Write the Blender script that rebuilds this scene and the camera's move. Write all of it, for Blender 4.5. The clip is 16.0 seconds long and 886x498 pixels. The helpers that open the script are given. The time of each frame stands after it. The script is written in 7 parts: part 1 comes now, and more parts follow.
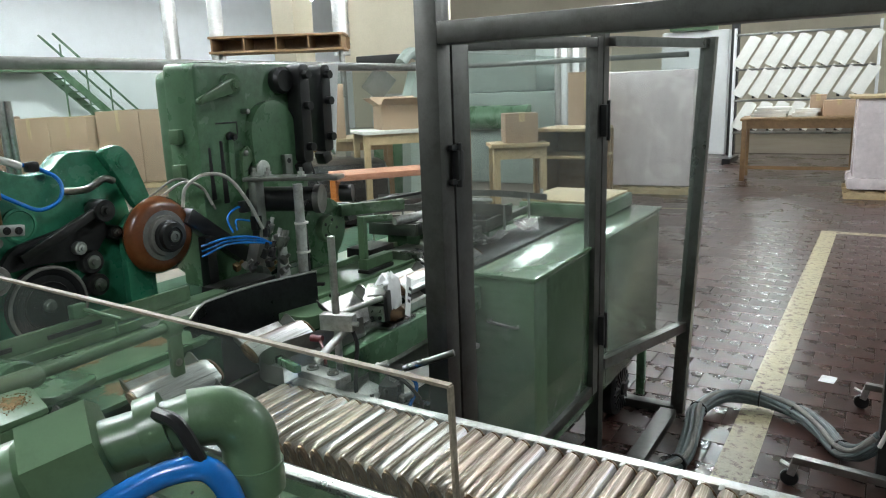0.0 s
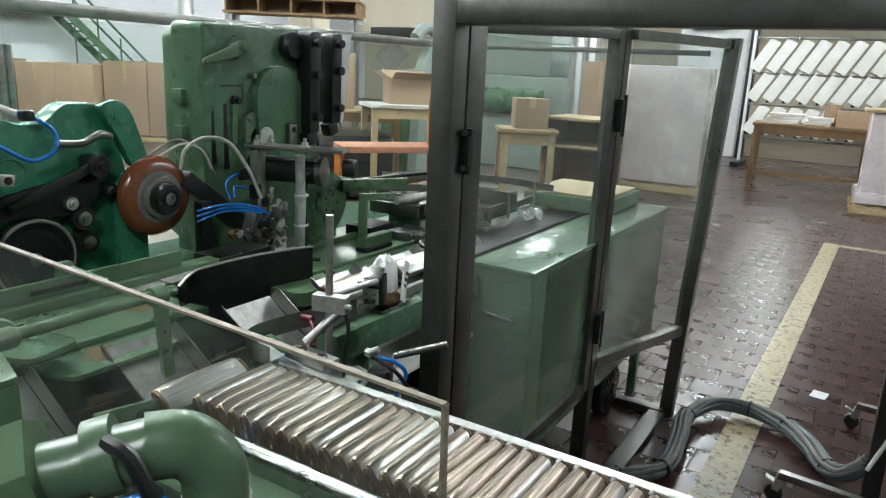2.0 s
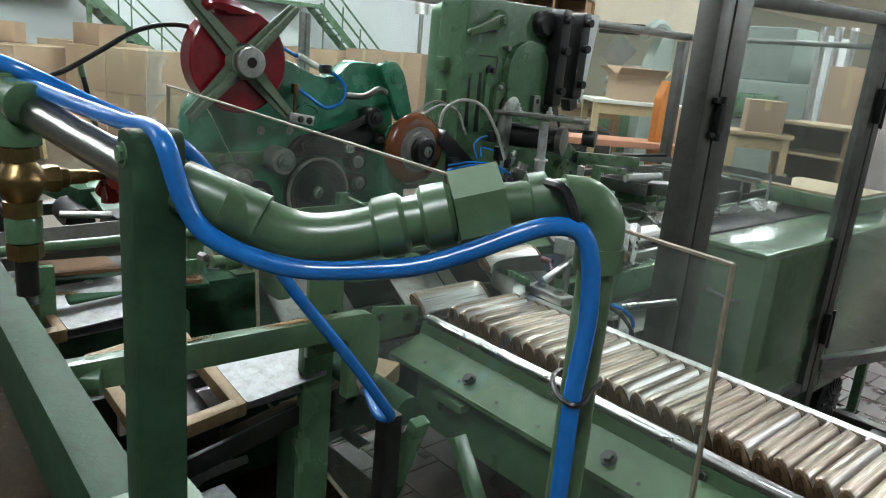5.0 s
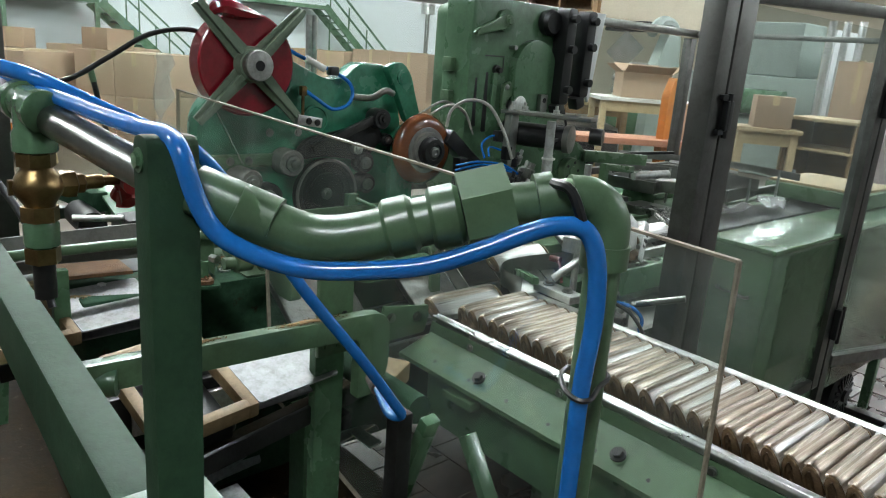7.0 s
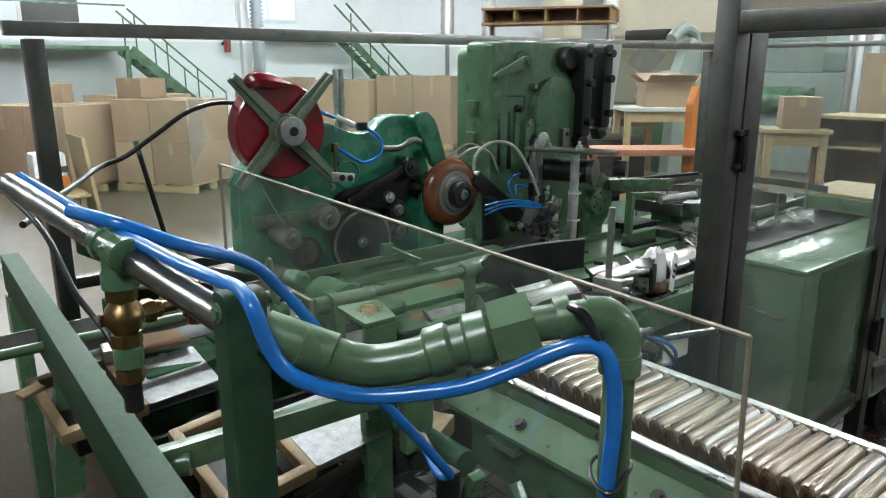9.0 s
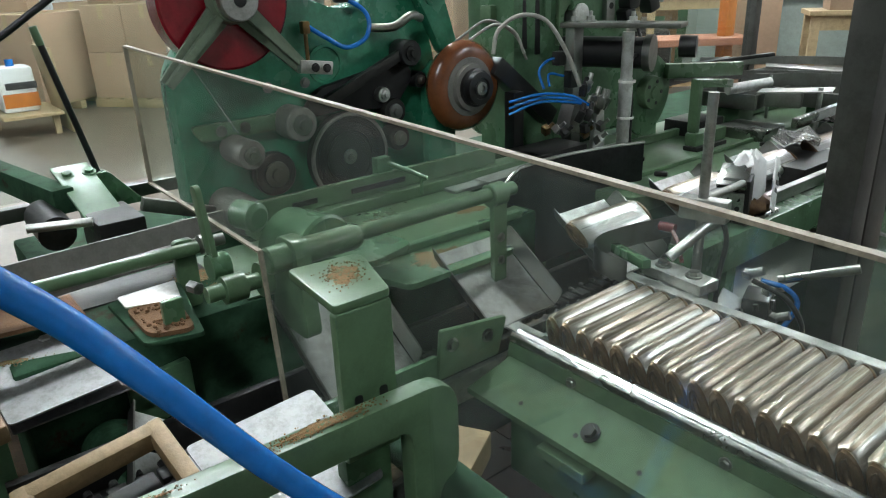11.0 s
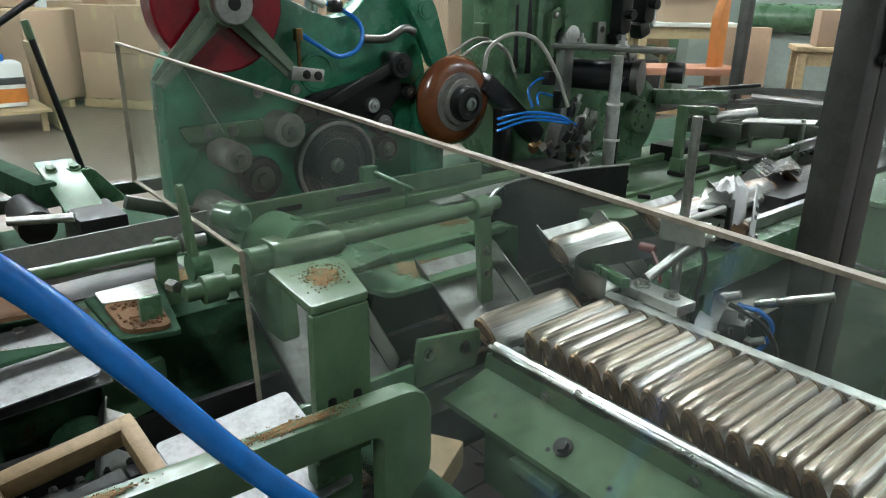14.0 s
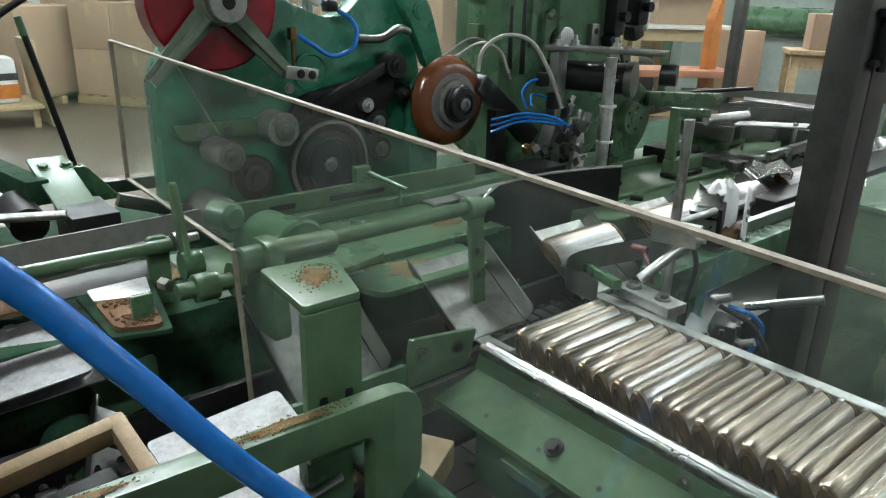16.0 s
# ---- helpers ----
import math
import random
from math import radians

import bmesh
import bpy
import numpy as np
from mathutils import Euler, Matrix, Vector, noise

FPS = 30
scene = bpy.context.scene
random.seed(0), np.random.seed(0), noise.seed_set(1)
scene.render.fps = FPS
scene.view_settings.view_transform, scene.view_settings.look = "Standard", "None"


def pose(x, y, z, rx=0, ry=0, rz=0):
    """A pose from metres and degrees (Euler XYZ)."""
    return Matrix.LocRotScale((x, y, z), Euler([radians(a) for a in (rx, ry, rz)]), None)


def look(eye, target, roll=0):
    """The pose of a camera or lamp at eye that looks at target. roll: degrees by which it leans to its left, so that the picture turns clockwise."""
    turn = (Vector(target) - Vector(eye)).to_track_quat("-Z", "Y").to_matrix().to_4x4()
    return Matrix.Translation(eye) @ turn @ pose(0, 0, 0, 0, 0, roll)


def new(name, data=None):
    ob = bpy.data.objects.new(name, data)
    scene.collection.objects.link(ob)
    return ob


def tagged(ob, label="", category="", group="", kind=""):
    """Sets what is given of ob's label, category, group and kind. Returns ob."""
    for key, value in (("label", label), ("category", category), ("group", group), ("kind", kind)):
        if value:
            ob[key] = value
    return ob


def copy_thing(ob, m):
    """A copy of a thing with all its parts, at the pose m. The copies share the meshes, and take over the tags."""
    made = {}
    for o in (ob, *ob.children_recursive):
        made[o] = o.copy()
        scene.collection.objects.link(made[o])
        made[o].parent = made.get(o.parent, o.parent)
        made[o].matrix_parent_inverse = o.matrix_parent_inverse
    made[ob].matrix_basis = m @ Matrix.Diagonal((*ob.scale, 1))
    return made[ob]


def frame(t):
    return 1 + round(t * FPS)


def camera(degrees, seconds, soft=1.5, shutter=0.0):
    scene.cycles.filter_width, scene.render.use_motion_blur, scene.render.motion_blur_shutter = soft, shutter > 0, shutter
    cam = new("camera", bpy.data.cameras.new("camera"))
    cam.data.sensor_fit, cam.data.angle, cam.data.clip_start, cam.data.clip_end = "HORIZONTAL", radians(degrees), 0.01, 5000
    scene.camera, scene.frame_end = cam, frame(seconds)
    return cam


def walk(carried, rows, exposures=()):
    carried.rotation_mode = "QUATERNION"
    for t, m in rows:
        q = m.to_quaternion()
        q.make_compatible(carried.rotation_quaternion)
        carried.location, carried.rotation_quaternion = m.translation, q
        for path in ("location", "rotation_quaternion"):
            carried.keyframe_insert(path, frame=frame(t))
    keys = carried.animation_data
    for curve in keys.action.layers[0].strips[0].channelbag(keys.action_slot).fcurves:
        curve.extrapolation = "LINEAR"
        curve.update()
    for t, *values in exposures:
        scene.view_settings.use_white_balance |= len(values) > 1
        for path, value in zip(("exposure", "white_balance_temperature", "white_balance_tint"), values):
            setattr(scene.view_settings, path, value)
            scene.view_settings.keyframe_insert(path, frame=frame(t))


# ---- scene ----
cam = camera(63.1, 16.0, 1.1)
PATH = [
    (0, (0.158, 0.094, 1.587), (-0.868, 1.755, 1.155), -2.1),
    (0.5, (0.163, 0.128, 1.615), (-0.866, 1.779, 1.15), -1.1),
    (1, (0.127, 0.185, 1.593), (-0.773, 1.898, 1.086), -0.5),
    (1.5, (0.131, 0.179, 1.601), (-0.747, 1.899, 1.079), 0.3),
    (2, (0.118, 0.144, 1.597), (-0.896, 1.796, 1.106), 2.7),
    (2.5, (0.094, 0.042, 1.558), (-1.116, 1.552, 1.051), 3.1),
    (3, (0.137, -0.029, 1.525), (-1.223, 1.337, 0.994), 4.4),
    (3.5, (0.14, -0.037, 1.511), (-1.233, 1.318, 0.981), 4.1),
    (4, (0.146, -0.057, 1.503), (-1.263, 1.263, 0.98), 5.2),
    (4.5, (0.151, -0.067, 1.502), (-1.267, 1.242, 0.978), 5.3),
    (7, (0.162, -0.078, 1.505), (-1.274, 1.21, 0.976), 4.4),
    (7.5, (0.162, -0.08, 1.51), (-1.276, 1.207, 0.983), 4.0),
    (8, (0.16, -0.086, 1.514), (-1.286, 1.189, 0.984), 3.9),
    (8.5, (0.217, -0.124, 1.564), (-1.253, 1.108, 0.998), 0.4),
    (8.7, (0.225, -0.139, 1.616), (-1.279, 1.084, 1.125), -0.2),
    (10.8, (-0.237, 0.231, 1.495), (-1.749, 1.354, 0.819), -0.9),
    (11, (-0.256, 0.228, 1.476), (-1.717, 1.384, 0.747), -2.1),
    (11.5, (-0.248, 0.231, 1.481), (-1.687, 1.48, 0.872), -4.2),
    (12, (-0.249, 0.228, 1.474), (-1.676, 1.474, 0.831), -0.7),
    (12.5, (-0.249, 0.23, 1.473), (-1.661, 1.474, 0.797), -0.5),
    (13, (-0.248, 0.225, 1.47), (-1.679, 1.446, 0.791), 0.1),
    (13.5, (-0.244, 0.224, 1.47), (-1.694, 1.419, 0.786), 0.8),
    (14, (-0.246, 0.226, 1.468), (-1.692, 1.425, 0.782), 0.9),
    (14.5, (-0.248, 0.224, 1.47), (-1.686, 1.431, 0.781), 1.3),
    (15, (-0.248, 0.225, 1.468), (-1.686, 1.435, 0.782), 1.3),
    (15.5, (-0.25, 0.225, 1.469), (-1.681, 1.444, 0.785), 1.7),
    (16, (-0.243, 0.225, 1.47), (-1.677, 1.438, 0.784), 1.5),
]
walk(cam, [(t, look(eye, target, roll)) for t, eye, target, roll in PATH])

# world and light: a hall lit by ceiling tube fixtures
world = bpy.data.worlds.new("world")
world.use_nodes = True
scene.world = world
world.node_tree.nodes["Background"].inputs[0].default_value = (0.75, 0.85, 1.0, 1)
world.node_tree.nodes["Background"].inputs[1].default_value = 0.25


# ---- materials ----
def nodes_of(name):
    m = bpy.data.materials.new(name)
    m.use_nodes = True
    nt = m.node_tree
    return m, nt, nt.nodes["Principled BSDF"]


def ramp(nt, fac, stops):
    n = nt.nodes.new("ShaderNodeValToRGB")
    els = n.color_ramp.elements
    while len(els) < len(stops):
        els.new(0.5)
    for e, (p, c) in zip(els, stops):
        e.position, e.color = p, (*c, 1)
    nt.links.new(fac, n.inputs[0])
    return n.outputs[0]


def tex_noise(nt, scale, detail=4, rough=0.6, stretch=None):
    co = nt.nodes.new("ShaderNodeTexCoord").outputs["Object"]
    if stretch:
        mp = nt.nodes.new("ShaderNodeMapping")
        mp.inputs["Scale"].default_value = stretch
        nt.links.new(co, mp.inputs[0])
        co = mp.outputs[0]
    n = nt.nodes.new("ShaderNodeTexNoise")
    n.inputs["Scale"].default_value, n.inputs["Detail"].default_value, n.inputs["Roughness"].default_value = scale, detail, rough
    nt.links.new(co, n.inputs["Vector"])
    return n.outputs["Fac"]


def blend(nt, fac, a, b, mode="MIX"):
    n = nt.nodes.new("ShaderNodeMix")
    n.data_type, n.blend_type = "RGBA", mode
    for sock, v in ((n.inputs[0], fac), (n.inputs[6], a), (n.inputs[7], b)):
        if isinstance(v, (int, float)):
            sock.default_value = v
        elif isinstance(v, tuple):
            sock.default_value = (*v, 1)
        else:
            nt.links.new(v, sock)
    return n.outputs[2]


def bump(nt, bsdf, height, strength, dist=0.002):
    n = nt.nodes.new("ShaderNodeBump")
    n.inputs["Strength"].default_value, n.inputs["Distance"].default_value = strength, dist
    nt.links.new(height, n.inputs["Height"])
    nt.links.new(n.outputs[0], bsdf.inputs["Normal"])


def surface(name, base, dark, rough=0.4, metal=0.0, big=3.0, fine=60.0, wear=None, wear_at=0.66, relief=0.15, vary=0.0, stretch=None, coat=0.0, dirt=0.6, gloss=0.5):
    """A painted, metal or wooden surface: two scales of tone, optional worn or dirty patches, fine relief."""
    m, nt, b = nodes_of(name)
    n1, n2 = tex_noise(nt, big, 5), tex_noise(nt, fine, 3, 0.7, stretch)
    c1 = ramp(nt, n1, [(0.3, dark), (0.7, base)])
    c2 = ramp(nt, n2, [(0.25, tuple(v * 0.82 for v in base)), (0.75, tuple(min(1, v * 1.12) for v in base))])
    col = blend(nt, 0.4, c1, c2)
    grime = ramp(nt, tex_noise(nt, big * 5.3, 6, 0.75), [(0.34, (0.55, 0.54, 0.5)), (0.56, (1, 1, 1))])
    col = blend(nt, dirt, col, grime, "MULTIPLY")
    if wear:
        w = ramp(nt, tex_noise(nt, big * 3.1, 8, 0.7), [(wear_at, (0, 0, 0)), (wear_at + 0.07, (1, 1, 1))])
        col = blend(nt, w, col, wear)
    if vary:
        info = nt.nodes.new("ShaderNodeObjectInfo").outputs["Random"]
        col = blend(nt, 1.0, col, ramp(nt, info, [(0, (1 - vary,) * 3), (1, (1, 1, 1))]), "MULTIPLY")
    nt.links.new(col, b.inputs["Base Color"])
    b.inputs["Metallic"].default_value = metal
    b.inputs["Specular IOR Level"].default_value = gloss
    r = nt.nodes.new("ShaderNodeMapRange")
    r.inputs["To Min"].default_value, r.inputs["To Max"].default_value = max(0.03, rough - 0.12), rough + 0.14
    nt.links.new(n1, r.inputs[0])
    nt.links.new(r.outputs[0], b.inputs["Roughness"])
    if coat:
        b.inputs["Coat Weight"].default_value = coat
        b.inputs["Coat Roughness"].default_value = 0.2
    bump(nt, b, n2, relief)
    return m


def clear(name, tint, rough=0.02, haze=0.0):
    m, nt, b = nodes_of(name)
    out = nt.nodes["Material Output"]
    tr = nt.nodes.new("ShaderNodeBsdfTransparent")
    tr.inputs[0].default_value = (*tint, 1)
    gl = nt.nodes.new("ShaderNodeBsdfGlossy")
    gl.inputs["Roughness"].default_value = rough
    df = nt.nodes.new("ShaderNodeBsdfDiffuse")
    df.inputs[0].default_value = (0.7, 0.75, 0.72, 1)
    lw = nt.nodes.new("ShaderNodeLayerWeight")
    fr = ramp(nt, lw.outputs["Facing"], [(0.0, (0.03, 0.03, 0.03)), (0.7, (0.06, 0.06, 0.06)), (1.0, (0.5, 0.5, 0.5))])
    smear = ramp(nt, tex_noise(nt, 5, 8, 0.75, (1, 1, 0.35)), [(0.42, (0.009 + haze,) * 3), (0.8, (0.04 + haze * 3,) * 3)])
    m1 = nt.nodes.new("ShaderNodeMixShader")
    nt.links.new(smear, m1.inputs[0])
    nt.links.new(tr.outputs[0], m1.inputs[1])
    nt.links.new(df.outputs[0], m1.inputs[2])
    m2 = nt.nodes.new("ShaderNodeMixShader")
    nt.links.new(fr, m2.inputs[0])
    nt.links.new(m1.outputs[0], m2.inputs[1])
    nt.links.new(gl.outputs[0], m2.inputs[2])
    nt.links.new(m2.outputs[0], out.inputs[0])
    return m


def glow(name, colour, strength):
    m, nt, b = nodes_of(name)
    b.inputs["Base Color"].default_value = (*colour, 1)
    b.inputs["Emission Color"].default_value = (*colour, 1)
    b.inputs["Emission Strength"].default_value = strength
    return m


GREEN = surface("green_paint", (0.088, 0.176, 0.096), (0.056, 0.118, 0.062), 0.27, big=4, fine=90, wear=(0.05, 0.042, 0.026), wear_at=0.68, relief=0.12, coat=0.25)
GREEN_DARK = surface("dark_green_enamel", (0.038, 0.215, 0.124), (0.024, 0.152, 0.086), 0.26, big=4, fine=90, wear=(0.014, 0.022, 0.015), wear_at=0.68, relief=0.1, coat=0.3)
# shade of the lower machine parts is put into this darker, greasy green
GREEN_SHADED = surface("shaded_greasy_green", (0.030, 0.072, 0.041), (0.015, 0.038, 0.022), 0.75, gloss=0.06, big=4, fine=90, wear=(0.03, 0.02, 0.011), wear_at=0.6, relief=0.25, dirt=0.9)
GREEN_PALE = surface("pale_green_paint", (0.100, 0.172, 0.094), (0.068, 0.124, 0.065), 0.3, big=3, fine=70, wear=(0.10, 0.08, 0.045), wear_at=0.72, relief=0.12, coat=0.2)
GREEN_GLOSS = surface("glossy_sheet_green", (0.105, 0.185, 0.104), (0.085, 0.155, 0.086), 0.2, big=2, fine=40, relief=0.05, coat=0.7, dirt=0.35)
GREEN_GREY = surface("worn_grey_green_casting", (0.17, 0.215, 0.155), (0.11, 0.15, 0.105), 0.4, big=7, fine=90, wear=(0.10, 0.075, 0.045), wear_at=0.64, relief=0.25)
GREEN_DUSTY = surface("loose_brown_dust", (0.27, 0.165, 0.085), (0.16, 0.10, 0.05), 0.95, big=70, fine=900, wear=(0.105, 0.15, 0.085), wear_at=0.52, relief=0.5, gloss=0.1)
GREEN_MATTE = surface("scuffed_matt_green", (0.024, 0.060, 0.031), (0.016, 0.041, 0.022), 0.6, big=5, fine=70, wear=(0.10, 0.11, 0.10), wear_at=0.66, relief=0.3, gloss=0.25)
STEEL = surface("brushed_steel", (0.36, 0.36, 0.345), (0.27, 0.27, 0.26), 0.3, 1.0, big=2, fine=40, relief=0.06, stretch=(30, 30, 1))
STEEL_POST = surface("stainless_profile", (0.165, 0.162, 0.155), (0.09, 0.088, 0.084), 0.4, 1.0, big=2, fine=40, relief=0.05, stretch=(40, 40, 1))
BRIGHT = surface("bright_sheet_metal", (0.66, 0.66, 0.65), (0.46, 0.46, 0.45), 0.36, 1.0, big=9, fine=60, wear=(0.34, 0.32, 0.28), relief=0.14, dirt=0.7)
DULL_SHEET = surface("dull_spotted_sheet", (0.40, 0.405, 0.41), (0.27, 0.27, 0.275), 0.6, 1.0, big=12, fine=90, wear=(0.15, 0.14, 0.13), relief=0.15)
CHROME = surface("polished_rail", (0.56, 0.56, 0.56), (0.42, 0.42, 0.42), 0.27, 1.0, big=5, fine=50, relief=0.03)
IRON = surface("dark_iron", (0.035, 0.035, 0.035), (0.018, 0.017, 0.016), 0.42, 0.6, big=6, fine=90, wear=(0.12, 0.075, 0.04), wear_at=0.7, relief=0.25)
BLACK = surface("black_plastic", (0.012, 0.012, 0.013), (0.007, 0.007, 0.008), 0.32, big=5, fine=120, relief=0.1)
BLACK_SHEET = surface("black_steel_sheet", (0.05, 0.052, 0.055), (0.022, 0.022, 0.024), 0.3, 0.85, big=5, fine=60, relief=0.1)
MATT_BLACK = surface("matt_black_casting", (0.016, 0.016, 0.017), (0.009, 0.009, 0.009), 0.62, big=6, fine=110, wear=(0.05, 0.045, 0.04), wear_at=0.66, relief=0.25, gloss=0.2)
RUBBER = surface("grey_roller_rubber", (0.21, 0.2, 0.185), (0.13, 0.125, 0.115), 0.55, big=8, fine=120, relief=0.2)
AMBER = surface("amber_polyurethane", (0.2, 0.062, 0.02), (0.12, 0.035, 0.012), 0.22, big=7, fine=60, wear=(0.12, 0.045, 0.02), relief=0.05, coat=0.5)
BRASS = surface("brass", (0.3, 0.2, 0.09), (0.17, 0.115, 0.055), 0.36, 1.0, big=14, fine=90, wear=(0.2, 0.17, 0.1), relief=0.15)
BRONZE = surface("tan_cast_frame", (0.3, 0.21, 0.115), (0.17, 0.11, 0.055), 0.5, 0.2, big=9, fine=80, wear=(0.1, 0.06, 0.03), relief=0.3)
RED = surface("dark_red_film_roll", (0.25, 0.008, 0.018), (0.11, 0.003, 0.008), 0.2, big=7, fine=25, relief=0.5, coat=0.6)
RED_PAINT = surface("red_paint", (0.34, 0.012, 0.014), (0.2, 0.008, 0.008), 0.35, big=9, fine=60)
BLUE = surface("blue_hose", (0.010, 0.185, 0.62), (0.008, 0.135, 0.48), 0.2, big=9, fine=80, relief=0.05, coat=0.4, dirt=0.3)
CARD = surface("brown_cardboard", (0.46, 0.32, 0.22), (0.38, 0.26, 0.175), 0.8, big=2, fine=40, relief=0.2, vary=0.25, dirt=0.12)
WRAP = surface("pale_stretch_wrap", (0.68, 0.60, 0.61), (0.54, 0.47, 0.49), 0.25, big=3, fine=12, relief=0.5, coat=0.3, dirt=0.2)
WHITE = surface("white_paint", (0.80, 0.81, 0.82), (0.74, 0.75, 0.77), 0.5, big=2, fine=50, relief=0.08, dirt=0.1)
OFFWHITE = surface("offwhite_paper", (0.76, 0.75, 0.71), (0.66, 0.65, 0.61), 0.6, big=6, fine=60, relief=0.2, dirt=0.15)
GREY = surface("grey_cabinet_paint", (0.34, 0.38, 0.41), (0.30, 0.34, 0.37), 0.45, big=1.5, fine=120, relief=0.1, dirt=0.12)
WOOD = surface("brown_wood", (0.28, 0.17, 0.08), (0.17, 0.1, 0.05), 0.55, big=4, fine=25, relief=0.25, stretch=(1, 8, 8))
PALE_WOOD = surface("pale_wood", (0.5, 0.38, 0.22), (0.4, 0.29, 0.16), 0.6, big=4, fine=25, relief=0.25, stretch=(1, 8, 8))
ORANGE = surface("orange_paint", (0.62, 0.2, 0.03), (0.48, 0.14, 0.02), 0.45, big=4, fine=60)
SALMON = surface("salmon_board", (0.55, 0.24, 0.15), (0.45, 0.18, 0.11), 0.55, big=4, fine=60)
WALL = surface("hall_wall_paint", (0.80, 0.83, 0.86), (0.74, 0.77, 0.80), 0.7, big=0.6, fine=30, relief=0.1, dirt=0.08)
CREAM = surface("cream_wall_paint", (0.62, 0.56, 0.44), (0.54, 0.49, 0.38), 0.7, big=0.8, fine=30, relief=0.1, dirt=0.1)
TILE = surface("red_quarry_tile", (0.074, 0.033, 0.026), (0.024, 0.014, 0.011), 0.28, big=1.6, fine=45, wear=(0.13, 0.085, 0.07), wear_at=0.63, relief=0.3, vary=0.3, dirt=0.9)
# assumed dark paint for unseen walls and ceiling, to cut bounced fill light
LOW_BOUNCE = surface("low_bounce_dark_paint", (0.16, 0.17, 0.16), (0.11, 0.12, 0.115), 0.6, big=0.8, fine=30, relief=0.1)
GROUT = surface("dark_grout", (0.05, 0.028, 0.023), (0.026, 0.016, 0.013), 0.7, big=3, fine=90, relief=0.4)
CONCRETE = surface("worn_floor_screed", (0.135, 0.105, 0.078), (0.085, 0.064, 0.048), 0.4, big=0.8, fine=40, wear=(0.13, 0.09, 0.075), wear_at=0.62, relief=0.2)
YELLOW = surface("worn_yellow_line", (0.47, 0.41, 0.26), (0.33, 0.28, 0.17), 0.34, big=9, fine=70, wear=(0.12, 0.07, 0.05), wear_at=0.53, relief=0.3)
CABLE = surface("grey_cable_sheath", (0.12, 0.145, 0.15), (0.08, 0.1, 0.105), 0.42, big=8, fine=90, relief=0.1)
FOIL = surface("silver_foil", (0.82, 0.81, 0.8), (0.62, 0.61, 0.6), 0.24, 1.0, big=30, fine=90, relief=0.35)
FOIL_TAN = surface("tan_printed_foil", (0.20, 0.125, 0.065), (0.08, 0.05, 0.05), 0.32, 0.7, big=60, fine=160, relief=0.5)
COFFEE = surface("brown_residue", (0.19, 0.095, 0.042), (0.09, 0.045, 0.02), 0.85, big=40, fine=300, relief=0.9)
PRINT = surface("dark_print", (0.05, 0.05, 0.055), (0.03, 0.03, 0.035), 0.5, big=8, fine=60)
HOSE_GREY = surface("grey_beige_hose", (0.42, 0.41, 0.37), (0.32, 0.31, 0.28), 0.45, big=8, fine=90, relief=0.1)
FAR_GREEN = surface("far_grey_green_paint", (0.30, 0.35, 0.32), (0.24, 0.28, 0.26), 0.5, big=2, fine=40, relief=0.1, dirt=0.3)
GLASS = clear("clear_plexiglass", (0.93, 0.96, 0.94))
PLEXI = clear("smudged_plexiglass", (0.93, 0.96, 0.94), 0.04, 0.009)
HAZY = clear("hazy_scratched_plastic", (0.90, 0.93, 0.92), 0.05, 0.03)
# oil brown, made darker still so the colour holds the shade over the pan
OILY_SHADED = surface("oily_brown_shaded", (0.026, 0.015, 0.005), (0.006, 0.004, 0.002), 0.6, gloss=0.06, big=7, fine=90, wear=(0.06, 0.045, 0.03), wear_at=0.6, relief=0.5, dirt=0.9)
DULL_RED = surface("dull_dark_red", (0.13, 0.012, 0.016), (0.07, 0.006, 0.009), 0.4, big=9, fine=60)
BAG = surface("white_plastic_bag", (0.78, 0.78, 0.78), (0.66, 0.66, 0.67), 0.35, big=8, fine=35, relief=0.5, dirt=0.15)
EDGE = surface("plexiglass_edge", (0.33, 0.285, 0.22), (0.13, 0.105, 0.075), 0.5, big=45, fine=90, relief=0.2)
FILM = clear("clear_wrap_film", (0.9, 0.9, 0.92), 0.12, 0.14)
LAMP = glow("tube_light", (0.885, 0.965, 0.975), 350.0)
SCREEN = glow("lit_display", (0.6, 0.75, 0.8), 0.8)


# ---- mesh helpers ----
def cube(bm, size, at=(0, 0, 0), rot=(0, 0, 0), bevel=0.0):
    """A box of that size centred at a place, with its edges bevelled."""
    r = bmesh.ops.create_cube(bm, size=1)
    v = r["verts"]
    bmesh.ops.scale(bm, vec=size, verts=v)
    if bevel:
        e = list({e for x in v for e in x.link_edges})
        g = bmesh.ops.bevel(bm, geom=e, offset=bevel, segments=2, affect="EDGES", profile=0.6)
        v = list({x for f in g["faces"] for x in f.verts} | {x for x in v if x.is_valid})
    bmesh.ops.transform(bm, matrix=pose(*at, *rot), verts=v)
    return bm


def span(bm, lo, hi, bevel=0.0):
    """A box from its low corner to its high corner."""
    return cube(bm, [b - a for a, b in zip(lo, hi)], [(a + b) / 2 for a, b in zip(lo, hi)], bevel=bevel)


def rod(bm, a, b, r, r2=None, seg=16):
    """A round bar from a to b."""
    a, b = Vector(a), Vector(b)
    m = Matrix.Translation((a + b) / 2) @ (b - a).to_track_quat("Z", "Y").to_matrix().to_4x4()
    bmesh.ops.create_cone(bm, cap_ends=True, segments=seg, radius1=r, radius2=r if r2 is None else r2, depth=(b - a).length, matrix=m)
    return bm


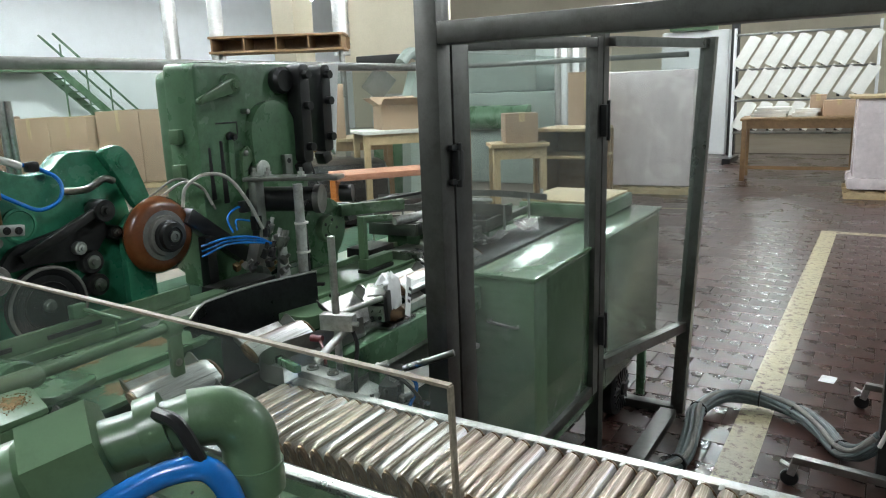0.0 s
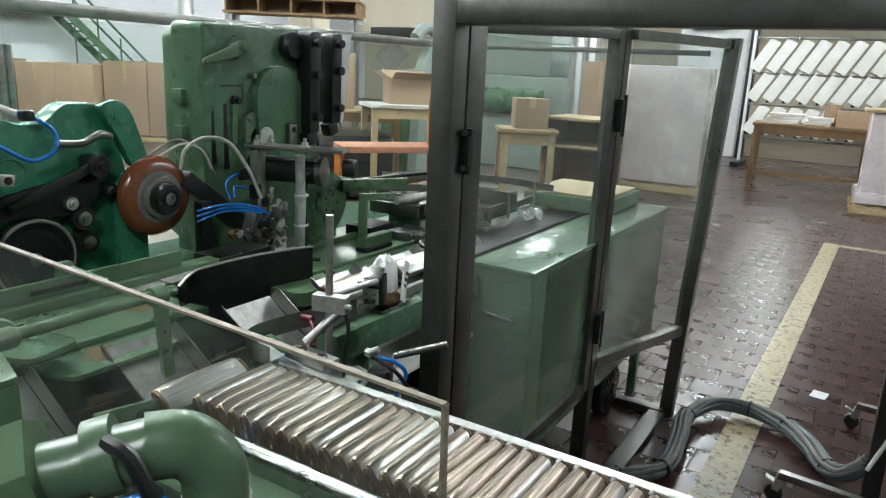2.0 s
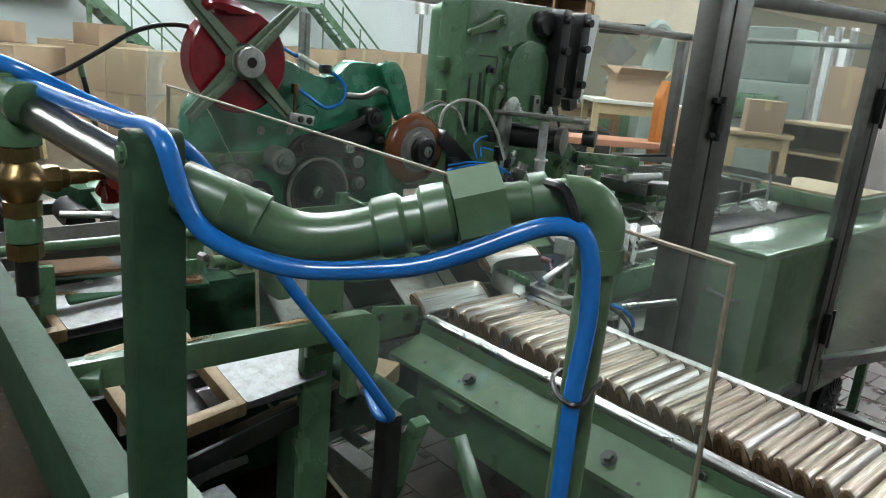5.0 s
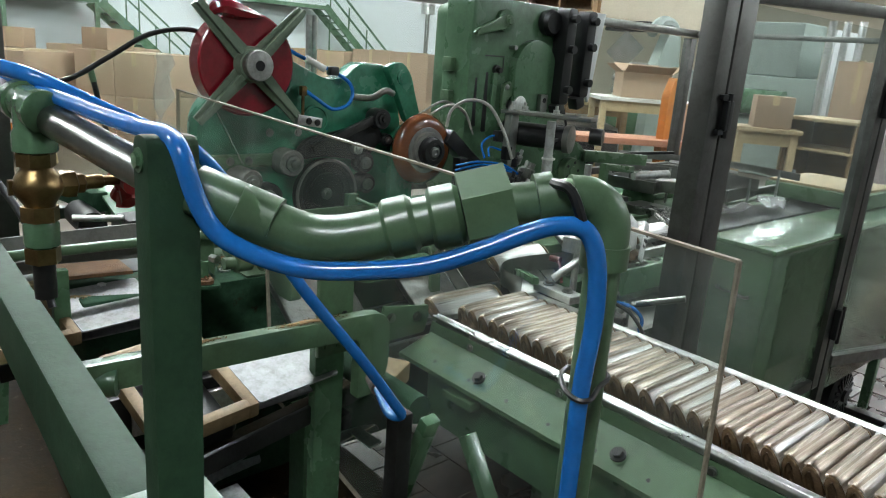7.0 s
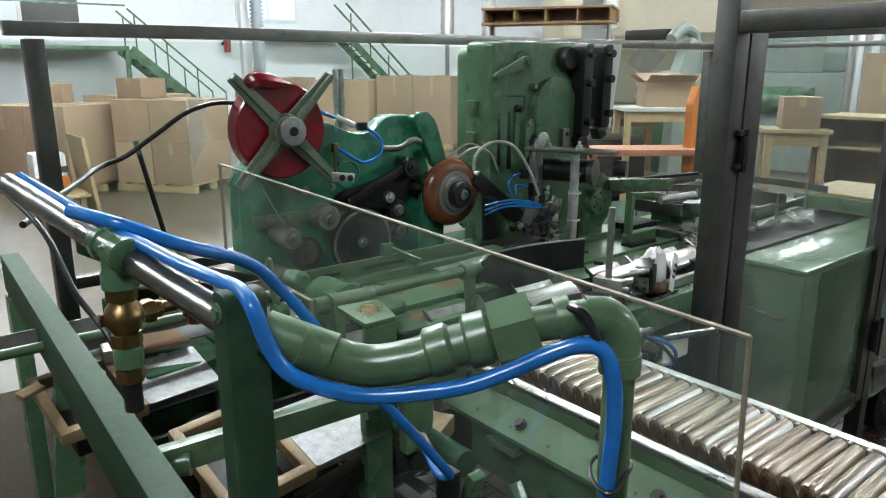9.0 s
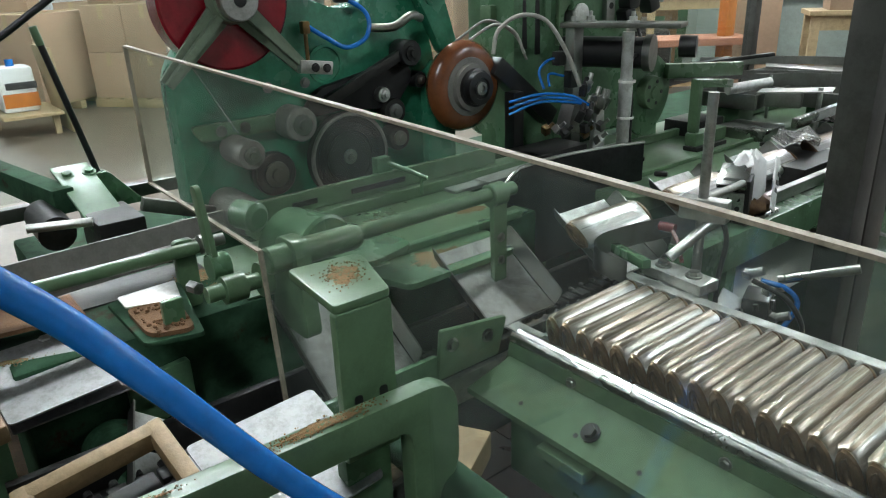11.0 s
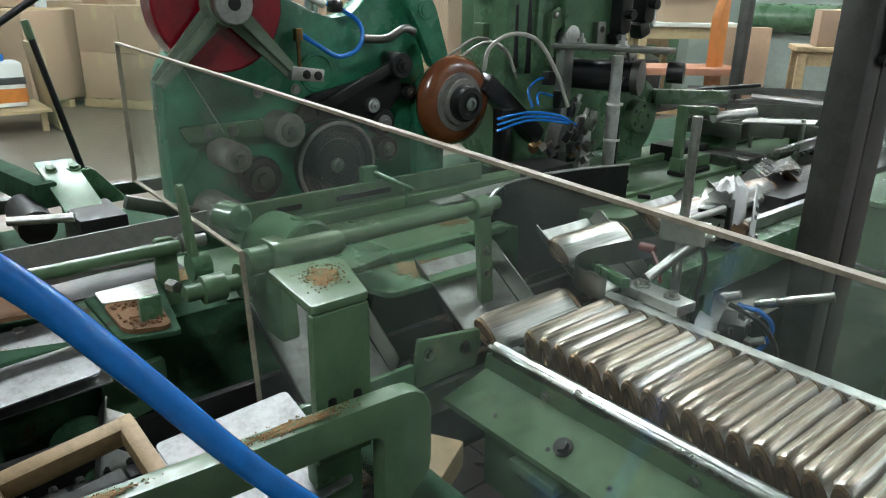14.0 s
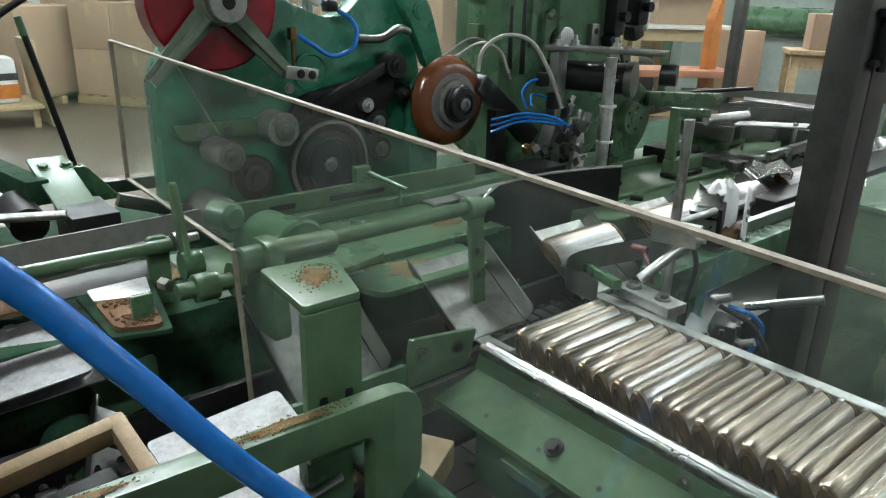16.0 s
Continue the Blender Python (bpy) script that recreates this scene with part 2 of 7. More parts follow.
def lathe(bm, a, axis, profile, seg=28):
    """A turned body: pairs (distance along the axis, radius), from a."""
    q = Vector(axis).to_track_quat("Z", "Y").to_matrix().to_4x4()
    m = Matrix.Translation(a) @ q
    rings = [[bm.verts.new(m @ Vector((r * math.cos(2 * math.pi * k / seg), r * math.sin(2 * math.pi * k / seg), d))) for k in range(seg)] for d, r in profile]
    for p, q2 in zip(rings, rings[1:]):
        for k in range(seg):
            bm.faces.new((p[k], p[(k + 1) % seg], q2[(k + 1) % seg], q2[k]))
    bm.faces.new(list(reversed(rings[0])))
    bm.faces.new(rings[-1])
    return bm


def spline(points, n=8):
    """Points along a smooth line through the given ones."""
    p = [Vector(q) for q in points]
    p = [2 * p[0] - p[1], *p, 2 * p[-1] - p[-2]]
    out = []
    for i in range(1, len(p) - 2):
        for k in range(n):
            t = k / n
            out.append(0.5 * ((2 * p[i]) + (p[i + 1] - p[i - 1]) * t + (2 * p[i - 1] - 5 * p[i] + 4 * p[i + 1] - p[i + 2]) * t * t + (3 * p[i] - p[i - 1] - 3 * p[i + 1] + p[i + 2]) * t ** 3))
    return out + [p[-2]]


def tube(bm, points, r, seg=12, smooth=8):
    """A hose or pipe along a smooth line; r may be a function of 0 to 1."""
    line = spline(points, smooth) if smooth else [Vector(q) for q in points]
    side, rings = None, []
    for i, p in enumerate(line):
        d = (line[min(i + 1, len(line) - 1)] - line[max(i - 1, 0)]).normalized()
        side = (side - d * side.dot(d)).normalized() if side else d.orthogonal().normalized()
        up, rr = d.cross(side), r(i / (len(line) - 1)) if callable(r) else r
        rings.append([bm.verts.new(p + rr * (math.cos(2 * math.pi * k / seg) * side + math.sin(2 * math.pi * k / seg) * up)) for k in range(seg)])
    for p, q in zip(rings, rings[1:]):
        for k in range(seg):
            bm.faces.new((p[k], p[(k + 1) % seg], q[(k + 1) % seg], q[k]))
    bm.faces.new(list(reversed(rings[0])))
    bm.faces.new(rings[-1])
    return bm


def plate(bm, outline, axis, lo, hi, bevel=0.0):
    """An outline of two coordinates, thickened along axis from lo to hi. Axis x takes (y, z), y takes (x, z), z takes (x, y)."""
    def at(u, v, w):
        return (w, u, v) if axis == "x" else (u, w, v) if axis == "y" else (u, v, w)
    a = [bm.verts.new(at(u, v, lo)) for u, v in outline]
    b = [bm.verts.new(at(u, v, hi)) for u, v in outline]
    faces = [bm.faces.new(a), bm.faces.new(list(reversed(b)))]
    for k in range(len(a)):
        j = (k + 1) % len(a)
        faces.append(bm.faces.new((a[j], a[k], b[k], b[j])))
    bmesh.ops.recalc_face_normals(bm, faces=faces)
    if bevel:
        e = list({e for f in faces[:2] for e in f.edges})
        bmesh.ops.bevel(bm, geom=e, offset=bevel, segments=2, affect="EDGES", profile=0.6)
    return bm


def rounded(outline, r, n=4):
    """An outline with its corners rounded; r is one radius, or one a corner."""
    out, c = [], len(outline)
    for i, p in enumerate(outline):
        rr = r[i] if isinstance(r, (list, tuple)) else r
        p, a, b = Vector(p), Vector(outline[i - 1]), Vector(outline[(i + 1) % c])
        rr = min(rr, 0.49 * (a - p).length, 0.49 * (b - p).length)
        if rr <= 0:
            out.append(tuple(p))
            continue
        s, e = p + (a - p).normalized() * rr, p + (b - p).normalized() * rr
        for k in range(n + 1):
            t = k / n
            out.append(tuple((1 - t) ** 2 * s + 2 * t * (1 - t) * p + t * t * e))
    return out


def circle(u, v, r, n=24):
    return [(u + r * math.cos(2 * math.pi * k / n), v + r * math.sin(2 * math.pi * k / n)) for k in range(n)]


def mesh_of(name, bm, material, flat=False):
    me = bpy.data.meshes.new(name)
    bmesh.ops.recalc_face_normals(bm, faces=bm.faces)
    bm.to_mesh(me)
    bm.free()
    for m in material if isinstance(material, (list, tuple)) else (material,):
        me.materials.append(m)
    if not flat:
        me.shade_smooth()
        me.set_sharp_from_angle(angle=radians(35))
    return me


def part(name, bm, material, parent, label=""):
    ob = new(name, mesh_of(name, bm, material))
    ob.parent = parent
    return tagged(ob, label)


def thing(name, label, category, group="", at=(0, 0, 0)):
    ob = new(name)
    ob.location = at
    ob.empty_display_size = 0.05
    return tagged(ob, label, category, group)


def solid(name, bm, material, label, category="", group="", kind=""):
    return tagged(new(name, mesh_of(name, bm, material)), label, category, group, kind)


def B():
    return bmesh.new()


def dust_patch(at, rx, ry, seed, grains=220):
    """A thin uneven patch of loose brown dust with a ragged outline and single crumbs."""
    rng, bm = random.Random(seed), B()
    x, y, z = at
    n, ph = 110, [rng.uniform(0, 6.3) for _ in range(4)]
    def reach(a):
        return 0.72 + 0.16 * math.sin(2 * a + ph[0]) + 0.12 * math.sin(5 * a + ph[1]) + 0.07 * math.sin(11 * a + ph[2]) + 0.05 * math.sin(27 * a + ph[3]) + 0.03 * math.sin(45 * a)
    rings = []
    for f, h in ((0.72, 0.0), (0.6, 0.0012), (0.35, 0.002), (0.12, 0.0024)):
        rings.append([bm.verts.new((x + rx * f * reach(2 * math.pi * k / n) * math.cos(2 * math.pi * k / n), y + ry * f * reach(2 * math.pi * k / n) * math.sin(2 * math.pi * k / n), z + h * 0.6)) for k in range(n)])
    for p, q in zip(rings, rings[1:]):
        for k in range(n):
            bm.faces.new((p[k], p[(k + 1) % n], q[(k + 1) % n], q[k]))
    bm.faces.new(rings[-1])
    for i in range(grains):
        a, f, s = rng.uniform(0, 6.3), 0.45 + 0.75 * rng.random() ** 1.3, rng.uniform(0.0006, 0.0015)
        cube(bm, (s, s * 1.3, s), (x + rx * f * reach(a) * math.cos(a), y + ry * f * reach(a) * math.sin(a), z + s * 0.4), (rng.uniform(0, 90), rng.uniform(0, 90), 0))
    return bm

# ---- the hall ----
def island_tile():
    m = TILE.copy()
    m.name = "red_quarry_tile_field"
    nt = m.node_tree
    for n in nt.nodes:
        if n.bl_idname == "ShaderNodeObjectInfo":
            g = nt.nodes.new("ShaderNodeNewGeometry")
            link = n.outputs["Random"].links[0].to_socket
            nt.links.new(g.outputs["Random Per Island"], link)
    return m


TILE_FIELD = island_tile()
floor = solid("floor", span(B(), (-21, -6, -0.1), (7, 27, 0)), CONCRETE, "worn grey-brown screed hall floor", kind="structure")
solid("tile_bed", span(B(), (-3.2, 1.0, 0.0005), (6, 17, 0.002)), GROUT, "dark grout bed under the quarry tiles", kind="structure")
line = tagged(thing("floor_marking", "worn yellow painted line on the red tiles", "floor marking"), kind="")
part("long_line", span(B(), (-0.345, -1.0, 0.0085), (-0.2, 8.42, 0.0095)), YELLOW, line)
part("cross_line", span(B(), (-0.2, 8.3, 0.0085), (3.2, 8.42, 0.0095)), YELLOW, line)
part("far_line", cube(B(), (1.5, 0.07, 0.001), (-2.6, 9.2, 0.009), (0, 0, 12)), YELLOW, line)
solid("ceiling", span(B(), (-21, -6, 6), (7, 27, 6.1)), LOW_BOUNCE, "unseen hall ceiling, dark grey to cut bounce", kind="structure")
# east and south walls stay out of view, dark so that shade deepens
for n, lo, hi, m in (("wall_west", (-21.2, -6, 0), (-21, 27, 6), WALL), ("wall_east", (7, -6, 0), (7.2, 27, 6), LOW_BOUNCE),
                     ("wall_north", (-21, 27, 0), (7, 27.2, 6), CREAM), ("wall_south", (-21, -6.2, 0), (7, -6, 6), LOW_BOUNCE)):
    solid(n, span(B(), lo, hi), m, "painted hall wall, dark on the two unseen sides", kind="structure")


def ceiling_light(x, y):
    f = thing("ceiling_light", "white twin tube fixture hung from the ceiling", "ceiling light", "hall lights", (x, y, 4.6))
    part("housing", cube(B(), (0.3, 1.7, 0.07), (0, 0, 0.06), bevel=0.01), WHITE, f)
    for dx in (-0.07, 0.07):
        part("tube", rod(B(), (dx, -0.78, 0), (dx, 0.78, 0), 0.019, seg=8), LAMP, f)
    for dy in (-0.6, 0.6):
        part("hanger", rod(B(), (0, dy, 0.09), (0, dy, 1.4), 0.006, seg=6), STEEL, f)


for x in (-16.5, -10.5, -5.6):
    for y in (1.6, 6.5, 12.0, 18.5):
        ceiling_light(x, y)
for x, y in ((-3.0, 1.6), (-2.0, 6.5), (-2.0, 12.0), (-2.0, 18.5)):
    ceiling_light(x, y)
for y in (6.5, 12.0, 18.5):
    ceiling_light(3.6, y)
# two extra fixtures added out of view as fill for the near machine faces
ceiling_light(-5.6, -3.0)
ceiling_light(1.2, -2.2)


# ---- guard cage ----
def guard_cage():
    c = thing("guard_cage", "stainless steel machine guard cage with clear panels", "guard cage")
    post = part("post", span(B(), (-0.825, 1.59, 0), (-0.763, 1.652, 1.95), 0.004), STEEL_POST, c, "brushed stainless corner post")
    part("foot", span(B(), (-0.84, 1.57, 0), (-0.75, 1.67, 0.012)), STEEL_POST, post)
    part("top_beam", span(B(), (-0.762, 1.588, 1.690), (1.35, 1.648, 1.742), 0.004), STEEL_POST, c)
    part("end_post", span(B(), (1.29, 1.59, 0), (1.35, 1.65, 1.689), 0.004), STEEL_POST, c)
    # hinged door between corner post and middle post
    d = part("door", span(B(), (-0.815, 1.664, 0.36), (-0.765, 1.745, 1.722), 0.003), STEEL_POST, c, "stainless door stile")
    part("stile", plate(B(), [(2.70, 0.36), (2.755, 0.36), (2.782, 1.755), (2.727, 1.755)], "x", -0.815, -0.77), STEEL_POST, d)
    part("top_rail", plate(B(), [(1.747, 1.68), (2.722, 1.718), (2.722, 1.752), (1.747, 1.718)], "x", -0.81, -0.77, 0.003), STEEL_POST, d)
    part("bottom_rail", span(B(), (-0.81, 1.747, 0.36), (-0.77, 2.695, 0.40), 0.003), STEEL_POST, d)
    pane = part("pane", span(B(), (-0.795, 1.747, 0.402), (-0.79, 2.70, 1.678)), HAZY, d, "scratched clear plastic pane")
    pane.visible_shadow = False
    h = cube(B(), (0.02, 0.03, 0.075), (-0.755, 1.66, 1.40), bevel=0.004)
    rod(h, (-0.752, 1.658, 1.345), (-0.752, 1.658, 1.455), 0.008, seg=10)
    cube(h, (0.012, 0.05, 0.014), (-0.757, 1.65, 1.445), bevel=0.002)
    cube(h, (0.012, 0.05, 0.014), (-0.757, 1.65, 1.36), bevel=0.002)
    part("hinge", h, BLACK, c, "black door hinge")
    p2 = B()
    plate(p2, [(2.765, 0), (2.82, 0), (2.852, 1.77), (2.797, 1.77)], "x", -0.825, -0.77)
    part("post", p2, STEEL_POST, c)
    for z in (1.45, 0.62):
        hb = cube(B(), (0.025, 0.05, 0.12), (-0.757, 2.775, z), bevel=0.004)
        rod(hb, (-0.745, 2.775, z - 0.075), (-0.745, 2.775, z + 0.075), 0.007, seg=10)
        part("hinge", hb, BLACK, c, "black door hinge")
    # far bay, set outwards
    q = Vector((-0.61, 3.47, 0))
    a = Vector((-0.79, 2.83, 0))
    lean = Vector((0.075, 0.0, 0))
    def bay(z0, z1, w):
        bm = B()
        d2 = (q - a).normalized()
        s = Vector((-d2.y, d2.x, 0)) * w / 2
        for base in (a, q):
            for z in (z0, z1):
                for sg in (-1, 1):
                    off = lean * (z / 1.7) if base is q else lean * 0.5 * (z / 1.7)
                    bm.verts.new(base + off + s * sg + Vector((0, 0, z)))
        bm.verts.ensure_lookup_table()
        v = bm.verts
        for f in ((0, 1, 3, 2), (4, 6, 7, 5), (0, 2, 6, 4), (1, 5, 7, 3), (2, 3, 7, 6), (0, 4, 5, 1)):
            bm.faces.new([v[i] for i in f])
        return bm
    part("top_rail", bay(1.722, 1.758, 0.035), STEEL, c)
    part("bottom_rail", bay(0.43, 0.475, 0.04), STEEL, c)
    pane = part("pane", bay(0.48, 1.72, 0.005), HAZY, c, "scratched clear plastic pane")
    pane.visible_shadow = False
    pb = B()
    lo = [pb.verts.new((q.x + dx, q.y + dy, 0)) for dx, dy in ((-0.03, -0.03), (0.03, -0.03), (0.03, 0.03), (-0.03, 0.03))]
    hi = [pb.verts.new((q.x + 0.078 + dx, q.y + dy, 1.765)) for dx, dy in ((-0.03, -0.03), (0.03, -0.03), (0.03, 0.03), (-0.03, 0.03))]
    pb.faces.new(lo[::-1]), pb.faces.new(hi)
    for i in range(4):
        pb.faces.new((lo[i], lo[(i + 1) % 4], hi[(i + 1) % 4], hi[i]))
    part("post", pb, STEEL, c)
    part("base_bar", span(B(), (-0.675, 2.55, 0.003), (-0.60, 3.40, 0.045), 0.004), STEEL_POST, c)
    part("base_bar", span(B(), (-1.25, 3.42, 0.003), (-0.62, 3.48, 0.045), 0.004), STEEL_POST, c)
    part("base_bar", cube(B(), (0.03, 0.62, 0.03), (-0.86, 2.35, 0.22), (24, 0, 10), 0.003), STEEL_POST, c)
    # the far side of the cage, behind the machine
    for y in (0.35, 4.33):
        part("post", span(B(), (-2.55, y, 0), (-2.49, y + 0.06, 1.70), 0.003), STEEL_POST, c)
    part("top_rail", span(B(), (-2.545, 0.3, 1.71), (-2.495, 4.45, 1.755), 0.003), STEEL, c)
    part("middle_rail", span(B(), (-2.54, 0.41, 0.85), (-2.50, 4.33, 0.89), 0.003), STEEL_POST, c)
    for y0, y1 in ((0.42, 2.3), (2.31, 4.32)):
        pane = part("pane", span(B(), (-2.523, y0, 0.9), (-2.518, y1, 1.70)), GLASS, c, "clear plastic pane")
        pane.visible_shadow = False
    part("top_rail", span(B(), (-2.49, 4.375, 1.715), (-0.83, 4.405, 1.745), 0.003), STEEL, c)


guard_cage()


# ---- machine bed and frame ----
def bolt(bm, at, axis, r=0.009, h=0.007):
    a = Vector(at)
    rod(bm, a, a + Vector(axis) * h, r, seg=6)
    rod(bm, a, a + Vector(axis) * h * 0.3, r * 1.5, seg=12)
    return bm


def machine_bed():
    m = thing("packing_machine_bed", "green painted cast bed of the packing machine", "machine bed")
    part("bed_table", plate(B(), rounded([(-1.78, 1.64), (-1.28, 1.64), (-1.28, 3.75), (-1.78, 3.75)], [0, 0.05, 0.02, 0]), "z", 0.885, 0.93, 0.006), GREEN_PALE, m, "scuffed pale green bed top")
    part("bed_rib", span(B(), (-1.40, 1.75, 0.93), (-1.385, 3.7, 0.942), 0.003), GREEN_PALE, m)
    part("bed_rib", span(B(), (-1.62, 1.66, 0.93), (-1.60, 3.7, 0.955), 0.004), GREEN_PALE, m)
    # bed side and back casing: shade coloured in with the darker green
    part("bed_side", span(B(), (-1.75, 1.68, 0.12), (-1.32, 3.72, 0.884), 0.01), GREEN_SHADED, m)
    part("back_casing", span(B(), (-2.2, 0.7, 0.42), (-1.752, 3.4, 0.90), 0.01), GREEN_SHADED, m)
    for x, y in ((-1.36, 1.86), (-1.33, 2.35), (-1.5, 1.95)):
        lumps = B()
        cube(lumps, (0.035, 0.02, 0.012), (x, y, 0.936), (0, 0, 30), 0.004)
        part("swarf", lumps, IRON, m)
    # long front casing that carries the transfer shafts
    part("front_casing", span(B(), (-1.62, 0.30, 0.42), (-1.34, 1.36, 0.955), 0.008), GREEN_SHADED, m, "greasy green front casing, coloured dark for shade, with brown dust")
    # pale top over darker sides: the fall of light is put into their colours
    part("casing_top", span(B(), (-1.60, 0.66, 0.9553), (-1.345, 1.34, 0.959), 0.001), GREEN_PALE, m, "pale green dusty casing top")
    part("casing_ledge", span(B(), (-1.66, 0.80, 0.956), (-1.601, 1.66, 0.985), 0.004), GREEN_PALE, m)
    part("casing_lip", span(B(), (-1.344, 0.86, 0.956), (-1.325, 1.30, 0.972), 0.003), GREEN, m)
    part("channel_wall", span(B(), (-1.64, 0.8, 0.9855), (-1.625, 1.5, 1.03), 0.003), GREEN_PALE, m)
    part("slot", span(B(), (-1.623, 1.05, 1.0), (-1.62, 1.20, 1.012)), BLACK, m)
    part("slot", span(B(), (-1.623, 0.9, 1.0), (-1.62, 0.96, 1.012)), BLACK, m)
    part("guide_strip", span(B(), (-1.60, 1.30, 0.956), (-1.555, 2.0, 0.966), 0.002), BRIGHT, m)
    # recessed pan with brown dust
    pan = B()
    plate(pan, rounded([(-1.33, 0.86), (-1.20, 0.90), (-1.20, 1.16), (-1.33, 1.19)], 0.02), "z", 0.945, 0.957, 0.002)
    part("dust_pan", pan, GREEN, m)
    part("dust", dust_patch((-1.268, 1.02, 0.957), 0.062, 0.125, 3), GREEN_DUSTY, m, "thin brown dust")
    # dust caught along the casing top
    for x, y, rx, ry, k in ((-1.55, 0.36, 0.05, 0.17, 1), (-1.43, 0.68, 0.04, 0.07, 2), (-1.50, 1.05, 0.08, 0.09, 6), (-1.40, 0.31, 0.03, 0.08, 8), (-1.50, 0.62, 0.06, 0.10, 12), (-1.46, 1.24, 0.07, 0.09, 14)):
        part("dust", dust_patch((x, y, 0.9552 if y < 0.6 else 0.9592), rx, ry, k, 160), GREEN_DUSTY, m, "brown coffee dust")
    # rounded housing
    hs = B()
    lathe(hs, (-1.46, 0.80, 0.985), (0.96, 0.28, 0), [(0, 0.07), (0.004, 0.078), (0.10, 0.078), (0.105, 0.072)], 32)
    lathe(hs, (-1.47, 0.715, 1.07), (0.96, 0.28, 0), [(0, 0.02), (0.004, 0.027), (0.05, 0.027), (0.058, 0.018)], 20)
    part("round_housing", hs, GREEN, m)
    part("housing_tongue", plate(B(), rounded([(-1.46, 0.74), (-1.22, 0.83), (-1.25, 0.95), (-1.46, 0.92)], 0.03), "z", 1.0, 1.012, 0.003), GREEN, m)
    # upright with a handle on the casing
    u = span(B(), (-1.655, 1.13, 0.985), (-1.63, 1.17, 1.065), 0.004)
    rod(u, (-1.64, 1.16, 1.05), (-1.53, 1.20, 1.025), 0.007, 0.005)
    rod(u, (-1.55, 1.195, 1.03), (-1.55, 1.195, 0.985), 0.004)
    part("handle_bracket", u, GREEN, m)
    # chain trough
    part("chain_trough", span(B(), (-1.215, 0.25, 0.80), (-1.20, 2.4, 0.875), 0.002), IRON, m, "brown greasy chain trough")
    part("chain_trough", span(B(), (-1.085, 0.25, 0.80), (-1.07, 2.4, 0.865), 0.002), IRON, m)
    part("trough_floor", span(B(), (-1.199, 0.25, 0.80), (-1.086, 2.4, 0.815)), IRON, m)
    chain = B()
    for i in range(64):
        y = 0.3 + i * 0.033
        cube(chain, (0.03, 0.026, 0.014), (-1.143, y, 0.835), bevel=0.003)
        for s in (-0.02, 0.02):
            rod(chain, (-1.143 + s, y, 0.835), (-1.143 + s * 1.6, y, 0.835), 0.006, seg=8)
    ch = part("chain", chain, IRON, m, "oily roller chain")
    ch["kind"] = "stuff"
    part("trough_rail", span(B(), (-1.068, 0.3, 0.79), (-1.055, 2.0, 0.842), 0.002), BRIGHT, m)
    # green side rail beyond the conveyor
    part("side_rail", span(B(), (-1.06, 1.46, 0.845), (-0.99, 2.5, 0.925), 0.006), GREEN, m)
    part("side_rail_top", span(B(), (-1.055, 1.46, 0.926), (-1.035, 2.5, 0.955), 0.003), STEEL, m)
    part("rail_leg", span(B(), (-1.05, 1.62, 0.1), (-1.01, 1.66, 0.844), 0.004), GREEN, m)
    part("rail_leg", span(B(), (-1.05, 2.3, 0.1), (-1.01, 2.34, 0.844), 0.004), GREEN, m)
    part("cross_tray", span(B(), (-1.3, 1.5, 0.70), (-1.0, 2.4, 0.715), 0.003), OFFWHITE, m)
    # frames and legs under the transfer
    for x, y in ((-1.3, 0.3), (-0.98, 0.62), (-0.98, 1.42), (-1.5, 3.5), (-2.1, 3.3), (-2.1, 0.9)):
        part("leg", span(B(), (x - 0.03, y - 0.03, 0), (x + 0.03, y + 0.03, 0.80), 0.004), GREEN, m)
    part("cross_member", span(B(), (-1.05, 0.6, 0.42), (0.6, 0.64, 0.48), 0.004), GREEN, m)
    part("floor_pan", plate(B(), rounded([(-2.8, -1.2), (-0.45, -1.2), (-0.45, 0.95), (-2.8, 0.95)], 0.03), "z", 0.40, 0.415, 0.003), OILY_SHADED, m, "oily brown drip pan, darkened for shade")
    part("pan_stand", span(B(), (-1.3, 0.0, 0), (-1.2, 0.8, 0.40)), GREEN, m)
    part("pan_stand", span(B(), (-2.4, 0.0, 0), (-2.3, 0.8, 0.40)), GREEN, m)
    part("pan_lip", span(B(), (-0.47, -1.15, 0.416), (-0.455, 0.9, 0.45), 0.003), OILY_SHADED, m)


machine_bed()


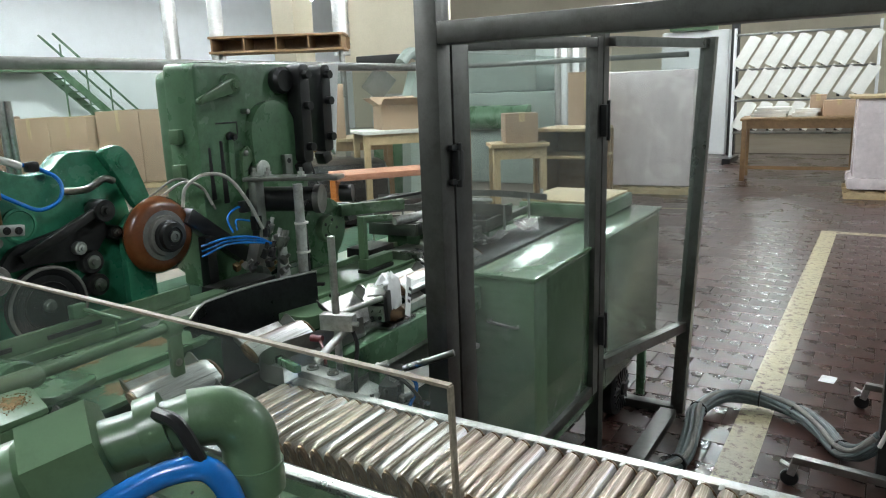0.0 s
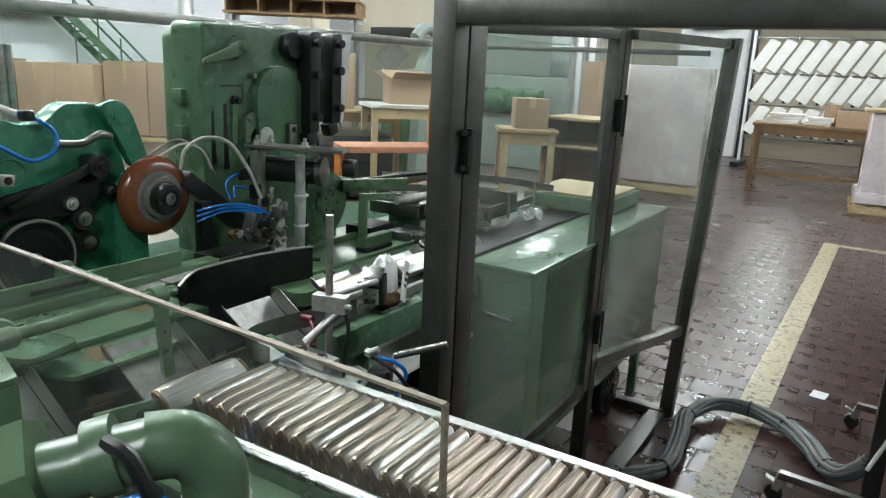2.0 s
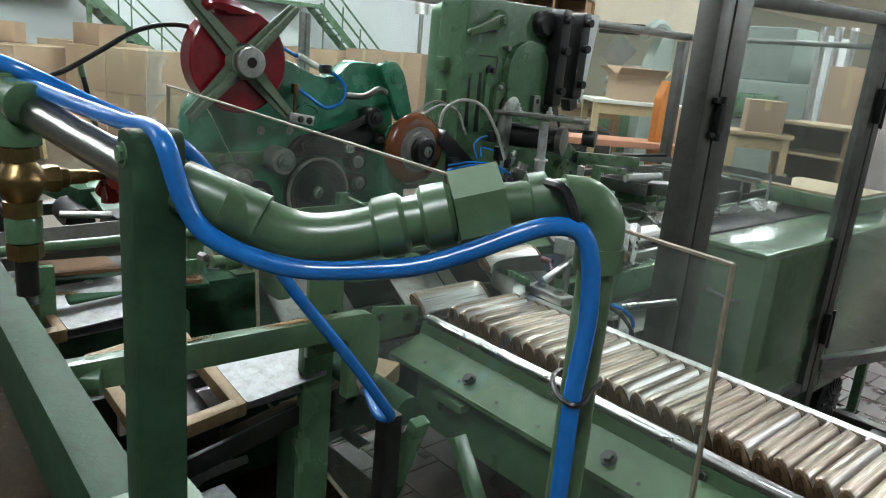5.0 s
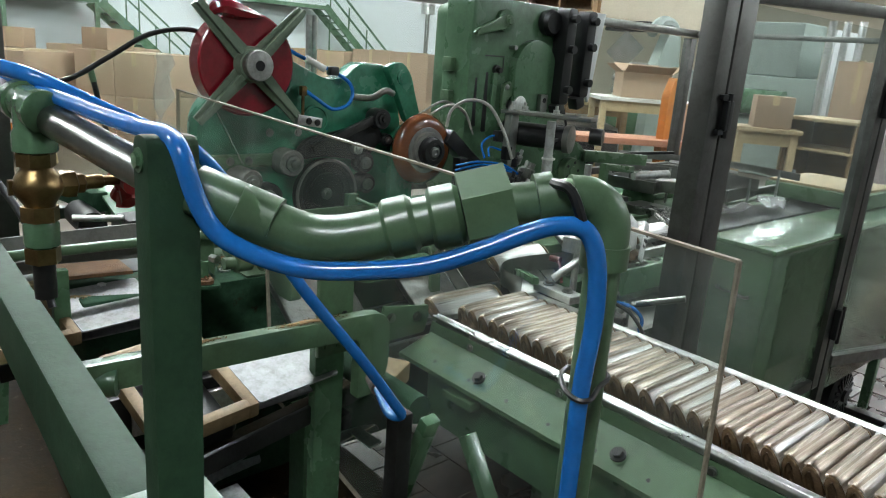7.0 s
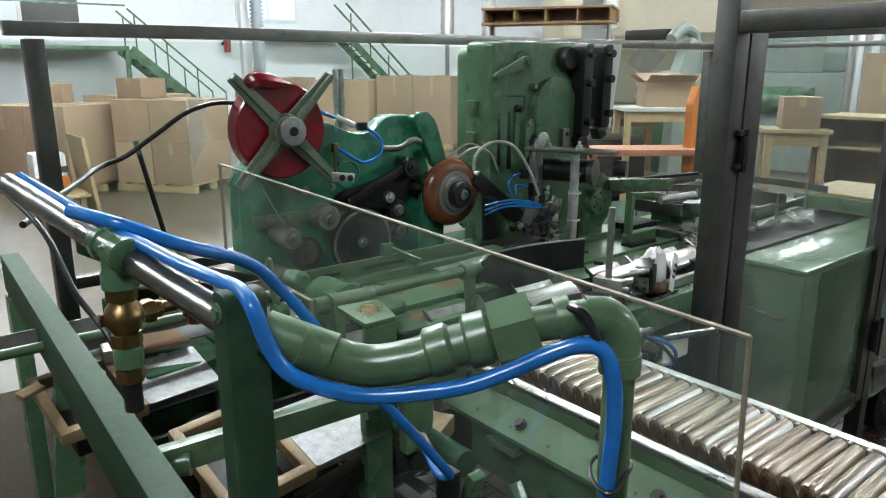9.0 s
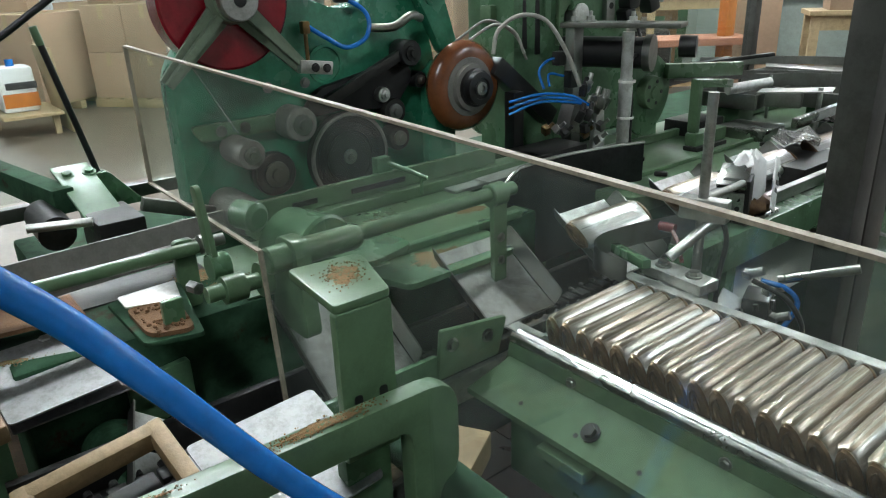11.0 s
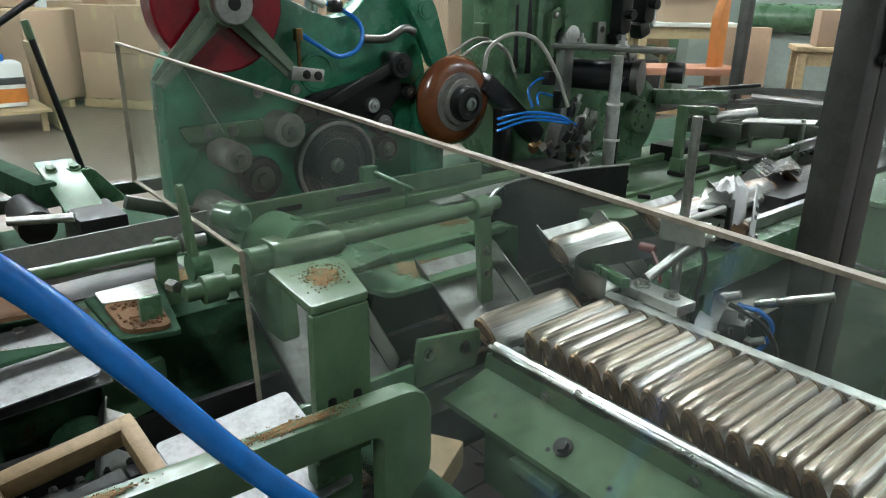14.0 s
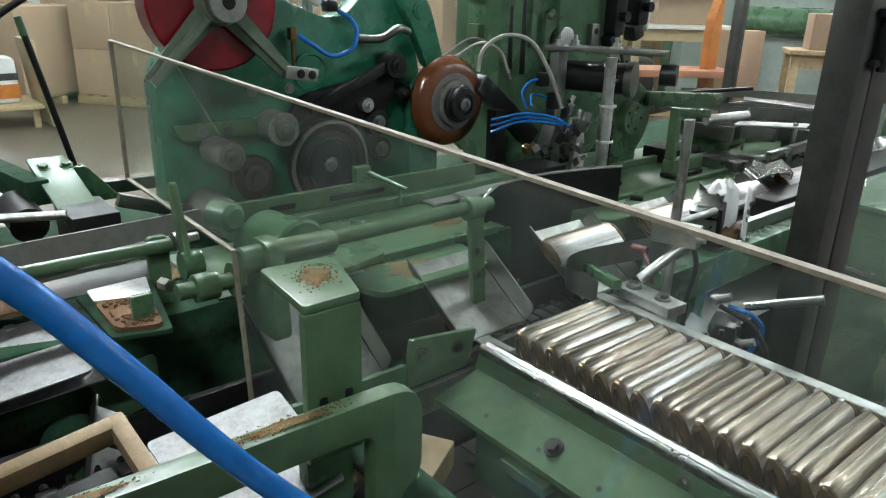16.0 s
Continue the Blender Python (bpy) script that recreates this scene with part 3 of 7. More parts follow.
def pusher_mount():
    """The shaft that carries the pushing arm; the arm is keyed."""
    s = thing("transfer_shaft", "green painted shaft with collars above the chain", "shaft")
    sh = rod(B(), (-1.185, 0.64, 1.085), (-1.185, 1.135, 1.088), 0.0125, seg=18)
    part("shaft", sh, GREEN_PALE, s)
    part("collar", lathe(B(), (-1.185, 1.072, 1.085), (0, 1, 0), [(0, 0.02), (0.002, 0.022), (0.034, 0.022), (0.036, 0.02)]), GREEN_PALE, s)
    part("collar", lathe(B(), (-1.25, 0.56, 1.029), (0, 1, 0), [(0, 0.013), (0.025, 0.013), (0.026, 0.022), (0.06, 0.022), (0.061, 0.013), (0.085, 0.013), (0.086, 0.028), (0.10, 0.028)]), GREEN_PALE, s)
    sup = plate(B(), rounded([(-1.26, 0.955), (-1.14, 0.955), (-1.155, 1.11), (-1.215, 1.11)], 0.02), "y", 0.665, 0.69, 0.003)
    part("support", sup, GREEN_PALE, s)
    part("boss", lathe(B(), (-1.185, 0.632, 1.083), (0, 1, 0), [(0, 0.017), (0.003, 0.021), (0.15, 0.021), (0.16, 0.016)], 24), GREEN_PALE, s, "thick pale green boss")
    arm = thing("pusher_arm", "green flat pusher arm hanging from the shaft", "machine arm", at=(-1.185, 1.09, 1.085))
    a = plate(B(), rounded([(-0.017, 0.01), (0.017, 0.01), (0.014, -0.19), (-0.016, -0.19)], 0.006), "x", 0.002, 0.014, 0.002)
    part("blade", a, GREEN_PALE, arm)
    for z in (-0.08, -0.125):
        part("bolt", bolt(B(), (0.014, 0, z), (1, 0, 0), 0.006, 0.005), STEEL, arm)
    return arm


PUSHER = pusher_mount()


def slotted_bracket():
    b = thing("slotted_bracket", "green bent plate bracket with two slots, dusty on top", "bracket", at=(0.006, 0.007, -0.012))
    f = plate(B(), rounded([(0.537, 0.985), (0.606, 0.985), (0.606, 1.165), (0.537, 1.165)], [0, 0, 0.004, 0.004]), "x", -0.852, -0.84, 0.002)
    part("face", f, GREEN_PALE, b)
    t = plate(B(), rounded([(-0.962, 0.548), (-0.8405, 0.537), (-0.8405, 0.606), (-0.95, 0.640)], [0.01, 0.006, 0.006, 0.02]), "z", 1.1655, 1.176, 0.003)
    part("top_plate", t, GREEN_PALE, b)
    part("dust", dust_patch((-0.905, 0.588, 1.1762), 0.045, 0.036, 17, 160), GREEN_DUSTY, b, "brown coffee dust")
    for y in (0.556, 0.588):
        s = B()
        plate(s, rounded([(y - 0.005, 1.025), (y + 0.005, 1.025), (y + 0.005, 1.065), (y - 0.005, 1.065)], 0.004), "x", -0.8398, -0.839)
        part("slot", s, BLACK, b)
    for y in (0.556, 0.588):
        part("bolt", bolt(B(), (-0.84, y, 1.008), (1, 0, 0), 0.011, 0.008), GREEN_PALE, b)
    part("back_leg", span(B(), (-0.875, 0.54, 0.428), (-0.853, 0.60, 1.02), 0.003), GREEN, b)


slotted_bracket()


def frame_bar():
    b = thing("frame_bar", "green flat support bar with a rounded dusty end", "machine bar")
    out = rounded([(0.15, 1.025), (0.60, 1.015), (0.60, 0.90), (0.635, 0.90), (0.665, 0.94), (0.665, 1.055), (0.15, 1.068)], [0, 0.02, 0, 0, 0.02, 0.04, 0])
    part("bar", plate(B(), out, "x", -0.815, -0.79, 0.003), GREEN_PALE, b)
    part("dust", dust_patch((-0.803, 0.50, 1.0605), 0.012, 0.10, 21), GREEN_DUSTY, b, "brown dust streak")
    part("dust", dust_patch((-0.803, 0.32, 1.0645), 0.010, 0.05, 22, 120), GREEN_DUSTY, b, "brown dust streak")
    lg = rod(B(), (-0.92, 0.66, 0.905), (-0.69, 0.66, 0.905), 0.026, seg=20)
    part("cross_tube", lg, GREEN_SHADED, b)
    part("block", cube(B(), (0.05, 0.09, 0.04), (-0.83, 0.70, 0.90), (0, 0, 30), 0.004), BRONZE, b, "tan block")
    part("guide_plate", plate(B(), rounded([(0.835, 0.86), (0.965, 0.86), (0.985, 0.925), (0.845, 0.945)], 0.006), "x", -1.056, -1.046, 0.002), GREEN_PALE, b)
    part("guide_plate", span(B(), (-1.056, 0.60, 0.84), (-1.046, 0.834, 0.905), 0.002), GREEN, b)
    for y, z in ((0.865, 0.915), (0.94, 0.905)):
        part("bolt", bolt(B(), (-1.046, y, z), (1, 0, 0), 0.008, 0.006), STEEL, b)
    part("gutter", cube(B(), (0.05, 0.44, 0.022), (-0.885, 0.50, 0.838), (3, 0, 10), 0.004), OILY_SHADED, b, "dark oily gutter")
    part("gutter", cube(B(), (0.010, 0.44, 0.036), (-0.854, 0.495, 0.848), (3, 0, 10), 0.003), IRON, b)
    part("hanger", span(B(), (-0.64, 0.55, 0.5), (-0.61, 0.58, 0.96), 0.003), IRON, b)
    part("brace", cube(B(), (0.02, 0.03, 0.5), (-0.7, 0.62, 0.7), (0, 20, 0), 0.003), GREEN, b)
    part("brace", cube(B(), (0.02, 0.03, 0.55), (-0.5, 0.75, 0.62), (0, -35, 0), 0.003), GREEN, b)


frame_bar()


def left_works():
    """Shafts, dust trays and levers on the casing."""
    w = thing("feed_shaft_unit", "green shafts and brown dusty trays on the casing", "machine unit")
    part("shaft", rod(B(), (-1.375, 0.02, 1.062), (-1.375, 0.60, 1.062), 0.011, seg=16), GREEN_PALE, w)
    part("shaft_end", lathe(B(), (-1.375, 0.60, 1.065), (0, 1, 0), [(0, 0.009), (0.004, 0.016), (0.02, 0.016), (0.022, 0.010), (0.045, 0.010)]), STEEL, w)
    part("grey_strip", plate(B(), [(-0.1, 1.03), (0.68, 1.055), (0.68, 1.09), (-0.1, 1.075)], "x", -1.45, -1.445), RUBBER, w)
    part("grey_strip", plate(B(), [(-0.1, 1.0), (0.66, 1.035), (0.66, 1.06), (-0.1, 1.03)], "x", -1.53, -1.525), IRON, w)
    tr = plate(B(), rounded([(-1.39, 0.45), (-1.213, 0.452), (-1.192, 0.53), (-1.40, 0.57)], 0.008), "z", 0.995, 1.003, 0.002)
    part("dust_tray", tr, GREEN_SHADED, w)
    dd = plate(B(), rounded([(-1.335, 0.463), (-1.222, 0.462), (-1.20, 0.522), (-1.315, 0.535)], 0.02), "z", 1.0032, 1.010)
    part("dust", dd, COFFEE, w, "clumped brown coffee dust")
    cl = B()
    rng = random.Random(4)
    for i in range(90):
        cube(cl, [rng.uniform(0.002, 0.006)] * 3, (rng.uniform(-1.32, -1.215), rng.uniform(0.468, 0.525), 1.011), [rng.uniform(0, 90)] * 3, 0.002)
    part("clumps", cl, COFFEE, w)
    part("tray_fin", plate(B(), rounded([(-1.245, 1.003), (-1.235, 1.003), (-1.235, 1.045), (-1.245, 1.045)], 0.003), "y", 0.49, 0.52), GREEN, w)
    part("bright_lip", plate(B(), rounded([(-1.395, 0.468), (-1.345, 0.466), (-1.325, 0.545), (-1.40, 0.562)], 0.006), "z", 1.0035, 1.0065, 0.001), BRIGHT, w, "bright worn tray lip")
    part("dust_tray", plate(B(), [(-1.52, 0.28), (-1.42, 0.28), (-1.40, 0.42), (-1.5, 0.42)], "z", 0.985, 0.992), COFFEE, w)
    # no opening here: a dark plate gives the shade of a slot
    part("recess", span(B(), (-1.60, 0.17, 0.9555), (-1.50, 0.66, 0.958)), IRON, w, "flat dark plate standing for a shaded slot")
    part("grey_strip", cube(B(), (0.012, 0.55, 0.03), (-1.565, 0.42, 0.985), (2, 0, 1), 0.002), RUBBER, w)
    for y in (0.22, 0.36, 0.52, 0.64):
        part("bolt", bolt(B(), (-1.42, y, 0.9555), (0, 0, 1), 0.010, 0.010), BRIGHT, w)
    br = plate(B(), rounded([(0.565, 0.956), (0.60, 0.956), (0.60, 1.075), (0.565, 1.075)], 0.01), "x", -1.40, -1.385, 0.003)
    part("shaft_bracket", br, GREEN_PALE, w)
    part("lock_nut", rod(B(), (-1.30, 0.555, 1.03), (-1.28, 0.56, 1.03), 0.010, seg=6), BRIGHT, w)
    part("clamp", cube(B(), (0.06, 0.035, 0.04), (-1.47, 0.26, 0.976), (0, 0, -8), 0.005), BRIGHT, w)
    part("side_lug", plate(B(), rounded([(0.44, 0.80), (0.54, 0.82), (0.54, 0.90), (0.44, 0.89)], 0.008), "x", -1.335, -1.32, 0.002), GREEN, w)
    part("bolt", bolt(B(), (-1.32, 0.49, 0.865), (1, 0, 0), 0.008), STEEL, w)
    part("bolt", bolt(B(), (-1.32, 0.52, 0.835), (1, 0, 0), 0.006), STEEL, w)
    part("bolt", bolt(B(), (-1.34, 0.5, 0.97), (0, 0, 1), 0.009), STEEL, w)
    gb = lathe(B(), (-1.32, 0.40, 0.80), (1, 0, 0), [(0, 0.045), (0.10, 0.045), (0.105, 0.03), (0.14, 0.03)])
    part("gear_hub", gb, GREEN_SHADED, w)
    part("gear_hub", lathe(B(), (-1.24, 0.40, 0.80), (0, 1, 0), [(0, 0.04), (0.09, 0.04), (0.09, 0.03), (0.1, 0.03)]), GREEN_SHADED, w)
    part("web", plate(B(), [(0.10, 0.7), (0.16, 0.7), (0.19, 1.05), (0.14, 1.05)], "x", -1.42, -1.40), GREEN, w)
    part("web", plate(B(), [(0.24, 0.7), (0.27, 0.7), (0.27, 1.04), (0.24, 1.04)], "x", -1.33, -1.31), GREEN, w)
    lever = thing("feed_lever", "green flat feed lever on a hub", "lever", at=(-1.30, 0.60, 1.05))
    part("bar", plate(B(), rounded([(-0.012, -0.02), (0.016, -0.02), (0.01, 0.13), (-0.014, 0.13)], 0.012), "y", -0.008, 0.002, 0.002), GREEN_PALE, lever)
    part("hub", lathe(B(), (0, -0.012, 0), (0, 1, 0), [(0, 0.022), (0.03, 0.022)]), GREEN, lever)
    # cam unit behind, with a bolted plate
    k = thing("cam_unit", "green cam bracket with a bolted cover plate", "machine unit")
    part("cover_plate", cube(B(), (0.30, 0.085, 0.008), (-2.02, 0.595, 1.0), (0, 22, 4), 0.002), GREEN, k)
    for x, y in ((-2.12, 0.57), (-2.12, 0.62)):
        part("bolt", bolt(B(), (x, y, 1.043), (0.37, 0, 0.93), 0.011, 0.01), GREEN, k)
    part("block", span(B(), (-2.02, 0.56, 0.85), (-1.86, 0.66, 0.985), 0.006), IRON, k)
    part("cylinder", rod(B(), (-2.12, 0.50, 0.96), (-1.98, 0.50, 0.95), 0.04), IRON, k)
    part("rod", rod(B(), (-1.95, 0.44, 0.985), (-1.9, 0.56, 0.985), 0.010), BRIGHT, k)
    part("lug", plate(B(), rounded([(0.62, 0.90), (0.78, 0.90), (0.70, 1.0), (0.66, 1.0)], 0.01), "x", -2.31, -2.27, 0.003), GREEN, k)
    part("lug", cube(B(), (0.02, 0.22, 0.03), (-1.86, 0.76, 0.975), (-20, 0, 0), 0.003), STEEL, k)
    part("arm", cube(B(), (0.5, 0.05, 0.06), (-2.3, 0.50, 1.0), (0, 0, 10), 0.005), GREEN_SHADED, k)
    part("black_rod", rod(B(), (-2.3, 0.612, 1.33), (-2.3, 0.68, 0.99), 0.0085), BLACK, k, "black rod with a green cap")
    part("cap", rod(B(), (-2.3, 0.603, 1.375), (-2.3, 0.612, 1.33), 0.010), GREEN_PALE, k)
    part("stand", span(B(), (-2.35, 0.45, 0), (-1.86, 0.72, 0.85), 0.01), GREEN_SHADED, k)
    return lever


LEVER = left_works()
# ---- unwinding stand with the film reel and rollers ----
def unwinder():
    u = thing("film_unwinder", "dark green film unwinding stand with rollers", "machine unit")
    out = [(0.78, 0.86), (0.78, 1.28), (0.95, 1.46), (1.08, 1.445), (1.22, 1.385), (1.29, 1.395), (1.34, 1.445), (1.45, 1.445), (1.49, 1.40), (1.53, 1.24), (1.55, 1.0), (1.52, 0.86)]
    part("side_plate", plate(B(), rounded(out, [0, 0.05, 0.06, 0.05, 0.04, 0.03, 0.03, 0.03, 0.04, 0.05, 0.03, 0]), "x", -1.99, -1.91, 0.008), GREEN_DARK, u, "glossy dark green cast side plate")
    part("base", span(B(), (-2.05, 0.76, 0.3), (-1.89, 1.56, 0.90), 0.01), GREEN, u)
    arm = rounded([(1.42, 1.44), (1.49, 1.46), (1.53, 1.42), (1.585, 1.26), (1.53, 1.24), (1.47, 1.36)], 0.025)
    a = part("swing_arm", plate(B(), arm, "x", -1.90, -1.865, 0.005), GREEN_DARK, u)
    part("boss", lathe(B(), (-1.865, 1.495, 1.405), (1, 0, 0), [(0, 0.026), (0.004, 0.026), (0.005, 0.018), (0.008, 0.018)]), GREEN_DARK, a)
    part("crank", tube(B(), [(-1.89, 1.30, 1.335), (-1.86, 1.36, 1.335), (-1.85, 1.41, 1.36), (-1.86, 1.45, 1.35)], 0.011), STEEL, u)
    part("leg", plate(B(), rounded([(1.46, 0.88), (1.56, 0.88), (1.56, 1.10), (1.50, 1.24), (1.46, 1.2)], 0.01), "x", -1.89, -1.86, 0.004), GREEN_DARK, u)
    part("idle_disc", lathe(B(), (-1.91, 1.175, 1.255), (1, 0, 0), [(0, 0.05), (0.006, 0.05), (0.007, 0.042), (0.004, 0.04)]), GREEN_DARK, u)
    # link plates and small rollers
    link = rounded([(1.07, 1.13), (1.13, 1.20), (1.40, 1.25), (1.43, 1.20), (1.36, 1.12), (1.2, 1.14)], 0.025)
    part("link_plate", plate(B(), link, "x", -1.90, -1.875, 0.004), MATT_BLACK, u, "dark worn link plate")
    part("link_bar", cube(B(), (0.02, 0.28, 0.028), (-1.86, 1.27, 1.22), (22, 0, 0), 0.004), IRON, u)
    part("flat_bar", plate(B(), rounded([(0.82, 1.115), (1.10, 1.115), (1.10, 1.155), (0.80, 1.155)], 0.015), "x", -1.90, -1.885, 0.003), GREEN, u)
    def roller(y, z, r, x0, x1, mat, cap=STEEL):
        b = part("roller", lathe(B(), (x0, y, z), (1, 0, 0), [(0, r * 0.95), (0.004, r), (x1 - x0 - 0.004, r), (x1 - x0, r * 0.93)]), mat, u)
        part("end_cap", lathe(B(), (x1, y, z), (1, 0, 0), [(0, r * 0.6), (0.006, r * 0.58), (0.007, r * 0.3), (0.014, r * 0.28)]), cap, b)
    roller(1.05, 1.131, 0.042, -1.90, -1.825, RUBBER)
    roller(0.897, 1.089, 0.034, -1.90, -1.79, RUBBER)
    roller(1.354, 1.044, 0.034, -1.90, -1.85, IRON)
    roller(1.35, 1.115, 0.036, -1.90, -1.86, IRON)
    roller(1.40, 1.265, 0.034, -1.90, -1.84, BLACK, IRON)
    roller(1.315, 1.165, 0.020, -1.885, -1.855, BRIGHT, BRIGHT)
    roller(0.99, 1.01, 0.055, -1.90, -1.872, BLACK)
    roller(0.86, 0.955, 0.045, -1.90, -1.76, RUBBER)
    roller(1.44, 1.19, 0.022, -1.90, -1.86, IRON)
    big = part("large_roller", lathe(B(), (-1.90, 1.205, 1.016), (1, 0, 0), [(0, 0.112), (0.004, 0.116), (0.03, 0.116), (0.034, 0.108), (0.030, 0.095), (0.026, 0.09), (0.026, 0.03)]), MATT_BLACK, u, "black drum with a worn rim")
    ring = [(-1.868, 1.205 + 0.1125 * math.cos(2 * math.pi * k / 48), 1.016 + 0.1125 * math.sin(2 * math.pi * k / 48)) for k in range(49)]
    part("rim", tube(B(), ring, 0.0055, 8, 0), RUBBER, big, "worn bright rim")
    part("inner_ring", tube(B(), [(-1.872, 1.205 + 0.62 * (y - 1.205), 1.016 + 0.62 * (z - 1.016)) for x, y, z in ring], 0.0018, 6, 0), IRON, big)
    part("hub_bolt", lathe(B(), (-1.874, 1.205, 1.016), (1, 0, 0), [(0, 0.02), (0.006, 0.02), (0.007, 0.011), (0.016, 0.011)], 16), BRIGHT, big)
    # brass fitting, thin rod, small blue air hose, taped conduit
    f = rod(B(), (-1.885, 1.115, 1.25), (-1.885, 1.115, 1.345), 0.005)
    part("thin_rod", f, BRASS, u)
    part("brass_fitting", cube(B(), (0.02, 0.02, 0.03), (-1.885, 1.115, 1.35), bevel=0.004), BRASS, u)
    part("air_hose", tube(B(), [(-1.885, 1.125, 1.35), (-1.87, 1.16, 1.325), (-1.87, 1.22, 1.295), (-1.87, 1.28, 1.315), (-1.88, 1.295, 1.365), (-1.895, 1.25, 1.405), (-1.905, 1.1, 1.46), (-1.91, 0.98, 1.52)], 0.006), BLUE, u, "thin blue air hose")
    part("tape", rod(B(), (-1.90, 1.13, 1.45), (-1.90, 1.20, 1.42), 0.011), OFFWHITE, u, "white taped hose joint")
    part("valve", cube(B(), (0.03, 0.035, 0.03), (-1.89, 1.225, 1.415), bevel=0.008), BLACK, u)
    for y, z in ((1.10, 1.22), (0.87, 1.135), (0.93, 1.135), (1.0, 1.22)):
        part("bolt", bolt(B(), (-1.885, y, z), (1, 0, 0), 0.009, 0.006), STEEL, u)
    # paper web over the rollers
    part("film_web", tube(B(), [(-1.86, 0.80, 1.32), (-1.86, 0.90, 1.13)], 0.002, seg=6, smooth=0), FILM, u)
    # silver springs behind
    for y in (1.435, 1.46):
        part("silver_column", rod(B(), (-2.4, y, 1.25), (-2.4, y, 1.6), 0.012), BRIGHT, u)
    r = thing("film_reel", "dark red film roll held by a green four-armed spider", "film reel")
    prof = [(0, 0.05), (0.0, 0.142), (0.004, 0.147), (0.062, 0.147), (0.066, 0.142), (0.068, 0.05)]
    part("film_roll", lathe(B(), (-1.88, 0.893, 1.426), (1, 0, 0), prof, 48), RED, r, "glossy dark red film roll")
    for k in range(4):
        sp = B()
        a = radians(45 + 90 * k)
        d = Vector((0, math.cos(a), math.sin(a)))
        n = Vector((0, -d.z, d.y))
        c = Vector((-1.80, 0.893, 1.426))
        for w0, w1, x0, x1 in ((0.028, 0.016, 0, 0.008), (0.009, 0.006, 0.008, 0.026)):
            q = [c + d * 0.02 + n * w0, c + d * 0.225 + n * w1, c + d * 0.225 - n * w1, c + d * 0.02 - n * w0]
            lo = [sp.verts.new(p + Vector((x0, 0, 0))) for p in q]
            hi = [sp.verts.new(p + Vector((x1, 0, 0))) for p in q]
            sp.faces.new(lo), sp.faces.new(hi[::-1])
            for i in range(4):
                sp.faces.new((lo[i], lo[(i + 1) % 4], hi[(i + 1) % 4], hi[i]))
        part("spider_arm", sp, GREEN_GREY, r)
    part("spider_boss", lathe(B(), (-1.80, 0.893, 1.426), (1, 0, 0), [(0, 0.052), (0.02, 0.05), (0.03, 0.045)]), GREEN_GREY, r)
    hub = part("hub", lathe(B(), (-1.77, 0.893, 1.426), (1, 0, 0), [(0, 0.04), (0.012, 0.043), (0.026, 0.043), (0.03, 0.04), (0.031, 0.015), (0.022, 0.014)], 36), BRIGHT, r, "turned aluminium hub")
    part("bore", lathe(B(), (-1.7395, 0.893, 1.426), (1, 0, 0), [(0, 0.014), (0.001, 0.014)], 20), BLACK, hub)
    part("clamp", cube(B(), (0.02, 0.085, 0.03), (-1.78, 1.075, 1.268), (-8, 0, 0), 0.003), BRIGHT, r)
    for y in (1.07, 1.10):
        part("clamp_bolt", bolt(B(), (-1.77, y, 1.268 - (y - 1.075) * 0.14), (1, 0, 0), 0.007, 0.006), IRON, r)
    part("shaft", rod(B(), (-1.99, 0.893, 1.426), (-1.80, 0.893, 1.426), 0.02), STEEL, r)
    loose = B()
    tube(loose, [(-1.81, 0.77, 1.55), (-1.79, 0.80, 1.575), (-1.80, 0.86, 1.568), (-1.81, 0.93, 1.56)], lambda t: 0.006 + 0.02 * math.sin(3.14 * t), 8)
    part("loose_film", loose, RED, r, "crumpled loose red film end")
    w = thing("amber_feed_roller", "amber polyurethane feed wheel on a grey hub", "feed wheel")
    tyre = [(0, 0.085), (0.0, 0.105), (0.012, 0.12), (0.028, 0.126), (0.045, 0.12), (0.056, 0.105), (0.058, 0.085)]
    part("tyre", lathe(B(), (-1.85, 1.56, 1.162), (1, 0, 0), tyre, 48), AMBER, w, "amber rounded polyurethane tyre")
    part("hub", lathe(B(), (-1.796, 1.56, 1.162), (1, 0, 0), [(0, 0.082), (0.006, 0.08), (0.007, 0.066), (0.022, 0.064), (0.023, 0.055)], 40), RUBBER, w)
    k = part("hub_nut", lathe(B(), (-1.774, 1.56, 1.162), (1, 0, 0), [(0, 0.052), (0.012, 0.052), (0.014, 0.046), (0.03, 0.044), (0.031, 0.030), (0.025, 0.028), (0.025, 0.012)], 32), BLACK, w)
    part("axle_end", lathe(B(), (-1.75, 1.56, 1.162), (1, 0, 0), [(0, 0.018), (0.01, 0.018), (0.011, 0.01), (0.005, 0.009)], 20), STEEL, k)
    part("axle", rod(B(), (-1.93, 1.56, 1.162), (-1.85, 1.56, 1.162), 0.02), STEEL, w)


unwinder()


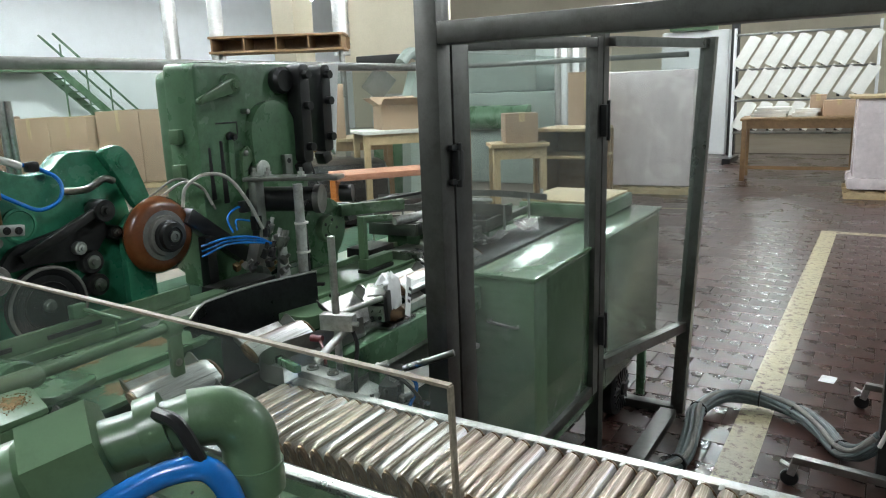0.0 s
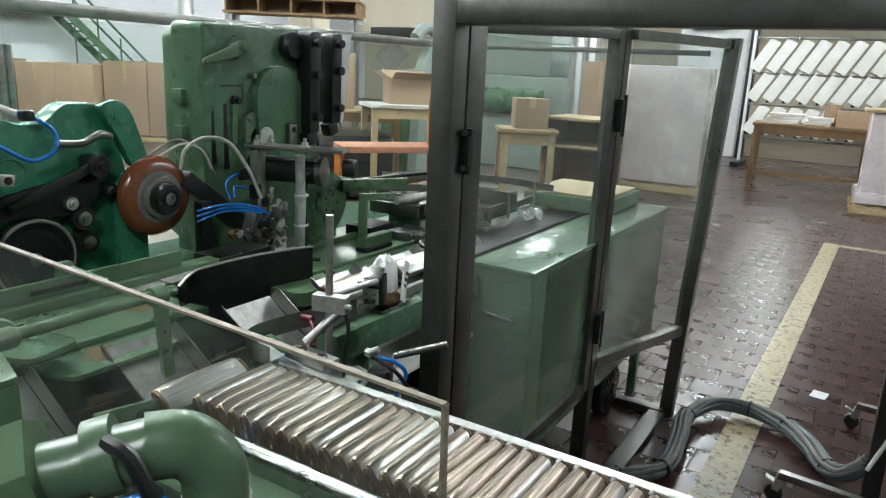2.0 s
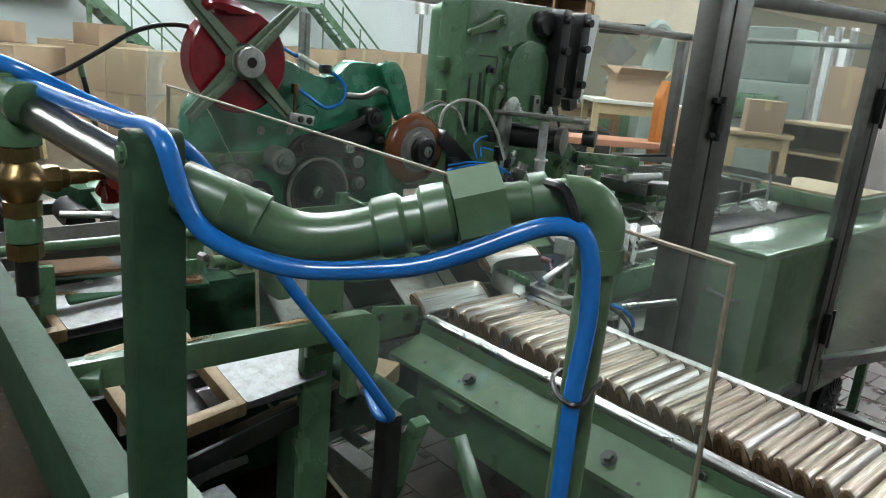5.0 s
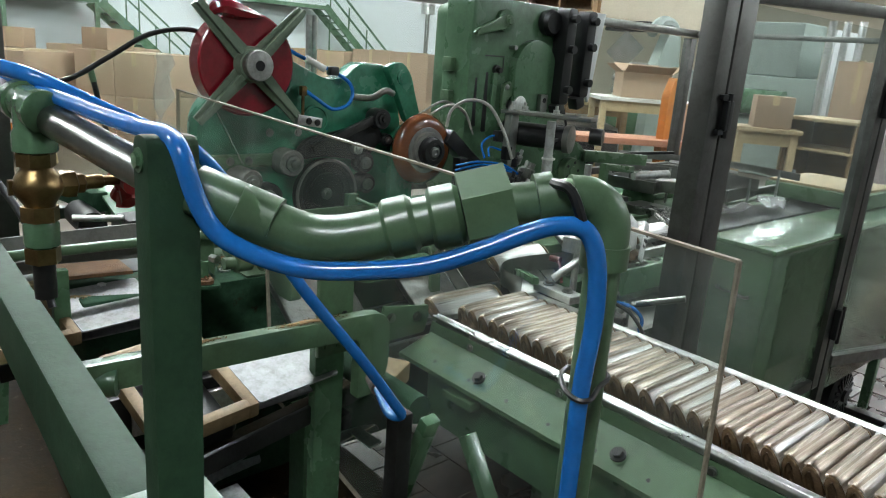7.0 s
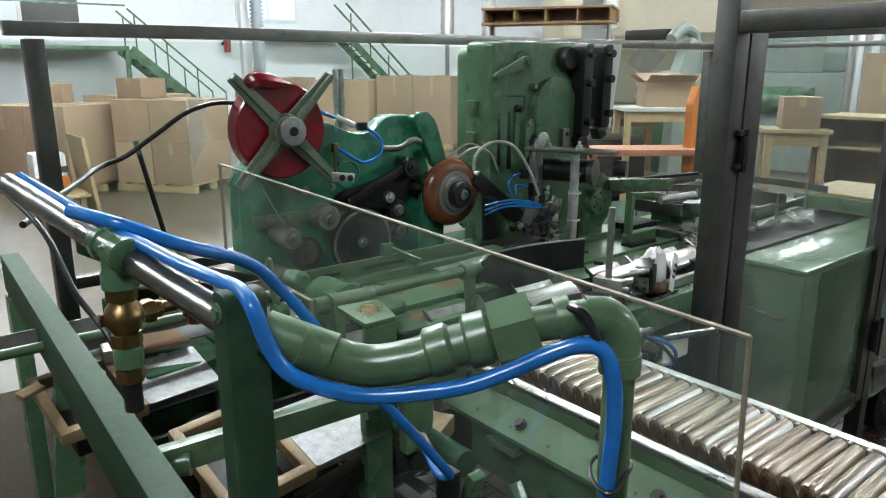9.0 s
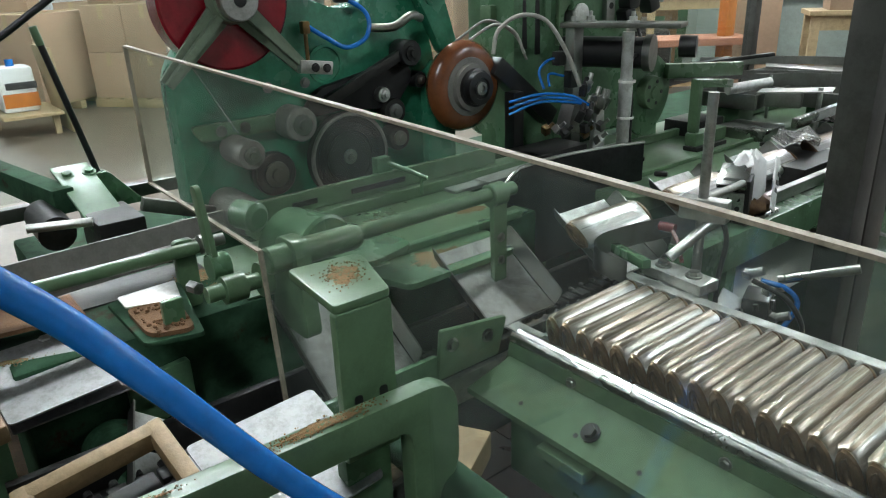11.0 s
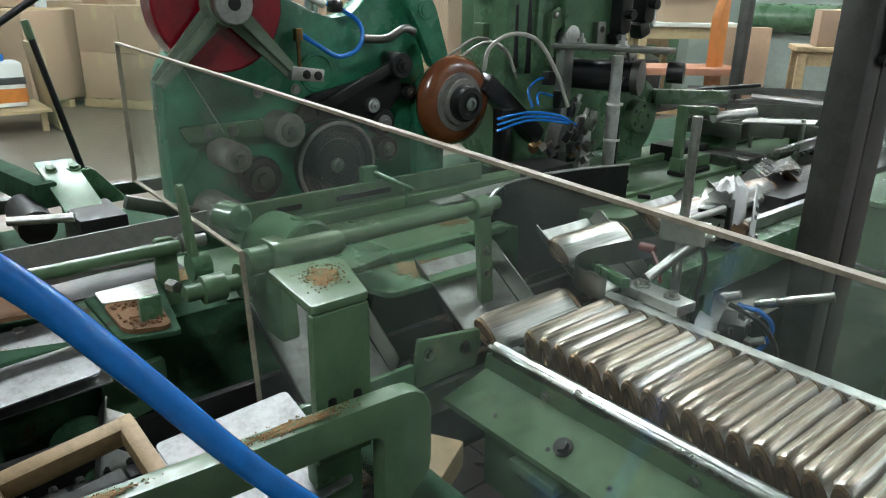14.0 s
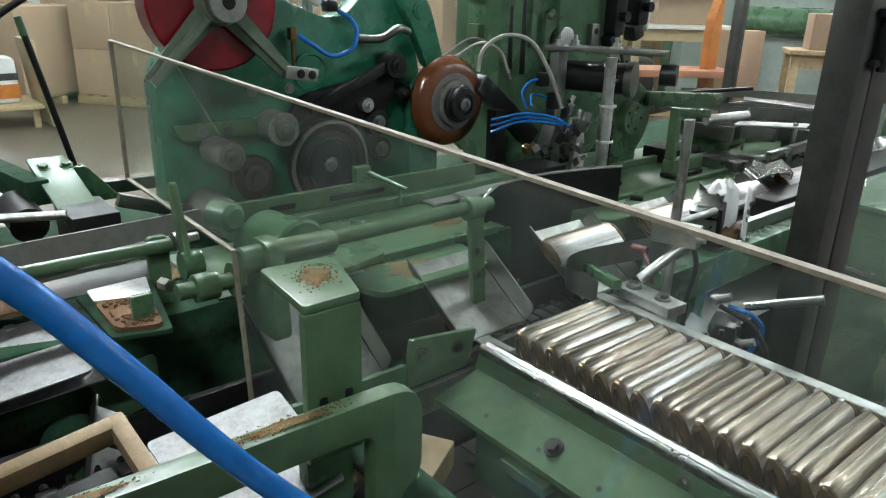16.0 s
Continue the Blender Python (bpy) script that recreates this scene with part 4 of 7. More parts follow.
# ---- forming head ----
def forming_head():
    h = thing("forming_head", "tall green cast forming head with levers and guards", "machine head")
    body = rounded([(1.755, 0.93), (2.28, 0.93), (2.29, 1.705), (1.76, 1.705)], [0.01, 0.01, 0.03, 0.03], 6)
    part("casting", plate(B(), body, "x", -1.97, -1.82, 0.012), GREEN, h, "tall rounded green casting")
    part("back_cover", plate(B(), rounded([(1.84, 0.93), (2.26, 0.93), (2.26, 1.69), (1.84, 1.69)], 0.05, 5), "x", -2.13, -1.972, 0.03), GREEN, h)
    for z in (1.46, 1.34):
        part("cover_hinge", cube(B(), (0.05, 0.03, 0.05), (-1.92, 1.75, z), bevel=0.006), GREEN_PALE, h)
    lv = plate(B(), rounded([(1.745, 1.565), (1.90, 1.60), (1.93, 1.615), (1.93, 1.645), (1.90, 1.65), (1.745, 1.585)], 0.012), "x", -1.80, -1.785, 0.003)
    part("lever", lv, GREEN_PALE, h)
    part("lever_bolt", bolt(B(), (-1.785, 1.91, 1.628), (1, 0, 0), 0.014, 0.012), GREEN_PALE, h)
    part("lever_bolt", bolt(B(), (-1.785, 1.755, 1.575), (1, 0, 0), 0.008, 0.008), GREEN_PALE, h)
    part("lever_pin", rod(B(), (-1.83, 1.91, 1.628), (-1.80, 1.91, 1.628), 0.04), GREEN, h)
    cover = [(2.082 + 0.115 * math.cos(a), 1.455 + 0.115 * math.sin(a)) for a in [math.pi * k / 18 for k in range(19)]] + [(1.972, 1.36), (1.99, 1.20), (2.19, 1.20)]
    part("round_cover", plate(B(), cover, "x", -1.82, -1.785, 0.004), GREEN, h, "green rounded cover plate")
    for y0, z0, y1, z1 in ((1.79, 1.24, 1.803, 1.42), (1.842, 1.22, 1.858, 1.44)):
        part("slot", plate(B(), rounded([(y0, z0), (y1 + 0.008, z0), (y1, z1), (y0 + 0.004, z1)], 0.004), "x", -1.8198, -1.8188), BLACK, h)
    part("groove", span(B(), (-1.8198, 1.835, 1.497), (-1.8188, 1.935, 1.502)), BLACK, h)
    part("groove", span(B(), (-1.8198, 1.93, 1.455), (-1.8188, 1.935, 1.496)), BLACK, h)
    part("cavity", plate(B(), [(1.95, 1.31), (2.0, 1.31), (2.0, 1.42), (1.975, 1.42), (1.965, 1.38), (1.95, 1.37)], "x", -1.8198, -1.8185), BLACK, h)
    part("rocker", plate(B(), rounded([(1.925, 1.40), (1.955, 1.415), (2.0, 1.36), (1.965, 1.355), (1.945, 1.33), (1.94, 1.24), (1.92, 1.24), (1.922, 1.35)], 0.008), "x", -1.812, -1.796, 0.003), GREEN_PALE, h)
    part("rocker_pin", lathe(B(), (-1.82, 1.94, 1.39), (1, 0, 0), [(0, 0.010), (0.028, 0.010), (0.03, 0.007)], 14), STEEL, h)
    part("adjuster", lathe(B(), (-1.82, 1.895, 1.45), (1, 0, 0), [(0, 0.018), (0.012, 0.018), (0.013, 0.010), (0.03, 0.010)], 16), IRON, h)
    part("adjuster_bar", plate(B(), rounded([(1.872, 1.30), (1.895, 1.30), (1.90, 1.44), (1.875, 1.44)], 0.006), "x", -1.816, -1.806, 0.002), GREEN, h)
    part("pin", rod(B(), (-1.82, 1.965, 1.535), (-1.79, 1.965, 1.535), 0.009, seg=12), STEEL, h)
    part("shaft_end", lathe(B(), (-1.82, 2.005, 1.325), (1, 0, 0), [(0, 0.034), (0.04, 0.034), (0.042, 0.028)]), BRIGHT, h)
    blk = part("pivot_block", cube(B(), (0.02, 0.04, 0.075), (-1.775, 2.125, 1.33), bevel=0.003), STEEL, h)
    part("hole", rod(B(), (-1.765, 2.125, 1.345), (-1.764, 2.125, 1.345), 0.010, seg=12), BLACK, blk)
    # black pads and a white plate on the far edge
    for y, zt, zb, x in ((2.185, 1.70, 1.33, -1.77), (2.32, 1.70, 1.36, -1.78)):
        pad = plate(B(), rounded([(y, zb), (y + 0.055, zb), (y + 0.06, zt), (y + 0.005, zt)], 0.02), "x", x - 0.04, x + 0.03, 0.008)
        for z in (zt - 0.04, (zt + zb) / 2 + 0.03, zb + 0.06):
            rod(pad, (x + 0.03, y + 0.03, z), (x + 0.055, y + 0.03, z), 0.016, seg=12)
        cube(pad, (0.05, 0.05, 0.05), (x, y + 0.02, zb - 0.02), (20, 0, 0), 0.008)
        part("black_guard", pad, BLACK, h, "black plastic spring guard")
    part("black_knob", lathe(B(), (-1.83, 2.15, 1.64), (1, 0, 0), [(0, 0.045), (0.04, 0.05), (0.055, 0.04)]), BLACK, h)
    part("white_plate", plate(B(), [(2.375, 1.42), (2.425, 1.34), (2.475, 1.70), (2.40, 1.70)], "x", -1.80, -1.785), WHITE, h)
    part("cable", tube(B(), [(-1.78, 2.25, 1.34), (-1.74, 2.26, 1.22), (-1.62, 2.12, 1.20), (-1.53, 1.93, 1.22), (-1.505, 1.905, 1.1), (-1.50, 1.90, 0.97)], 0.006), BLACK, h)
    # stand plate on its columns
    s = thing("head_stand", "steel plate on two columns with bolts on top", "machine stand")
    part("top_plate", cube(B(), (0.34, 0.085, 0.014), (-1.58, 1.945, 1.308), (0, 0, 22), 0.003), STEEL, s, "worn flat steel plate")
    part("column", lathe(B(), (-1.517, 1.893, 0.965), (0, 0, 1), [(0, 0.019), (0.20, 0.019), (0.21, 0.016), (0.33, 0.016)], 20), BRIGHT, s)
    part("column", span(B(), (-1.715, 1.86, 0.96), (-1.68, 1.90, 1.30), 0.003), STEEL, s)
    for x, y in ((-1.70, 1.88), (-1.665, 1.91), (-1.54, 1.94)):
        nt = B()
        bolt(nt, (x, y, 1.315), (0, 0, 1), 0.012, 0.016)
        rod(nt, (x, y, 1.33), (x, y, 1.345), 0.006)
        part("bolt", nt, BRIGHT, s)
    for z in (1.06, 1.16):
        part("cable_tie", lathe(B(), (-1.515, 1.895, z), (0, 0, 1), [(0, 0.024), (0.006, 0.024)], 16), OFFWHITE, s)
    part("motor", rod(B(), (-1.78, 1.93, 1.225), (-1.55, 2.02, 1.225), 0.045), BLACK, s, "black cylindrical motor")
    part("motor_flange", rod(B(), (-1.55, 2.02, 1.225), (-1.53, 2.028, 1.225), 0.052), STEEL, s)
    part("spacer", rod(B(), (-1.44, 2.02, 1.25), (-1.40, 2.04, 1.25), 0.03), BLACK, s)
    # round cam and levers
    c = thing("cam_disc", "green round cam disc with a smaller wheel", "cam", at=(-0.06, 0.05, 0))
    part("disc", plate(B(), [(2.075 + 0.115 * math.cos(a) * (1 + 0.12 * math.cos(a - 1)), 1.085 + 0.125 * math.sin(a)) for a in [math.pi * k / 20 for k in range(40)]], "x", -1.58, -1.555, 0.004), GREEN, c)
    part("wheel", lathe(B(), (-1.555, 2.075, 1.095), (1, 0, 0), [(0, 0.05), (0.02, 0.052), (0.03, 0.048), (0.031, 0.02), (0.036, 0.018)]), GREEN_PALE, c)
    for k in range(5):
        hl = B()
        a = 2 * math.pi * k / 5
        rod(hl, (-1.5245, 2.075 + 0.034 * math.cos(a), 1.095 + 0.034 * math.sin(a)), (-1.523, 2.075 + 0.034 * math.cos(a), 1.095 + 0.034 * math.sin(a)), 0.006, seg=8)
        part("hole", hl, BLACK, c)
    part("arm", cube(B(), (0.035, 0.36, 0.045), (-1.53, 2.34, 1.135), (-4, 0, -8), 0.005), GREEN_PALE, c)
    part("bearing", span(B(), (-1.60, 2.0, 0.931), (-1.56, 2.15, 1.0), 0.005), GREEN, c)
    l = thing("stop_bracket", "green angled stop bracket bolted to the bed", "bracket")
    part("upright", plate(B(), rounded([(2.145, 0.985), (2.165, 0.985), (2.165, 1.118), (2.33, 1.10), (2.33, 1.125), (2.145, 1.145)], 0.004), "x", -1.475, -1.445, 0.003), GREEN_PALE, l)
    part("foot", span(B(), (-1.48, 2.145, 0.9445), (-1.44, 2.31, 0.984), 0.005), GREEN_PALE, l)
    part("pad", span(B(), (-1.48, 2.14, 0.931), (-1.43, 2.30, 0.944), 0.002), IRON, l)


forming_head()


def nozzle_cluster():
    n = thing("glue_head", "glue head with brass nozzles and blue air hoses", "machine unit")
    part("black_arm", cube(B(), (0.05, 0.30, 0.055), (-1.80, 1.77, 1.12), (-38, 0, 0), 0.006), BLACK, n)
    part("manifold", cube(B(), (0.05, 0.06, 0.07), (-1.63, 1.80, 1.06), (-20, 0, 0), 0.005), STEEL, n)
    rng = random.Random(2)
    for i in range(7):
        fit_ = B()
        p = Vector((-1.60 + rng.uniform(-0.05, 0.05), 1.76 + rng.uniform(-0.05, 0.08), 1.03 + rng.uniform(-0.03, 0.05)))
        cube(fit_, (0.022, 0.02, 0.026), p, (rng.uniform(0, 60), rng.uniform(0, 60), 0), 0.003)
        rod(fit_, p, p + Vector((0.02, 0.01, 0.02)), 0.006, seg=8)
        part("nozzle", fit_, (STEEL, BRASS, IRON)[i % 3], n)
    for i in range(9):
        bb = B()
        p = Vector((-1.58 + rng.uniform(-0.05, 0.04), 1.80 + rng.uniform(-0.06, 0.06), 1.10 + rng.uniform(-0.05, 0.07)))
        cube(bb, (0.02, 0.018, 0.034), p, (rng.uniform(-30, 30), rng.uniform(-30, 30), 20), 0.003)
        rod(bb, p, p + Vector((0.0, 0.015, 0.035)), 0.007, seg=8)
        part("fitting", bb, (BRIGHT, STEEL, BLACK)[i % 3], n)
    part("valve", cube(B(), (0.03, 0.03, 0.05), (-1.68, 1.85, 1.16), bevel=0.005), BLACK, n)
    part("valve", cube(B(), (0.03, 0.03, 0.04), (-1.70, 1.82, 1.22), bevel=0.005), BLACK, n)
    for k in range(3):
        part("air_hose", tube(B(), [(-1.71, 1.63, 1.085 + 0.017 * k), (-1.66, 1.70, 1.115 + 0.011 * k), (-1.61, 1.77, 1.112 + 0.009 * k), (-1.58, 1.82, 1.10)], 0.0038), BLUE, n, "blue air hose")
    part("air_hose", tube(B(), [(-1.70, 1.76, 1.14), (-1.72, 1.76, 1.19), (-1.71, 1.80, 1.22), (-1.69, 1.83, 1.21)], 0.004), BLUE, n)
    part("air_hose", tube(B(), [(-1.68, 1.76, 1.15), (-1.70, 1.78, 1.18), (-1.69, 1.83, 1.17)], 0.0036), BLUE, n)
    part("grey_hose", tube(B(), [(-1.74, 1.60, 1.25), (-1.74, 1.62, 1.31), (-1.72, 1.68, 1.345), (-1.68, 1.74, 1.33), (-1.64, 1.78, 1.25), (-1.61, 1.81, 1.15)], 0.0058), HOSE_GREY, n, "pale grey hose")
    part("grey_hose", tube(B(), [(-1.84, 1.60, 1.28), (-1.80, 1.66, 1.32), (-1.76, 1.70, 1.30), (-1.74, 1.72, 1.24)], 0.0042), HOSE_GREY, n)
    part("grey_hose", tube(B(), [(-1.86, 1.57, 1.28), (-1.83, 1.66, 1.33), (-1.78, 1.72, 1.29), (-1.75, 1.74, 1.22)], 0.0038), RUBBER, n)
    part("bracket", plate(B(), rounded([(1.84, 0.95), (1.90, 0.95), (1.89, 1.08), (1.86, 1.08)], 0.008), "x", -1.60, -1.585, 0.002), BRIGHT, n)
    part("base_block", span(B(), (-1.72, 1.62, 0.956), (-1.60, 1.84, 0.985), 0.004), IRON, n)
    part("sheet", cube(B(), (0.05, 0.32, 0.004), (-1.57, 1.55, 0.972), (0, 0, 4)), BRIGHT, n)
    part("upright", span(B(), (-1.76, 1.66, 0.96), (-1.72, 1.70, 1.14), 0.004), BLACK, n)
    c = thing("black_chute", "curved black sheet chute beside the chain", "chute")
    bm = B()
    rows = []
    for k in range(17):
        t = k / 16
        y = 1.30 + 0.49 * t
        x = -1.385 - 0.035 * math.sin(3.0 * t) + 0.02 * t
        low = 0.78 + 0.20 * max(0.0, 1 - t / 0.16) ** 2
        rows.append((x, y, 1.045 - 0.012 * t - 0.03 * max(0.0, 1 - t / 0.1), low))
    for off in (0.0, -0.004):
        vs = [[bm.verts.new((x + off, y, zt)), bm.verts.new((x + off, y, zb))] for x, y, zt, zb in rows]
        for a, b in zip(vs, vs[1:]):
            bm.faces.new((a[0], b[0], b[1], a[1]))
    part("sheet", bm, BLACK_SHEET, c, "shiny black bent sheet")
    part("top_edge", tube(B(), [(x, y, zt) for x, y, zt, zb in rows], 0.004, 6, 1), STEEL, c)
    part("holder", span(B(), (-1.45, 1.44, 0.70), (-1.42, 1.48, 0.9)), GREEN, c)


nozzle_cluster()


def bed_details():
    """Metal tray frames and foil pieces on the far end of the bed."""
    t = thing("tray_frames", "grey steel tray frames lying along the bed", "machine unit")
    for x, y, w, l, a in ((-1.60, 2.62, 0.22, 0.20, 8), (-1.38, 2.85, 0.24, 0.30, 4), (-1.68, 3.15, 0.2, 0.3, -6)):
        f = B()
        for sx, sy, cx, cy in ((w, 0.012, 0, l / 2), (w, 0.012, 0, -l / 2), (0.012, l, w / 2, 0), (0.012, l, -w / 2, 0)):
            cube(f, (sx, sy, 0.05), (cx, cy, 0), bevel=0.002)
        cube(f, (w, l, 0.004), (0, 0, -0.022))
        bmesh.ops.transform(f, matrix=pose(x, y, 1.02, 0, 0, a), verts=f.verts)
        part("frame", f, STEEL, t)
    for x, y in ((-1.6, 2.62), (-1.38, 2.85), (-1.68, 3.15)):
        part("foot", span(B(), (x - 0.05, y - 0.05, 0.93), (x + 0.05, y + 0.05, 0.995), 0.004), GREEN, t)
    part("lever", cube(B(), (0.03, 0.42, 0.012), (-1.78, 2.55, 1.10), (8, 0, -20), 0.003), IRON, t)
    part("block", span(B(), (-1.52, 2.38, 0.93), (-1.36, 2.52, 0.965), 0.004), STEEL, t)
    part("block", span(B(), (-1.66, 2.30, 0.93), (-1.54, 2.46, 0.98), 0.004), IRON, t)
    part("cylinder", rod(B(), (-1.56, 2.50, 1.06), (-1.50, 2.66, 1.07), 0.018), BRIGHT, t)
    part("guide_bar", cube(B(), (0.02, 1.1, 0.03), (-1.28, 2.9, 1.01), (0, 0, 3), 0.003), STEEL, t)
    part("guide_post", rod(B(), (-1.30, 2.6, 0.93), (-1.30, 2.6, 1.08), 0.008), BRIGHT, t)
    part("guide_post", rod(B(), (-1.25, 3.3, 0.9), (-1.25, 3.3, 1.10), 0.008), BRIGHT, t)
    part("roller", rod(B(), (-1.80, 2.42, 1.10), (-1.74, 2.44, 1.10), 0.04), IRON, t)
    for x, y, a in ((-1.2, 2.25, 20), (-1.22, 2.62, -15), (-1.18, 2.95, 30)):
        s = thing("foil_scrap", "crumpled silver foil sheet on the machine", "foil sheet", "foil scraps")
        bm = B()
        rng = random.Random(int(y * 100))
        g = [[bm.verts.new((x + 0.04 * (i - 1.5) * math.cos(radians(a)) - 0.05 * (j - 1.5) * math.sin(radians(a)), y + 0.05 * (j - 1.5) + 0.01 * i, 0.965 + rng.uniform(0, 0.05))) for i in range(4)] for j in range(4)]
        for j in range(3):
            for i in range(3):
                bm.faces.new((g[j][i], g[j][i + 1], g[j + 1][i + 1], g[j + 1][i]))
        bmesh.ops.solidify(bm, geom=bm.faces[:], thickness=0.002)
        part("sheet", bm, FOIL, s)
    g = thing("curved_guides", "bent bright steel guide strips above the bed", "guide strips")
    for pts, z, h in (([(-1.80, 2.55), (-1.66, 2.72), (-1.50, 2.84), (-1.34, 2.90)], 1.075, 0.03),
                      ([(-1.58, 2.70), (-1.46, 2.82), (-1.32, 2.88), (-1.20, 2.87)], 1.065, 0.045),
                      ([(-1.86, 2.80), (-1.62, 3.02), (-1.40, 3.10), (-1.12, 3.06)], 1.10, 0.03)):
        strip = B()
        line3 = spline([(x, y, z) for x, y in pts], 6)
        vs = [[strip.verts.new(p + Vector((0.0015 * q, -0.0015 * q, h * r))) for q in (-1, 1) for r in (-0.5, 0.5)] for p in line3]
        for a, c in zip(vs, vs[1:]):
            for u, v in ((0, 1), (1, 3), (3, 2), (2, 0)):
                strip.faces.new((a[u], a[v], c[v], c[u]))
        part("strip", strip, STEEL, g)
        for p in (line3[2], line3[-3]):
            part("strip_post", rod(B(), (p.x, p.y, 0.925), (p.x, p.y, z + h * 0.4), 0.006, seg=10), BRIGHT, g)
    part("cover_plate", cube(B(), (0.30, 0.10, 0.006), (-1.52, 2.98, 1.082), (0, 3, 28), 0.002), STEEL, g, "flat worn steel plate")
    part("cover_plate", cube(B(), (0.22, 0.09, 0.006), (-1.38, 2.60, 1.062), (0, -4, 18), 0.002), BRIGHT, g)
    part("slide_block", cube(B(), (0.11, 0.05, 0.045), (-1.40, 2.57, 1.035), (0, 0, 18), 0.004), STEEL, g)
    part("dark_lever", cube(B(), (0.022, 0.5, 0.012), (-1.70, 2.56, 1.13), (5, 0, -38), 0.003), IRON, g)
    part("lever_grip", rod(B(), (-1.90, 2.38, 1.10), (-1.82, 2.42, 1.11), 0.022, seg=14), IRON, g)
    b = thing("black_ledge", "dark foil ledge beside the bed", "machine ledge")
    part("ledge", span(B(), (-1.27, 2.08, 0.90), (-1.08, 3.7, 0.955), 0.004), IRON, b)
    part("ledge_leg", span(B(), (-1.2, 3.0, 0), (-1.15, 3.05, 0.90)), GREEN, b)


bed_details()


def side_cabinet():
    c = thing("machine_cabinet", "pale green sheet metal machine cabinet on legs", "cabinet")
    part("body", span(B(), (-1.02, 2.19, 0.30), (-0.79, 3.72, 0.955), 0.012), GREEN_GLOSS, c, "glossy pale green sheet metal body")
    part("lid", span(B(), (-1.025, 2.18, 0.956), (-0.783, 3.73, 0.972), 0.005), GREEN_GLOSS, c)
    part("upper_step", span(B(), (-1.35, 3.25, 0.973), (-0.93, 3.72, 1.04), 0.01), GREEN_PALE, c)
    part("top_board", span(B(), (-1.34, 3.27, 1.041), (-0.95, 3.70, 1.052), 0.002), PALE_WOOD, c, "tan board on top")
    part("panel_seam", span(B(), (-0.7898, 2.92, 0.33), (-0.789, 2.924, 0.95)), IRON, c)
    for y, z in ((2.3, 0.9), (2.3, 0.4), (3.5, 0.9), (3.5, 0.4)):
        part("panel_screw", bolt(B(), (-0.79, y, z), (1, 0, 0), 0.006, 0.003), GREEN, c)
    part("panel_handle", tube(B(), [(-0.85, 2.185, 0.80), (-0.85, 2.165, 0.80), (-0.95, 2.165, 0.81), (-0.95, 2.185, 0.81)], 0.005, 8, 2), STEEL, c)
    for x in (-0.99, -0.83):
        for y in (2.24, 3.6):
            part("leg", span(B(), (x - 0.02, y - 0.02, 0), (x + 0.02, y + 0.02, 0.30), 0.003), GREEN, c)
    d = thing("drive_wheel", "black ribbed drive wheel under the cabinet", "drive wheel")
    rim = lathe(B(), (-0.93, 3.33, 0.13), (1, 0, 0), [(0, 0.11), (0.01, 0.128), (0.07, 0.128), (0.08, 0.11)], 36)
    for k in range(18):
        a = 2 * math.pi * k / 18
        cube(rim, (0.006, 0.012, 0.09), (-0.846, 3.33 + 0.06 * math.cos(a), 0.13 + 0.06 * math.sin(a)), (math.degrees(a) + 90, 0, 0))
    part("rim", rim, BLACK, d)
    part("hub", lathe(B(), (-0.85, 3.33, 0.13), (1, 0, 0), [(0, 0.03), (0.02, 0.028)]), IRON, d)


side_cabinet()
